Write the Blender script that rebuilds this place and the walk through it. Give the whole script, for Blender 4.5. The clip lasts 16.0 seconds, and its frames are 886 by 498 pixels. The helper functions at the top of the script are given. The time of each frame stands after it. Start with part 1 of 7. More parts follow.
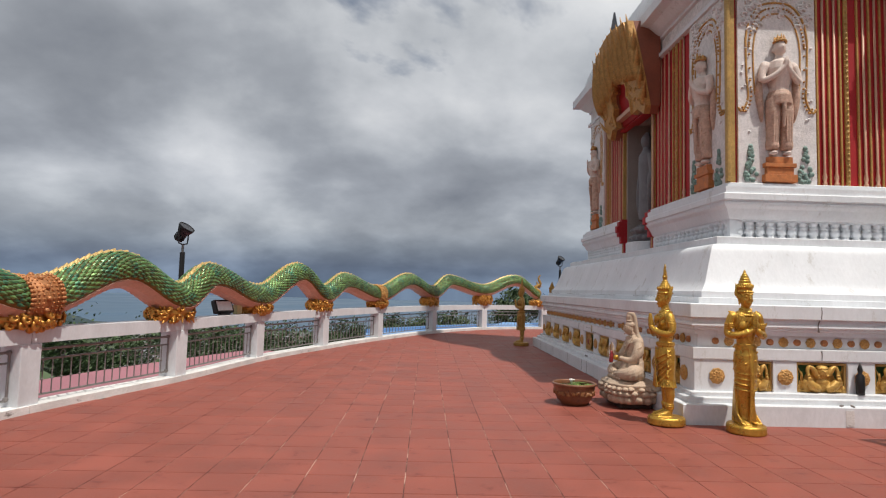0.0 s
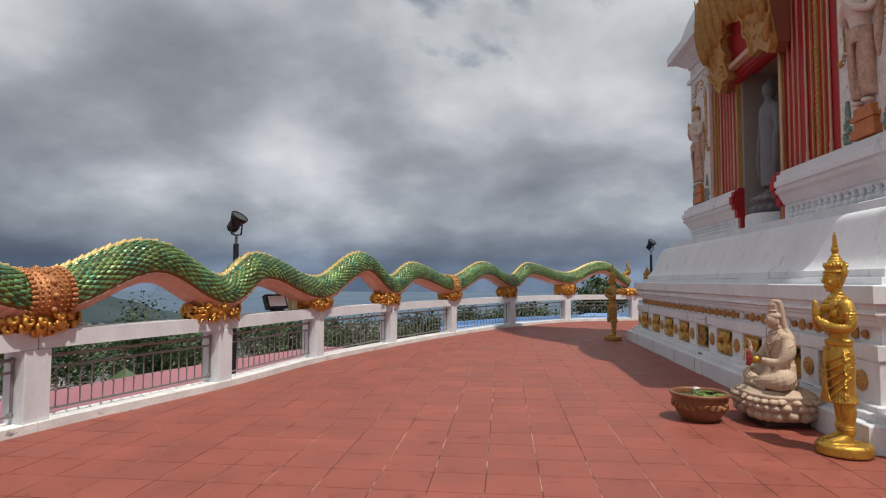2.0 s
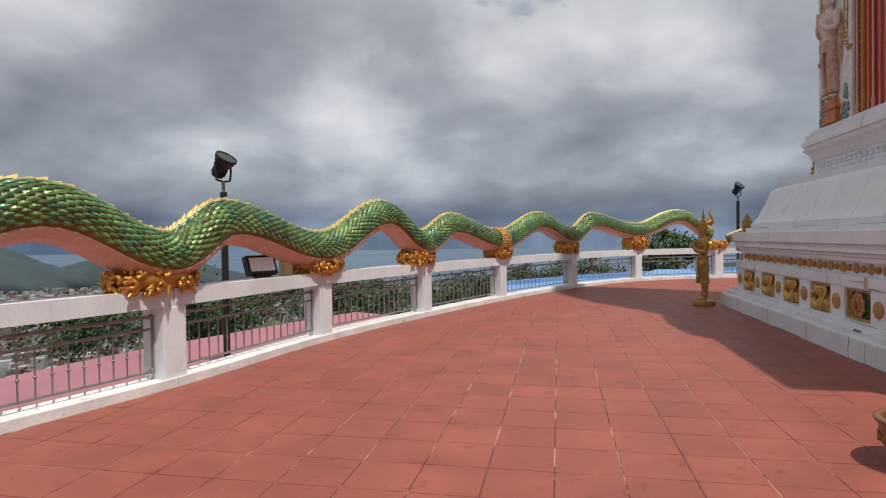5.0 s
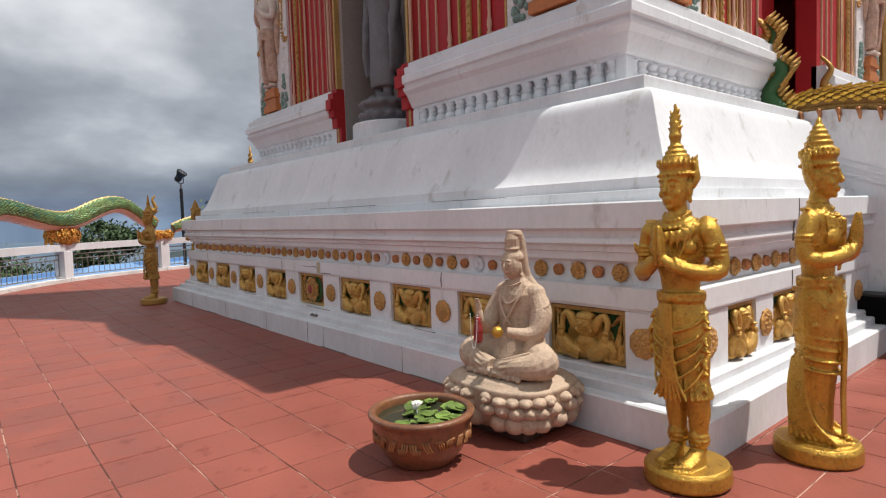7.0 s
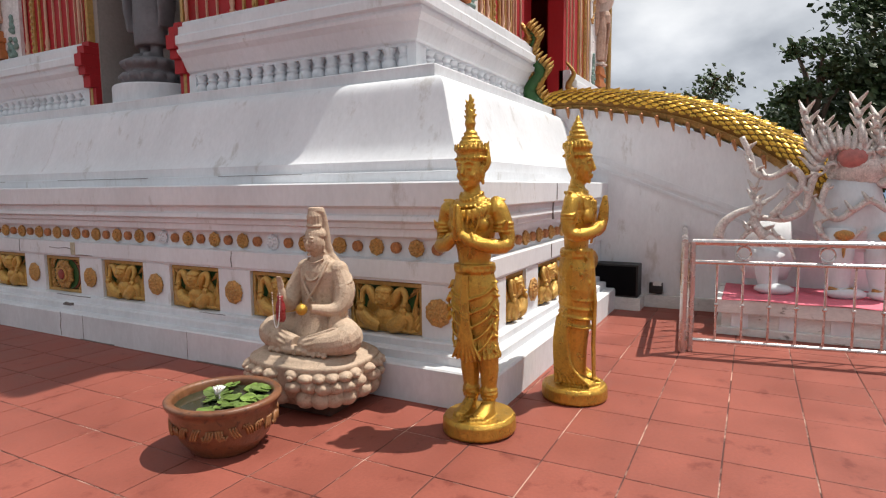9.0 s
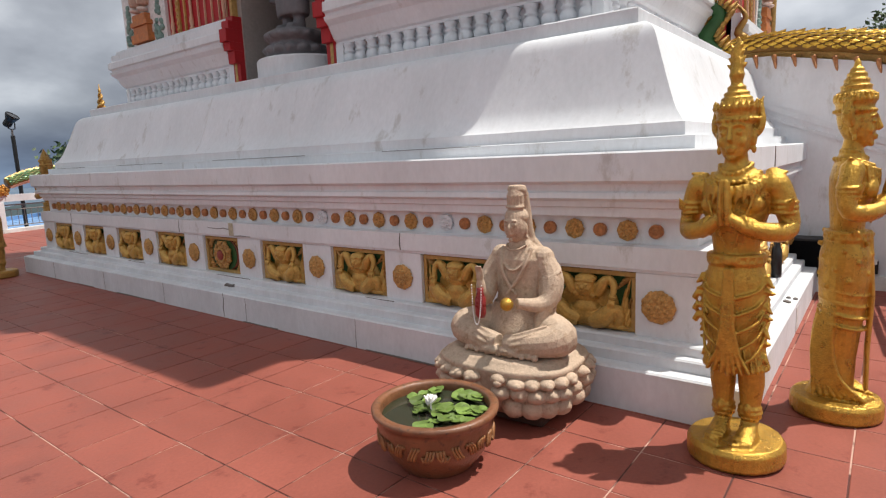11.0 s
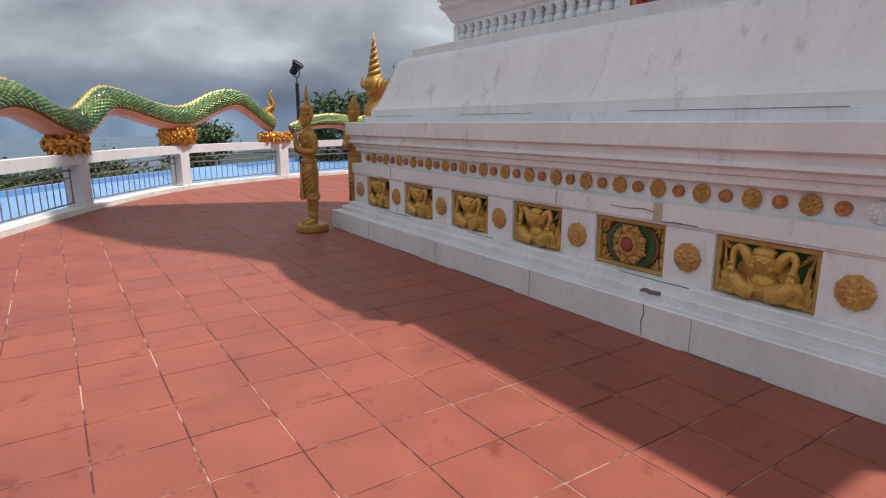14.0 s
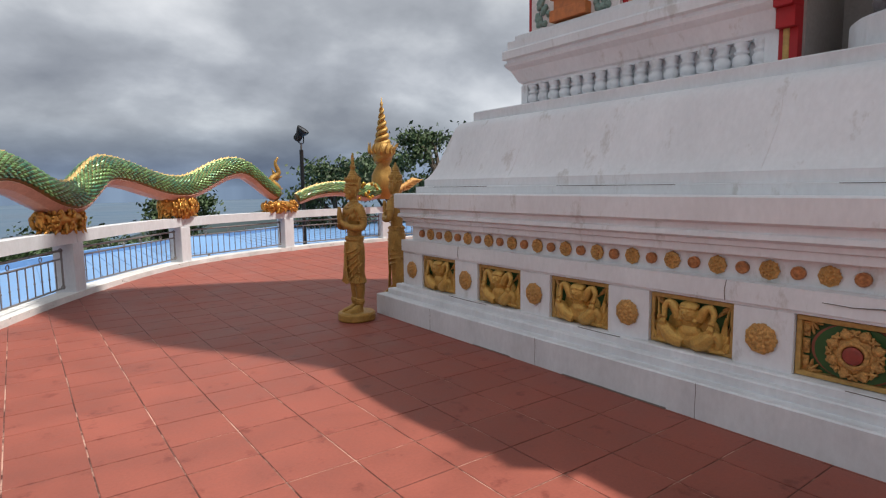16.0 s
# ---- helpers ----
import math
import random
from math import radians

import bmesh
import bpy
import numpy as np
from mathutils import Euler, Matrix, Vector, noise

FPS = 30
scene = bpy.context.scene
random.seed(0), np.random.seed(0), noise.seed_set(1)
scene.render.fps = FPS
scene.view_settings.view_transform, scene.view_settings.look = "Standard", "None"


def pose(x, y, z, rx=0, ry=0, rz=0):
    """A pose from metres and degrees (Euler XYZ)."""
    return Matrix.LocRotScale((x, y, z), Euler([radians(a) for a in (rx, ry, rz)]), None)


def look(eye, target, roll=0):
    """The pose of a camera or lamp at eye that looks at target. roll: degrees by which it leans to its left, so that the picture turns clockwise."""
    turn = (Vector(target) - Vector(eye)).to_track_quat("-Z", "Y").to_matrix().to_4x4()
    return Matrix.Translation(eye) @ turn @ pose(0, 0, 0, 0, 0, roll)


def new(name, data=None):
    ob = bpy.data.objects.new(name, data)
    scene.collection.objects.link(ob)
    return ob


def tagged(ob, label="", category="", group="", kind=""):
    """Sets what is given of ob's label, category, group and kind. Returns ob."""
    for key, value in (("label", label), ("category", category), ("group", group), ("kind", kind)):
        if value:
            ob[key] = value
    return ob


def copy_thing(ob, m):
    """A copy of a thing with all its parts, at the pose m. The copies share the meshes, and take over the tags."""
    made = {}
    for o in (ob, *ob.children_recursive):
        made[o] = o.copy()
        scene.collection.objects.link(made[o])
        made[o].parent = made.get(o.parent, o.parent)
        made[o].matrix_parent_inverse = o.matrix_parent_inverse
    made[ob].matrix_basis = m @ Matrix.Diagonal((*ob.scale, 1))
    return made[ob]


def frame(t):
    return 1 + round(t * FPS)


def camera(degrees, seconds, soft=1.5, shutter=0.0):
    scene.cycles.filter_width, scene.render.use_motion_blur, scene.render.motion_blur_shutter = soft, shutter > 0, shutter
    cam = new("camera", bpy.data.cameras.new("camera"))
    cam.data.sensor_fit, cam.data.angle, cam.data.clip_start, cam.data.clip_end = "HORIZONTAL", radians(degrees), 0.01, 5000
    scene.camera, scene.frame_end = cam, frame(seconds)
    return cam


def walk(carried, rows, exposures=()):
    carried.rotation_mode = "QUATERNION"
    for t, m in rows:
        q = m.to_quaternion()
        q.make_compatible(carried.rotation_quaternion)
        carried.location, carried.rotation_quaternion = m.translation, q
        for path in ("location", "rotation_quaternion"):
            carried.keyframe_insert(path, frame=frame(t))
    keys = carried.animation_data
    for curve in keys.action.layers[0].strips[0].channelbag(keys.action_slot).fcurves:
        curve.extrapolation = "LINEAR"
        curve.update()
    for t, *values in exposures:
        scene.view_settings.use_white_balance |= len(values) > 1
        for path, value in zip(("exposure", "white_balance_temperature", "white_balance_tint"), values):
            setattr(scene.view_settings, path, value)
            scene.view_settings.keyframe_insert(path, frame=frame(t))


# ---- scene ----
cam = camera(74.5, 16.0, soft=1.2)
PATH = [
    (0, (0.11, -0.051, 1.479), (0.164, 1.943, 1.618), 1.5),
    (0.5, (0.107, 0.306, 1.469), (0.035, 2.302, 1.569), 0.7),
    (1, (0.102, 0.659, 1.485), (-0.032, 2.652, 1.583), 0.1),
    (1.5, (0.142, 1.064, 1.449), (-0.03, 3.054, 1.549), 0.1),
    (2, (0.113, 1.482, 1.422), (-0.092, 3.468, 1.53), 0.2),
    (2.5, (0.111, 1.893, 1.399), (-0.126, 3.876, 1.501), 0.1),
    (3, (0.106, 2.315, 1.403), (-0.203, 4.29, 1.465), 0.5),
    (3.2, (0.094, 2.479, 1.383), (-0.253, 4.448, 1.429), 0.1),
    (5.3, (0.025, 4.296, 1.366), (-0.364, 6.257, 1.315), -0.9),
    (5.5, (0.049, 4.464, 1.353), (-0.234, 6.443, 1.296), -0.5),
    (6, (0.026, 4.815, 1.347), (0.397, 6.78, 1.291), -0.9),
    (6.5, (0.14, 5.1, 1.345), (0.977, 6.915, 1.266), -1.4),
    (7, (0.203, 5.295, 1.351), (1.487, 6.823, 1.233), -1.9),
    (7.5, (0.107, 5.383, 1.351), (1.661, 6.634, 1.214), -2.0),
    (8, (0.044, 5.392, 1.333), (1.766, 6.397, 1.17), -1.2),
    (8.2, (0.036, 5.368, 1.326), (1.791, 6.311, 1.149), -0.8),
    (10.3, (0.036, 5.765, 1.393), (1.75, 6.758, 1.106), -1.4),
    (10.5, (0.059, 5.885, 1.39), (1.741, 6.924, 1.091), -1.9),
    (11, (0.144, 6.214, 1.403), (1.712, 7.415, 1.092), -2.4),
    (11.5, (0.116, 6.621, 1.416), (1.545, 7.98, 1.083), -2.6),
    (12, (0.139, 7.026, 1.404), (1.43, 8.515, 1.062), -2.2),
    (12.5, (0.194, 7.472, 1.41), (1.37, 9.053, 1.069), -1.7),
    (13, (0.161, 7.878, 1.421), (1.302, 9.477, 1.044), -1.0),
    (13.5, (0.113, 8.383, 1.389), (1.23, 9.989, 0.972), -0.0),
    (14, (0.008, 8.791, 1.393), (1.089, 10.419, 0.967), -0.2),
    (14.5, (-0.096, 9.189, 1.416), (0.908, 10.864, 0.986), -0.8),
    (15, (-0.171, 9.653, 1.452), (0.828, 11.342, 1.07), -0.6),
    (15.5, (-0.231, 9.999, 1.464), (0.774, 11.7, 1.154), -1.0),
    (16, (-0.237, 10.277, 1.483), (0.936, 11.882, 1.265), -0.8),
]
walk(cam, [(t, look(eye, target, roll)) for t, eye, target, roll in PATH],
     exposures=[(0.0, -0.19), (2.5, -0.23), (5.5, -0.10), (6.5, -0.02), (8.0, 0.15), (10.5, 0.15), (13.0, 0.17), (16.0, 0.10)])

# ---- sky, sun ----
SUN = Vector((0.553, -0.602, 1.87)).normalized()
world = bpy.data.worlds.new("sky")
scene.world = world
world.use_nodes = True
wt = world.node_tree
wt.nodes.clear()


def wn(kind, **inputs):
    n = wt.nodes.new(kind)
    for k, v in inputs.items():
        n.inputs[k.replace("_", " ")].default_value = v
    return n


sky = wt.nodes.new("ShaderNodeTexSky")
sky.sky_type, sky.sun_disc = "NISHITA", False
sky.sun_elevation, sky.sun_rotation = math.asin(SUN.z), math.atan2(SUN.x, SUN.y)
coord = wt.nodes.new("ShaderNodeTexCoord")
split = wt.nodes.new("ShaderNodeSeparateXYZ")
wt.links.new(coord.outputs["Generated"], split.inputs[0])


def wmath(op, a, b):
    n = wt.nodes.new("ShaderNodeMath")
    n.operation = op
    for i, v in enumerate((a, b)):
        if isinstance(v, (int, float)):
            n.inputs[i].default_value = v
        else:
            wt.links.new(v, n.inputs[i])
    return n.outputs[0]


zz = wmath("ADD", wmath("MAXIMUM", split.outputs["Z"], 0.0), 0.42)
flat = wt.nodes.new("ShaderNodeCombineXYZ")
wt.links.new(wmath("DIVIDE", split.outputs["X"], zz), flat.inputs[0])
wt.links.new(wmath("DIVIDE", split.outputs["Y"], zz), flat.inputs[1])
flat.inputs[2].default_value = 7.3


def wnoise(scale, detail, rough, warp):
    n = wn("ShaderNodeTexNoise", Scale=scale, Detail=detail, Roughness=rough, Distortion=warp)
    wt.links.new(flat.outputs[0], n.inputs["Vector"])
    return n.outputs["Fac"]


def wramp(fac, stops):
    n = wt.nodes.new("ShaderNodeValToRGB")
    while len(n.color_ramp.elements) < len(stops):
        n.color_ramp.elements.new(0.5)
    for e, (p, c) in zip(n.color_ramp.elements, stops):
        e.position, e.color = p, (*c, 1)
    wt.links.new(fac, n.inputs["Fac"])
    return n.outputs["Color"]


def wmix(fac, a, b, how="MIX"):
    n = wt.nodes.new("ShaderNodeMix")
    n.data_type, n.blend_type = "RGBA", how
    for sock, v in ((n.inputs[0], fac), (n.inputs[6], a), (n.inputs[7], b)):
        if isinstance(v, (int, float)):
            sock.default_value = v
        elif isinstance(v, tuple):
            sock.default_value = (*v, 1)
        else:
            wt.links.new(v, sock)
    return n.outputs[2]


big = wnoise(0.95, 3, 0.45, 0.6)
puffs = wnoise(2.1, 10, 0.50, 0.1)
wisps = wnoise(6.0, 8, 0.55, 0.2)
body = wmath("ADD", wmath("MULTIPLY", big, 0.46), wmath("ADD", wmath("MULTIPLY", puffs, 0.46), wmath("MULTIPLY", wisps, 0.08)))
clouds = wramp(body, [(0.37, (0.25, 0.27, 0.31)), (0.43, (0.34, 0.362, 0.40)), (0.475, (0.43, 0.455, 0.495)),
                      (0.51, (0.55, 0.575, 0.61)), (0.555, (0.70, 0.72, 0.75)), (0.63, (0.96, 0.965, 0.97))])
low = wramp(split.outputs["Z"], [(0.0, (0.46, 0.60, 0.80)), (0.035, (0.46, 0.55, 0.70)), (0.065, (0.74, 0.81, 0.90)), (0.10, (1.12, 1.15, 1.18)), (0.17, (1.06, 1.08, 1.12)), (0.28, (1.06, 1.07, 1.09)), (0.46, (1.2, 1.2, 1.2))])
clouds = wmix(1.0, clouds, low, "MULTIPLY")
holes = wramp(wnoise(1.15, 7, 0.55, 0.4), [(0.30, (1, 1, 1)), (0.37, (0, 0, 0))])
blue = wmix(1.0, sky.outputs["Color"], (0.085, 0.085, 0.085), "MULTIPLY")
out = wt.nodes.new("ShaderNodeOutputWorld")
bg = wt.nodes.new("ShaderNodeBackground")
wt.links.new(wmix(holes, clouds, blue), bg.inputs["Color"])
bg.inputs["Strength"].default_value = 0.86
wt.links.new(bg.outputs[0], out.inputs["Surface"])

sun = new("sun", bpy.data.lights.new("sun", "SUN"))
sun.data.energy, sun.data.angle, sun.data.color = 4.7, radians(0.6), (1.0, 0.95, 0.87)
sun.matrix_world = look(SUN * 60, (0, 0, 0))

# ---- materials ----


def mat(name, color, rough=0.6, metal=0.0, grain=0.08, grain_scale=30.0, stain=0.12, stain_scale=2.2, bump=0.15,
        bump_scale=60.0, vary=0.0, island=False, second=None, second_at=0.62, coat=0.0, vertical=1.0, gloss=0.5):
    """Colour with grain, larger stains, optional per-piece variation, and fine relief, at true size."""
    m = bpy.data.materials.new(name)
    m.use_nodes = True
    nt = m.node_tree
    b = nt.nodes["Principled BSDF"]
    b.inputs["Metallic"].default_value = metal
    b.inputs["Coat Weight"].default_value = coat
    b.inputs["Specular IOR Level"].default_value = gloss
    tc = nt.nodes.new("ShaderNodeTexCoord")
    mp = nt.nodes.new("ShaderNodeMapping")
    mp.inputs["Scale"].default_value = (1, 1, vertical)
    geo = nt.nodes.new("ShaderNodeNewGeometry")
    nt.links.new(geo.outputs["Position"], mp.inputs["Vector"])

    def noise_tex(scale, detail=6, rough_=0.6):
        n = nt.nodes.new("ShaderNodeTexNoise")
        n.inputs["Scale"].default_value, n.inputs["Detail"].default_value, n.inputs["Roughness"].default_value = scale, detail, rough_
        nt.links.new(mp.outputs[0], n.inputs["Vector"])
        return n.outputs["Fac"]

    def rng(fac, lo, hi, f0=0.3, f1=0.7):
        n = nt.nodes.new("ShaderNodeMapRange")
        n.inputs["From Min"].default_value, n.inputs["From Max"].default_value = f0, f1
        n.inputs["To Min"].default_value, n.inputs["To Max"].default_value = lo, hi
        nt.links.new(fac, n.inputs["Value"])
        return n.outputs[0]

    def times(col, fac):
        n = nt.nodes.new("ShaderNodeVectorMath")
        n.operation = "SCALE"
        if isinstance(col, tuple):
            n.inputs[0].default_value = col
        else:
            nt.links.new(col, n.inputs[0])
        nt.links.new(fac, n.inputs["Scale"])
        return n.outputs[0]

    g, s = noise_tex(grain_scale), noise_tex(stain_scale, 8, 0.65)
    base = color
    if second:
        mx = nt.nodes.new("ShaderNodeMix")
        mx.data_type = "RGBA"
        nt.links.new(rng(noise_tex(stain_scale * 2.7, 9, 0.7), 0, 1, second_at, second_at + 0.08), mx.inputs[0])
        mx.inputs[6].default_value, mx.inputs[7].default_value = (*color, 1), (*second, 1)
        base = mx.outputs[2]
    c = times(base, rng(g, 1 - grain, 1 + grain))
    c = times(c, rng(s, 1 - stain, 1 + stain * 0.6))
    if vary:
        if island:
            r = geo.outputs["Random Per Island"]
        else:
            r = nt.nodes.new("ShaderNodeObjectInfo").outputs["Random"]
        c = times(c, rng(r, 1 - vary, 1 + vary, 0, 1))
    nt.links.new(c, b.inputs["Base Color"])
    nt.links.new(rng(s, max(0.03, rough - 0.1), min(1, rough + 0.12)), b.inputs["Roughness"])
    if bump:
        bp = nt.nodes.new("ShaderNodeBump")
        bp.inputs["Strength"].default_value, bp.inputs["Distance"].default_value = bump, 0.01
        nt.links.new(noise_tex(bump_scale, 5), bp.inputs["Height"])
        nt.links.new(bp.outputs[0], b.inputs["Normal"])
    return m


WHITE = mat("white_paint", (0.71, 0.725, 0.75), 0.55, stain=0.11, grain=0.04, stain_scale=1.6, bump=0.15, bump_scale=25,
            second=(0.56, 0.555, 0.55), second_at=0.585, vertical=0.45)
WHITE_OLD = mat("weathered_white_paint", (0.65, 0.665, 0.69), 0.65, stain=0.14, grain=0.05, stain_scale=2.5, bump=0.2, bump_scale=30,
                second=(0.30, 0.29, 0.27), second_at=0.70, vertical=0.5)
WHITE_GRIME = mat("grimy_white_paint", (0.70, 0.69, 0.67), 0.75, stain=0.22, grain=0.08, stain_scale=2.2, bump=0.4, bump_scale=40,
                  second=(0.22, 0.20, 0.18), second_at=0.60, vertical=2.0)
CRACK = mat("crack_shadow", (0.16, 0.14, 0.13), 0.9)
TILE = mat("terracotta_tile", (0.262, 0.075, 0.053), 0.52, stain=0.22, grain=0.08, grain_scale=55, stain_scale=1.7, bump=0.10, bump_scale=90, vary=0.055,
           second=(0.185, 0.046, 0.033), second_at=0.575, gloss=0.3)
TILE_J = mat("terracotta_tile_field", (0.262, 0.075, 0.053), 0.52, stain=0.22, grain=0.08, grain_scale=55, stain_scale=1.7, bump=0.10, bump_scale=90,
             vary=0.055, island=True, second=(0.185, 0.046, 0.033), second_at=0.575, gloss=0.3)
GROUT = mat("worn_grout", (0.085, 0.028, 0.022), 0.85, stain=0.3, stain_scale=0.75, second=(0.50, 0.31, 0.245), second_at=0.485, bump=0.3)
GOLD = mat("gold_paint", (0.55, 0.32, 0.055), 0.31, 0.72, grain=0.15, grain_scale=60, stain=0.25, stain_scale=9, bump=0.5, bump_scale=120, second=(0.33, 0.17, 0.03), second_at=0.60)
CLOUD_GOLD = mat("orange_gold_cloud_paint", (0.56, 0.27, 0.055), 0.34, 0.6, grain=0.15, grain_scale=50, stain=0.3, stain_scale=7, bump=0.4, bump_scale=80)
GOLD_RELIEF = mat("matt_gold_relief_paint", (0.56, 0.335, 0.085), 0.46, 0.4, grain=0.15, grain_scale=60, stain=0.25, stain_scale=12, bump=0.4, bump_scale=90)
# dull gold, darkened to carry the shade on the two far statues
GOLD_DULL_SHADED = mat("dull_shaded_gold_paint", (0.43, 0.245, 0.06), 0.48, 0.45, grain=0.2, grain_scale=60, stain=0.3, stain_scale=9, bump=0.5, bump_scale=90)
GOLD_OLD = mat("faded_gold_ornament", (0.52, 0.28, 0.085), 0.52, 0.3, grain=0.35, grain_scale=70, stain=0.3, stain_scale=12, bump=0.8, bump_scale=80)
GOLD_TRIM = mat("ochre_gold_trim", (0.47, 0.29, 0.09), 0.5, 0.25, grain=0.2, stain=0.2, bump=0.4, bump_scale=60)
RED = mat("red_paint", (0.37, 0.008, 0.012), 0.62, stain=0.15, grain=0.06, bump=0.1)
DULL_RED = mat("dull_red_paint", (0.27, 0.045, 0.03), 0.6, stain=0.3, stain_scale=20, bump=0.3)
PED_SIDE = mat("brown_red_paint", (0.26, 0.075, 0.04), 0.6, stain=0.25, bump=0.2)
PINKTRIM = mat("pink_ivory_trim", (0.56, 0.33, 0.22), 0.5, stain=0.12, bump=0.2)
STONE_PINK = mat("painted_relief_figure", (0.68, 0.56, 0.50), 0.65, stain=0.15, stain_scale=9, grain=0.08, bump=0.4, second=(0.50, 0.34, 0.24), second_at=0.62)
RELIEF_CLOTH = mat("painted_relief_cloth", (0.52, 0.34, 0.26), 0.65, stain=0.3, stain_scale=12, grain=0.15, bump=0.5, second=(0.36, 0.16, 0.07), second_at=0.58)
RELIEF_BACK = mat("pale_relief_ground", (0.72, 0.68, 0.67), 0.7, stain=0.18, stain_scale=6, grain=0.15, bump=0.6, bump_scale=45, second=(0.30, 0.38, 0.32), second_at=0.62)
TEAL = mat("faded_teal_paint", (0.20, 0.30, 0.265), 0.6, stain=0.3, stain_scale=12, bump=0.4)
ORANGE = mat("orange_pedestal_paint", (0.50, 0.17, 0.05), 0.6, stain=0.3, stain_scale=12, bump=0.3)
GREEN_DEEP = mat("deep_green_paint", (0.025, 0.095, 0.022), 0.5, stain=0.2)
GREYSTONE = mat("grey_cast_stone", (0.15, 0.145, 0.155), 0.55, stain=0.25, stain_scale=5, bump=0.4)
NICHE = mat("grey_niche_plaster", (0.30, 0.265, 0.245), 0.7, stain=0.1)
SAND = mat("cream_sandstone", (0.49, 0.365, 0.265), 0.72, stain=0.22, stain_scale=6, grain=0.12, grain_scale=60, bump=0.5, bump_scale=70,
           second=(0.36, 0.25, 0.165), second_at=0.56)
WOOD_DARK = mat("dark_wood_block", (0.06, 0.03, 0.02), 0.7)
SCALE_M = mat("green_glazed_scales", (0.115, 0.215, 0.065), 0.34, 0.25, grain=0.15, stain=0.4, stain_scale=1.4, bump=0.2, vary=0.5, island=True,
              second=(0.045, 0.165, 0.085), second_at=0.5, coat=0.2)
SCALE_BED = mat("brown_gold_scale_bed", (0.22, 0.13, 0.03), 0.5, 0.3, stain=0.3, stain_scale=6)
BELLY = mat("pink_belly_plates", (0.60, 0.33, 0.24), 0.5, stain=0.15, stain_scale=5, bump=0.3)
JEWEL = mat("orange_gold_collar", (0.46, 0.19, 0.07), 0.45, 0.35, grain=0.35, grain_scale=50, stain=0.3, stain_scale=15, bump=0.8, bump_scale=60)
STEEL = mat("grey_painted_steel", (0.24, 0.22, 0.21), 0.42, 0.6, stain=0.2, stain_scale=8, bump=0.1)
STAINLESS = mat("stainless_steel", (0.62, 0.57, 0.55), 0.24, 0.95, stain=0.1, stain_scale=8, bump=0.05)
BLACK = mat("black_metal", (0.008, 0.008, 0.009), 0.5, 0.0, bump=0.1)
GLASS = mat("pale_lamp_glass", (0.75, 0.77, 0.78), 0.12, 0.0, bump=0)
CERAMIC = mat("brown_glazed_pottery", (0.19, 0.075, 0.032), 0.40, second=(0.09, 0.04, 0.02), second_at=0.56, stain=0.35, stain_scale=9, bump=0.4, bump_scale=40, coat=0.4)
CERAMIC_ORN = mat("ochre_pottery_ornament", (0.28, 0.12, 0.042), 0.45, stain=0.3, stain_scale=20, bump=0.4)
WATER = mat("dark_pond_water", (0.03, 0.035, 0.02), 0.05, bump=0)
LILY = mat("lily_leaf", (0.12, 0.19, 0.035), 0.5, stain=0.35, stain_scale=14, vary=0.4, bump=0.3, second=(0.20, 0.20, 0.05), second_at=0.62)
PETAL = mat("white_petal", (0.82, 0.80, 0.78), 0.5, bump=0)
PINKROOF = mat("dusty_pink_roof_deck", (0.34, 0.135, 0.16), 0.6, stain=0.2, stain_scale=0.8, grain=0.1, bump=0.2)
BLUEROOF = mat("sky_blue_roof_paint", (0.15, 0.29, 0.52), 0.5, stain=0.12, stain_scale=0.7, grain=0.05, bump=0.1, second=(0.20, 0.34, 0.56), second_at=0.6)
CLOTH = mat("pink_cloth", (0.70, 0.16, 0.22), 0.7, stain=0.2, stain_scale=9, bump=0.4)
SILVER = mat("silver_white_scrollwork", (0.66, 0.61, 0.57), 0.45, 0.1, stain=0.3, stain_scale=14, grain=0.25, grain_scale=60, bump=0.8, bump_scale=50, second=(0.42, 0.25, 0.20), second_at=0.58)
LEAF = mat("tree_leaves", (0.04, 0.072, 0.022), 0.6, stain=0.4, stain_scale=0.5, vary=0.45, island=True, bump=0)
BARK = mat("tree_bark", (0.10, 0.075, 0.055), 0.9, stain=0.3, stain_scale=5, bump=0.6, bump_scale=14)
WOODS = mat("far_woods", (0.03, 0.05, 0.022), 0.9, stain=0.5, stain_scale=0.06, grain=0.4, grain_scale=0.6, bump=0)
LAND = mat("far_land", (0.10, 0.115, 0.10), 0.9, stain=0.4, stain_scale=0.004, grain=0.3, grain_scale=0.03, bump=0, second=(0.07, 0.10, 0.06), second_at=0.5)
SEA = mat("sea", (0.05, 0.10, 0.16), 0.4, stain=0.15, stain_scale=0.002, bump=0)
TOWN = mat("far_town_walls", (0.24, 0.24, 0.25), 0.8, vary=0.55, island=True, stain=0.1, bump=0)
TOWNROOF = mat("far_town_roofs", (0.15, 0.11, 0.10), 0.8, vary=0.6, island=True, stain=0.1, bump=0)
HILL = mat("far_hill", (0.035, 0.055, 0.062), 0.95, stain=0.3, stain_scale=0.01, bump=0)

# ---- mesh helpers ----


def obj(name, bm, material, smooth=False):
    me = bpy.data.meshes.new(name)
    bmesh.ops.recalc_face_normals(bm, faces=bm.faces[:])
    if smooth:
        for f in bm.faces:
            f.smooth = True
    bm.to_mesh(me)
    bm.free()
    for m in material if isinstance(material, (list, tuple)) else (material,):
        me.materials.append(m)
    return new(name, me)


def part(name, bm, material, parent, label="", smooth=False):
    """A mesh under a thing or a part; bm in the parent's own coordinates."""
    ob = obj(name, bm, material, smooth)
    ob.parent = parent
    return tagged(ob, label)


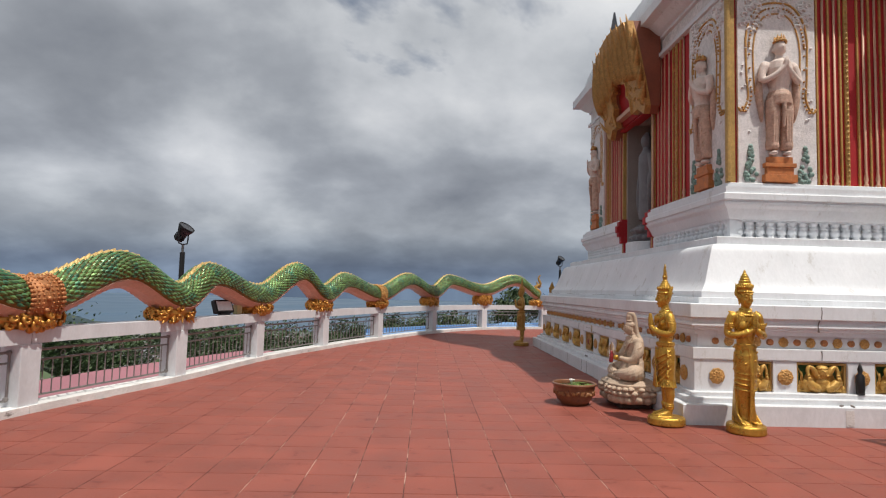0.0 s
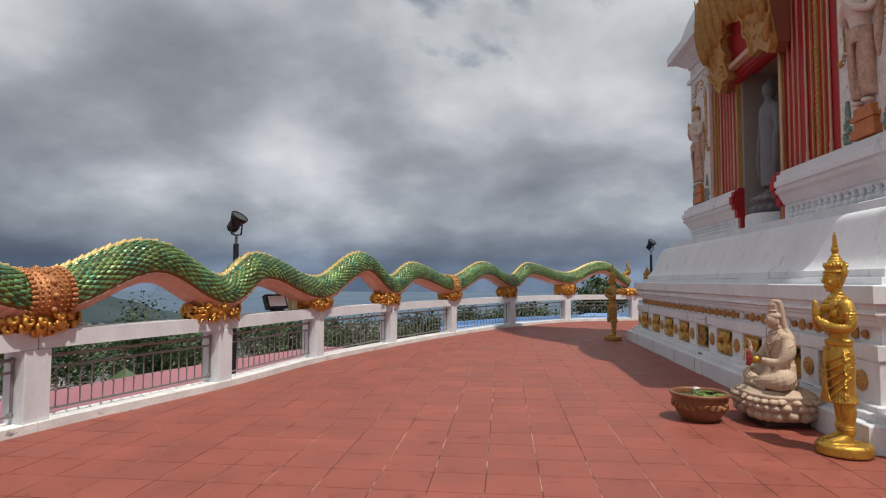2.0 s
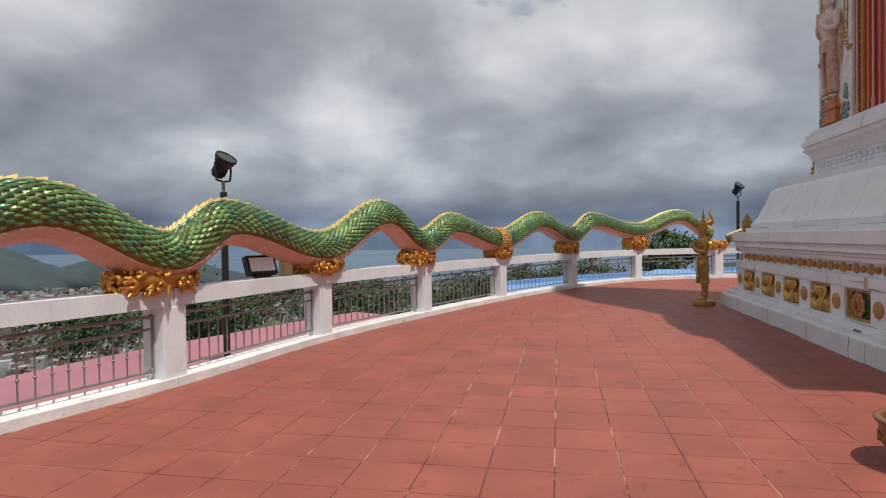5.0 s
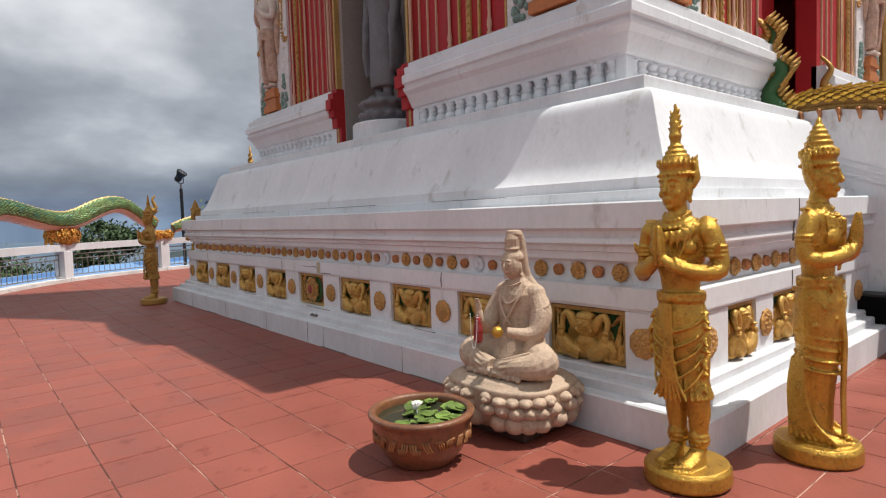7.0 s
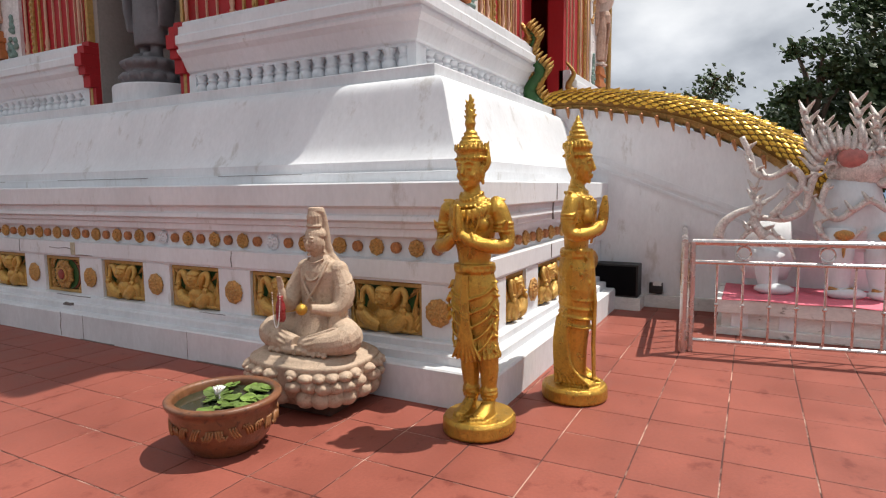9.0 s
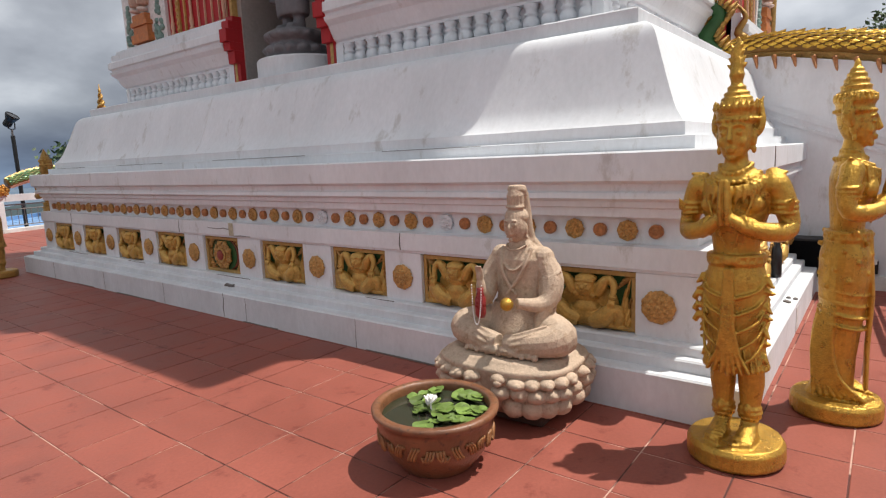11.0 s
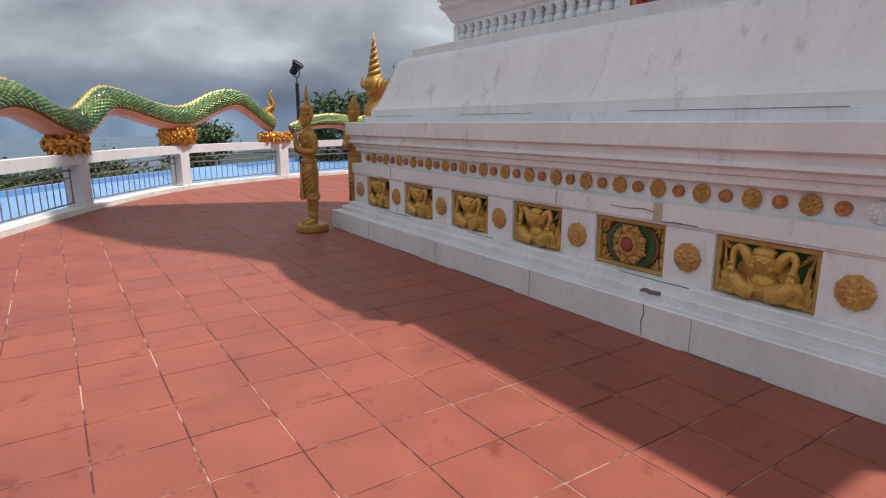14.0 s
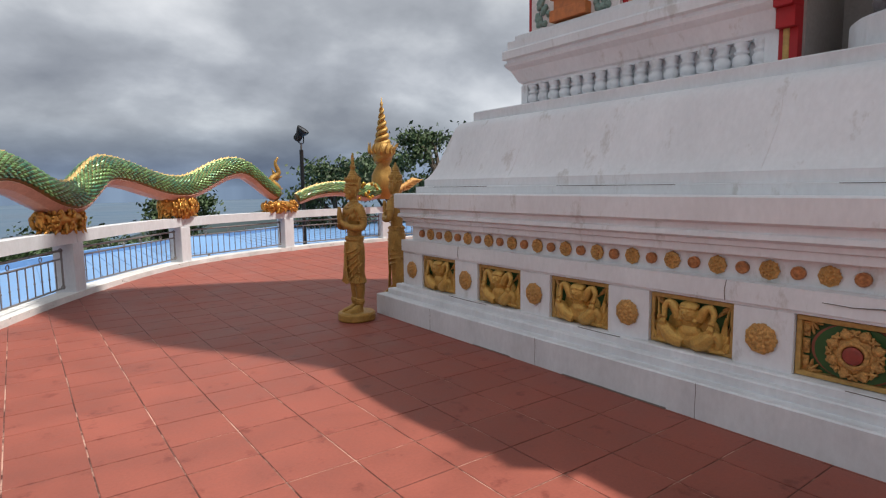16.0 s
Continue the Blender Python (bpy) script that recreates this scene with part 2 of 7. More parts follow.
def again(name, mesh, parent, m):
    ob = new(name, mesh)
    ob.parent = parent
    ob.matrix_local = m
    return ob


def thing(name, label, category, m=None, group="", kind=""):
    ob = new(name)
    ob.empty_display_size = 0.1
    ob.matrix_basis = m or Matrix.Identity(4)
    return tagged(ob, label, category, group, kind)


def box(bm, x0, x1, y0, y1, z0, z1, bevel=0.0):
    vs = [bm.verts.new((x, y, z)) for z in (z0, z1) for y in (y0, y1) for x in (x0, x1)]
    fs = [bm.faces.new([vs[i] for i in q]) for q in ((0, 2, 3, 1), (4, 5, 7, 6), (0, 1, 5, 4), (2, 6, 7, 3), (0, 4, 6, 2), (1, 3, 7, 5))]
    if bevel:
        es = list({e for f in fs for e in f.edges})
        bmesh.ops.bevel(bm, geom=es, offset=bevel, segments=2, affect="EDGES", profile=0.6)
    return bm


def boxed(*a, bevel=0.0):
    return box(bmesh.new(), *a, bevel)


def skin(bm, rings, close=True, cap=True):
    rows = [[bm.verts.new(p) for p in r] for r in rings]
    n = len(rows[0])
    for a, b in zip(rows, rows[1:]):
        for i in range(n if close else n - 1):
            j = (i + 1) % n
            bm.faces.new((a[i], a[j], b[j], b[i]))
    if cap and close:
        bm.faces.new(rows[0][::-1])
        bm.faces.new(rows[-1])
    return bm


def loft(bm, rows, n=20):
    """Ellipses (x, y, z, rx, ry) joined upwards."""
    return skin(bm, [[(x + rx * math.cos(2 * math.pi * i / n), y + ry * math.sin(2 * math.pi * i / n), z) for i in range(n)] for x, y, z, rx, ry in rows])


def lathe(bm, rows, n=20, x=0, y=0, z=0):
    return loft(bm, [(x, y, z + h, r, r) for r, h in rows], n)


def tube(bm, pts, radii, n=10):
    pts = [Vector(p) for p in pts]
    if not isinstance(radii, (list, tuple)):
        radii = [radii] * len(pts)
    rings, side = [], None
    for i, p in enumerate(pts):
        t = (pts[min(i + 1, len(pts) - 1)] - pts[max(i - 1, 0)]).normalized()
        if side is None:
            side = t.cross(Vector((0, 0, 1)) if abs(t.z) < 0.9 else Vector((1, 0, 0))).normalized()
        side = (side - t * side.dot(t)).normalized()
        up = side.cross(t)
        rings.append([p + (side * math.cos(2 * math.pi * k / n) + up * math.sin(2 * math.pi * k / n)) * radii[i] for k in range(n)])
    return skin(bm, rings)


def ball(bm, x, y, z, rx, ry=None, rz=None, n=10, m=7):
    ry, rz = ry or rx, rz or rx
    rows = []
    for k in range(m):
        a = math.pi * (0.06 + 0.88 * k / (m - 1))
        rows.append((x, y, z - rz * math.cos(a), rx * math.sin(a), ry * math.sin(a)))
    return loft(bm, rows, n)


def curl(t, pts):
    """A point on the smooth curve through pts, t from 0 to 1."""
    k = len(pts) - 1
    i = min(int(t * k), k - 1)
    u = t * k - i
    p = [Vector(pts[max(0, min(k, i + d))]) for d in (-1, 0, 1, 2)]
    return 0.5 * (2 * p[1] + (p[2] - p[0]) * u + (2 * p[0] - 5 * p[1] + 4 * p[2] - p[3]) * u * u + (3 * p[1] - p[0] - 3 * p[2] + p[3]) * u ** 3)


def smooth_path(pts, n):
    return [curl(i / n, pts) for i in range(n + 1)]


def flame(bm, base, tip, width, thick, bend=0.25, n=9):
    """A flat-bodied curling flame leaf from base to tip."""
    base, tip = Vector(base), Vector(tip)
    d = tip - base
    s = d.cross(Vector((0, 1, 0))) if abs(d.normalized().y) < 0.9 else d.cross(Vector((1, 0, 0)))
    s.normalize()
    w = s.cross(d).normalized()
    rings = []
    for i in range(n + 1):
        t = i / n
        c = base + d * t + s * (math.sin(t * math.pi * 1.6) * bend * d.length * 0.5)
        r = width * (0.55 + 0.45 * math.sin(t * math.pi * 1.2)) * (1 - t) ** 0.7 + 0.004
        h = thick * (1 - t) ** 0.5 + 0.003
        rings.append([c + s * r, c + w * h, c - s * r, c - w * h])
    return skin(bm, rings)


def organic(ob, voxel, rounds=3):
    r = ob.modifiers.new("merge", "REMESH")
    r.mode, r.voxel_size, r.use_smooth_shade = "VOXEL", voxel, True
    s = ob.modifiers.new("soften", "SMOOTH")
    s.factor, s.iterations = 0.4, rounds
    return ob


def fused(bm, voxel, rounds=2):
    """The shapes of bm grown together into one soft-edged carving."""
    me = bpy.data.meshes.new("carving")
    bmesh.ops.recalc_face_normals(bm, faces=bm.faces[:])
    bm.to_mesh(me)
    ob = organic(new("carving", me), voxel, rounds)
    view = bpy.context.evaluated_depsgraph_get()
    whole = bpy.data.meshes.new_from_object(ob.evaluated_get(view))
    bm.clear()
    bm.from_mesh(whole)
    bpy.data.objects.remove(ob)
    bpy.data.meshes.remove(me)
    bpy.data.meshes.remove(whole)
    return bm


CX, CY = 7.86, 11.44


def square(bm, profile, cap=False):
    """A profile of (x of the west side, z) carried round the square stupa with mitred corners."""
    return skin(bm, [[(CX + sx * (CX - x), CY + sy * (CX - x), z) for sx, sy in ((-1, -1), (1, -1), (1, 1), (-1, 1))] for x, z in profile], cap=cap)

# ---- terrace ----
POSTS = [(-5.15, -0.9), (-5.02, 1.6), (-4.78, 4.1), (-4.36, 6.62), (-3.68, 8.98), (-3.2, 11.5), (-2.36, 14.05), (-1.27, 16.75), (0.32, 19.85),
         (2.28, 22.28), (4.86, 23.5), (7.8, 23.95), (10.8, 23.5)]
# each wave of the serpent: where its crest stands between two posts, the crest's height, and the body's centre at the post before it
CREST = [(0.5, 1.82, 1.25), (0.5, 1.82, 1.25), (0.5, 1.82, 1.25), (0.53, 1.88, 1.25), (0.31, 1.82, 1.235), (0.58, 1.985, 1.24), (0.35, 1.845, 1.28), (0.54, 1.97, 1.29),
         (0.32, 2.015, 1.36), (0.55, 2.15, 1.48), (0.5, 2.05, 1.27)]


def fence_at(u):
    """Plan point on the fence line; whole numbers are posts."""
    i = min(int(u), len(POSTS) - 2)
    f = u - i
    p = [Vector((*POSTS[max(0, min(len(POSTS) - 1, i + d))], 0)) for d in (-1, 0, 1, 2)]
    if i == 0:
        p[0] = p[1] * 2 - p[2]
    if i == len(POSTS) - 2:
        p[3] = p[2] * 2 - p[1]
    return 0.5 * (2 * p[1] + (p[2] - p[0]) * f + (2 * p[0] - 5 * p[1] + 4 * p[2] - p[3]) * f * f + (3 * p[1] - p[0] - 3 * p[2] + p[3]) * f ** 3)


def inside_fence(x, y, gap=0.0):
    """True on the stupa's side of the fence line."""
    if x > 4.0 and y < 22:
        return True
    best = min(((fence_at(k / 6) - Vector((x, y, 0))).length, k) for k in range((len(POSTS) - 1) * 6 + 1))[1]
    u = best / 6
    p, q = fence_at(max(0, u - 0.1)), fence_at(min(len(POSTS) - 1.001, u + 0.1))
    d = q - p
    side = d.x * (y - p.y) - d.y * (x - p.x)
    return side / d.length < -gap


balustrade = thing("balustrade", "white painted concrete balustrade with weathered posts and a curved kerb", "balustrade", Matrix.Translation((-3.2, 11.5, 0)))
BO = Matrix.Translation((3.2, -11.5, 0))


def ribbon(bm, u0, u1, w0, w1, z0, z1, steps=6):
    """A bar that follows the fence line between two post numbers; w across, to the right of the line."""
    rings = []
    for k in range(steps + 1):
        u = u0 + (u1 - u0) * k / steps
        c = fence_at(u)
        d = (fence_at(min(u + 0.02, len(POSTS) - 1.0001)) - fence_at(max(0, u - 0.02))).normalized()
        r = Vector((d.y, -d.x, 0))
        rings.append([c + r * w0 + Vector((0, 0, z0)), c + r * w1 + Vector((0, 0, z0)), c + r * w1 + Vector((0, 0, z1)), c + r * w0 + Vector((0, 0, z1))])
    return skin(bm, rings)


def turn_at(u):
    d = fence_at(min(u + 0.02, len(POSTS) - 1.0001)) - fence_at(max(0, u - 0.02))
    return math.degrees(math.atan2(-d.x, d.y))


pb = boxed(-0.15, 0.13, -0.13, 0.13, 0.0, 0.76, bevel=0.012)
box(pb, -0.05, 0.05, 0.13, 0.16, 0.55, 0.66, 0.006)
post_mesh = None
for i in range(len(POSTS)):
    m = BO @ Matrix.Translation((*POSTS[i], 0)) @ pose(0, 0, 0, 0, 0, turn_at(i))
    if post_mesh is None:
        p = part("post", pb, WHITE_OLD, balustrade)
        p.matrix_local, post_mesh = m, p.data
    else:
        again("post", post_mesh, balustrade, m)
for i in range(len(POSTS) - 1):
    for nm, w0, w1, z0, z1, mt in (("top_beam", -0.13, 0.12, 0.762, 0.93, WHITE_OLD), ("kerb", -0.14, 0.16, -0.02, 0.085, WHITE_GRIME)):
        bm = ribbon(bmesh.new(), i + 0.002, i + 0.998, w0, w1, z0, z1)
        bm.transform(BO)
        part(nm, bm, mt, balustrade)

# metal railings between the posts
bal_bm = bmesh.new()
tube(bal_bm, [(0, 0, 0.16), (0, 0, 0.56)], 0.008, 6)
ball(bal_bm, 0, 0, 0.33, 0.016, n=6, m=4)
loop_bm = bmesh.new()
tube(loop_bm, [(0, 0.032 * math.cos(a * math.pi / 6), 0.61 + 0.032 * math.sin(a * math.pi / 6)) for a in range(13)], 0.006, 5)
bal_mesh = loop_mesh = None
for i in range(2, len(POSTS) - 1):
    a, b = fence_at(i + 0.06), fence_at(i + 0.94)
    mid, d = (a + b) / 2, b - a
    ln = d.length
    rail = thing("metal_railing", "grey painted steel railing panel with thin round bars and knobs", "railing",
                 Matrix.Translation(mid) @ pose(0, 0, 0, 0, 0, math.degrees(math.atan2(-d.x, d.y))), group="railing panels of the balustrade")
    for nm, z, r in (("top_bar", 0.675, 0.016), ("middle_bar", 0.56, 0.013), ("bottom_bar", 0.16, 0.013)):
        part(nm, tube(bmesh.new(), [(0, -ln / 2, z), (0, ln / 2, z)], r, 8), STEEL, rail)
    for e in (-1, 1):
        part("end_bar", tube(bmesh.new(), [(0, e * ln / 2, 0.15), (0, e * ln / 2, 0.68)], 0.014, 8), STEEL, rail)
        for z in (0.675, 0.17):
            part("bracket", ball(bmesh.new(), 0, e * (ln / 2 - 0.01), z, 0.03, n=8, m=5), STEEL, rail)
    n = 17
    for k in range(1, n):
        m = Matrix.Translation((0, -ln / 2 + ln * k / n, 0))
        if bal_mesh is None:
            ob = part("baluster", bal_bm, STEEL, rail)
            ob.matrix_local, bal_mesh = m, ob.data
        else:
            again("baluster", bal_mesh, rail, m)
        if k in (3, 7, 10, 14):
            if loop_mesh is None:
                ob = part("ring", loop_bm, STEEL, rail)
                ob.matrix_local, loop_mesh = m, ob.data
            else:
                again("ring", loop_mesh, rail, m)

# ---- the naga on the balustrade ----
NR = 0.225


def naga_point(u, crests, last):
    c = fence_at(u)
    i = min(int(u), last)
    f, (at, top, low) = u - i, crests[min(i, len(crests) - 1)]
    low = low if f < at else crests[min(i + 1, len(crests) - 1)][2]
    s = f / at * 0.5 if f < at else 0.5 + (f - at) / (1 - at) * 0.5
    w = 0.5 - 0.5 * math.cos(2 * math.pi * s)
    return Vector((c.x, c.y, low + (top - 0.02 - NR - low) * w))


RIDGE = mat("pale_gold_ridge", (0.62, 0.42, 0.16), 0.45, 0.35, grain=0.2, stain=0.25, stain_scale=9, bump=0.4)


def serpent(path, radius, root, body_mat, scale_mat, belly_mat, ridge_mat, scale_len, sides=16, ridge=True):
    """Body, overlapping scales, belly plates and a saw-toothed ridge along a path; radius is a function of 0 to 1."""
    n = len(path)
    frames = []
    for i, p in enumerate(path):
        t = (path[min(i + 1, n - 1)] - path[max(i - 1, 0)]).normalized()
        side = t.cross(Vector((0, 0, 1)))
        side = side.normalized() if side.length > 0.05 else Vector((1, 0, 0))
        frames.append((p, t, side, side.cross(t)))
    length = [0.0]
    for a, b in zip(path, path[1:]):
        length.append(length[-1] + (b - a).length)
    total = length[-1]
    inv = root.matrix_basis.inverted()

    def at(s):
        s = max(0, min(total - 1e-4, s))
        i = int(np.searchsorted(length, s, side="right")) - 1
        i = min(i, n - 2)
        f = (s - length[i]) / (length[i + 1] - length[i])
        a, b = frames[i], frames[i + 1]
        return tuple(a[k].lerp(b[k], f) for k in range(4)), radius(s / total)

    def on(s, ang, lift=0.0):
        (p, t, side, up), r = at(s)
        return inv @ (p + (side * math.sin(ang) + up * math.cos(ang)) * (r + lift))

    steps = max(12, int(total / 0.09))
    bm = bmesh.new()
    skin(bm, [[on(total * k / steps, 2 * math.pi * j / 20, -0.006) for j in range(20)] for k in range(steps + 1)])
    part("body", bm, body_mat, root, smooth=True)
    # scales
    verts, faces = [], []
    rows = int(total / scale_len)
    for k in range(rows):
        s = k * scale_len
        _, r = at(s)
        m = max(8, int(round(4.4 * r / (scale_len * 0.92))))
        da = 4.4 / m
        for j in range(m):
            ang = -2.2 + (j + (0.5 if k % 2 else 0.0)) * da
            if ang + da > 2.3:
                continue
            w, o = da * 0.37, len(verts)
            verts += [on(s - scale_len * 0.35, ang - w * 0.6, 0.002), on(s + scale_len * 0.35, ang - w, 0.006), on(s + scale_len * 1.05, ang, 0.016),
                      on(s + scale_len * 0.35, ang + w, 0.006), on(s - scale_len * 0.35, ang + w * 0.6, 0.002), on(s + scale_len * 0.25, ang, 0.017)]
            faces += [(o, o + 1, o + 5), (o + 1, o + 2, o + 5), (o + 2, o + 3, o + 5), (o + 3, o + 4, o + 5), (o + 4, o, o + 5)]
    me = bpy.data.meshes.new("scales")
    me.from_pydata([tuple(v) for v in verts], [], faces)
    me.materials.append(scale_mat)
    ob = new("scales", me)
    ob.parent = root
    tagged(ob, kind="stuff")
    # belly plates
    bm = bmesh.new()
    plate = scale_len * 1.5
    for k in range(int(total / plate)):
        s0, s1 = k * plate, (k + 1.12) * plate
        skin(bm, [[on(s, math.pi + a * 0.98, l) for a in (-1, -0.5, 0, 0.5, 1)] + [on(s, math.pi + a * 0.98, -0.03) for a in (1, -1)]
                  for s, l in ((s0, 0.004), (s1, 0.018))])
    tagged(part("belly", bm, belly_mat, root, "pale segmented belly plates"), kind="stuff")
    if ridge:
        bm = bmesh.new()
        k, s = 0, 0.0
        while s < total - 0.1:
            h = 0.040 if k % 2 else 0.030
            skin(bm, [[on(s, -0.17, 0.0), on(s, 0.17, 0.0), on(s, 0.07, h * 0.55), on(s, -0.07, h * 0.55)],
                      [on(s + 0.075, -0.16, 0.0), on(s + 0.075, 0.16, 0.0), on(s + 0.085, 0.01, h * 1.2), on(s + 0.085, -0.01, h * 1.2)]])
            s += 0.08
            k += 1
        tagged(part("ridge", bm, ridge_mat, root, "saw-toothed gold ridge"), kind="stuff")
    return on


def cloud_bumps(seed, lx=0.47, ly=0.205, lz=0.135):
    """A support of curling clouds: small spirals and knobs over a low core."""
    rnd = random.Random(seed)
    bm = bmesh.new()
    ball(bm, 0, 0, 0, lx * 0.95, ly * 0.95, lz * 0.95, 16, 8)
    for _ in range(76):
        a, v = rnd.uniform(0, 2 * math.pi), rnd.uniform(-0.9, 0.75)
        q = math.sqrt(1 - v * v)
        x, y, z = lx * q * math.cos(a), ly * q * math.sin(a), lz * v
        s = rnd.uniform(0.028, 0.05)
        out = Vector((math.cos(a), math.sin(a) * 1.6, v)).normalized()
        u = out.orthogonal().normalized()
        w = out.cross(u)
        c = Vector((x, y, z))
        tube(bm, [c + (u * math.cos(t) + w * math.sin(t)) * s * (1 - t / 9) + out * 0.012 * (1 + t / 4) for t in (0, 0.8, 1.6, 2.4, 3.2, 4.0, 4.8, 5.6)],
             [0.024, 0.025, 0.024, 0.022, 0.019, 0.016, 0.013, 0.008], 6)
    for k in range(9):
        a = math.pi * (1.0 + k / 8)
        flame(bm, (lx * 0.85 * math.cos(a), ly * 0.8 * math.sin(a), -lz * 0.3), (lx * 1.12 * math.cos(a), ly * 1.1 * math.sin(a), -lz * 1.15), 0.05, 0.03)
    return bm


naga = thing("naga_sculpture", "long green scaled serpent with gold ridge undulating along a balustrade", "sculpture", Matrix.Translation((-3.2, 11.5, 0.93)))
npath = [naga_point(1 + 9 * k / 240, CREST, 9) for k in range(239)]
on = serpent(npath, lambda f: NR * (1.06 - 0.06 * f) * (1 if f < 0.93 else 1 - (f - 0.93) * 4), naga, SCALE_BED, SCALE_M, BELLY, RIDGE, 0.064)
cl = None
for i in range(1, 11):
    c, rise = fence_at(i - (0.05 if i % 2 == 0 else 0)), CREST[i][2] - 1.25
    m = naga.matrix_basis.inverted() @ Matrix.Translation((c.x, c.y, 1.035 + 0.5 * rise)) @ pose(0, 0, 0, 0, 0, 90 + turn_at(i)) @ Matrix.Diagonal((1, 1, 1 + 2.4 * max(0, rise), 1))
    if cl is None:
        ob = part("cloud_base", cloud_bumps(3), CLOUD_GOLD, naga, "orange-gold curling cloud support", True)
        ob.matrix_local, cl = m, ob.data
    else:
        again("cloud_base", cl, naga, m @ pose(0, 0, 0, 0, 0, 180 * (i % 2)))


def collar(u, length, material, label):
    """A jewelled band round the naga's body at fence position u."""
    a, b = naga_point(u - 0.06, CREST, 9), naga_point(u + 0.06, CREST, 9)
    mid, d = (a + b) / 2, (b - a).normalized()
    bm = bmesh.new()
    tube(bm, [mid + d * s for s in (-length / 2, length / 2)], NR + 0.034, 26)
    for s in (-0.5, -0.44, -0.30, -0.15, 0.15, 0.30, 0.44, 0.5):
        for k in range(34):
            an = 2 * math.pi * k / 34
            side = d.cross(Vector((0, 0, 1))).normalized()
            up = side.cross(d)
            p = mid + d * length * s + (side * math.cos(an) + up * math.sin(an)) * (NR + 0.036)
            ball(bm, p.x, p.y, p.z, 0.024 if abs(s) > 0.4 else 0.014, n=6, m=4)
    for s in (0.0,):
        for k in range(12):
            an = 2 * math.pi * k / 12
            side = d.cross(Vector((0, 0, 1))).normalized()
            up = side.cross(d)
            p = mid + d * length * s + (side * math.cos(an) + up * math.sin(an)) * (NR + 0.036)
            ball(bm, p.x, p.y, p.z, 0.034, n=8, m=5)
    bm.transform(naga.matrix_basis.inverted())
    part("collar", bm, material, naga, label, True)


collar(3.02, 0.42, JEWEL, "orange and gold beaded collar")
collar(6.98, 0.34, GOLD_OLD, "gold beaded collar")
# gold tail flame at the end of the body
bm = bmesh.new()
e = naga_point(9.93, CREST, 9)
tube(bm, smooth_path([e + Vector(v) for v in ((-0.1, 0, -0.05), (0.0, 0, 0.15), (-0.14, 0, 0.34), (0.05, 0, 0.5), (-0.02, 0, 0.72), (0.05, 0, 0.86))], 24),
     [0.11 * (1 - k / 26) + 0.01 for k in range(25)], 8)
for k in range(4):
    z = 0.05 + 0.14 * k
    flame(bm, e + Vector((0, 0, z)), e + Vector((-0.13 if k % 2 else 0.13, 0.02, z + 0.13)), 0.05, 0.04)
bm.transform(naga.matrix_basis.inverted())
part("tail", bm, GOLD_DULL_SHADED, naga, "curling gilded tail tip", True)

# second naga that runs on from the tail to the twisted finial
naga2 = thing("naga_sculpture", "green and gold serpent with a tall twisted gilded finial", "sculpture", Matrix.Translation((7.8, 23.95, 0.93)))
p2 = smooth_path([(5.2, 23.6, 1.2), (5.8, 23.7, 1.38), (6.5, 23.8, 1.42), (7.2, 23.9, 1.3), (7.8, 23.95, 1.45)], 40)
serpent(p2, lambda f: 0.13 + 0.09 * f, naga2, SCALE_BED, SCALE_M, BELLY, RIDGE, 0.062)
bm = bmesh.new()
for k in range(40):
    f = k / 39
    ball(bm, -1.0 + 0.55 * f + 0.1 * math.sin(k * 7.0), -0.12 + 0.2 * math.sin(k * 3.1), 0.42 + 0.2 * math.sin(k * 5.3), 0.05, n=6, m=4)
part("gilded_mane", bm, GOLD, naga2, smooth=True)
bm = bmesh.new()
lathe(bm, [(0.30, 0.2), (0.42, 0.5), (0.40, 0.85), (0.22, 1.1), (0.30, 1.25), (0.42, 1.42), (0.36, 1.6), (0.2, 1.75), (0.15, 1.9), (0.09, 2.3), (0.04, 2.6), (0.01, 2.88)], 16)
for s in range(2):
    pts, rr = [], []
    for k in range(70):
        f = k / 69
        a = f * 2 * math.pi * 4.5 + s * math.pi
        r = 0.25 * (1 - f) + 0.02
        pts.append((r * math.cos(a), r * math.sin(a), 1.25 + 1.5 * f))
        rr.append(0.10 * (1 - f) + 0.02)
    tube(bm, pts, rr, 8)
for k in range(14):
    a = 2 * math.pi * k / 14
    flame(bm, (0.4 * math.cos(a), 0.4 * math.sin(a), 1.4), (0.52 * math.cos(a), 0.52 * math.sin(a), 1.7), 0.06, 0.03)
bmesh.ops.scale(bm, vec=(0.78, 0.78, 1.0), verts=bm.verts[:])
part("finial", bm, GOLD_DULL_SHADED, naga2, "tall twisted gilded finial", True)
bm = bmesh.new()
for k in range(5):
    flame(bm, (0.35 + 0.1 * k, -0.1, 0.35 + 0.05 * k), (0.8 + 0.1 * k, -0.1, 0.55 + 0.06 * k), 0.12, 0.05)
part("fin", bm, GOLD_OLD, naga2, "gilded side fin", True)

# ---- stupa ----
stupa = thing("stupa", "white tiered stupa with red walls, gilded friezes and painted reliefs", "stupa", Matrix.Identity(4))


def tier(name, profile, material=WHITE, label="", cap=False, smooth=False):
    bm = square(bmesh.new(), profile, cap)
    for e in bm.edges:
        a, b = e.verts[0].co, e.verts[1].co
        e.smooth = abs(a.z - b.z) < 1e-6 and abs((a - b).length - 2 * abs(CX - a.x)) < 1e-4
    return part(name, bm, material, stupa, label, smooth)


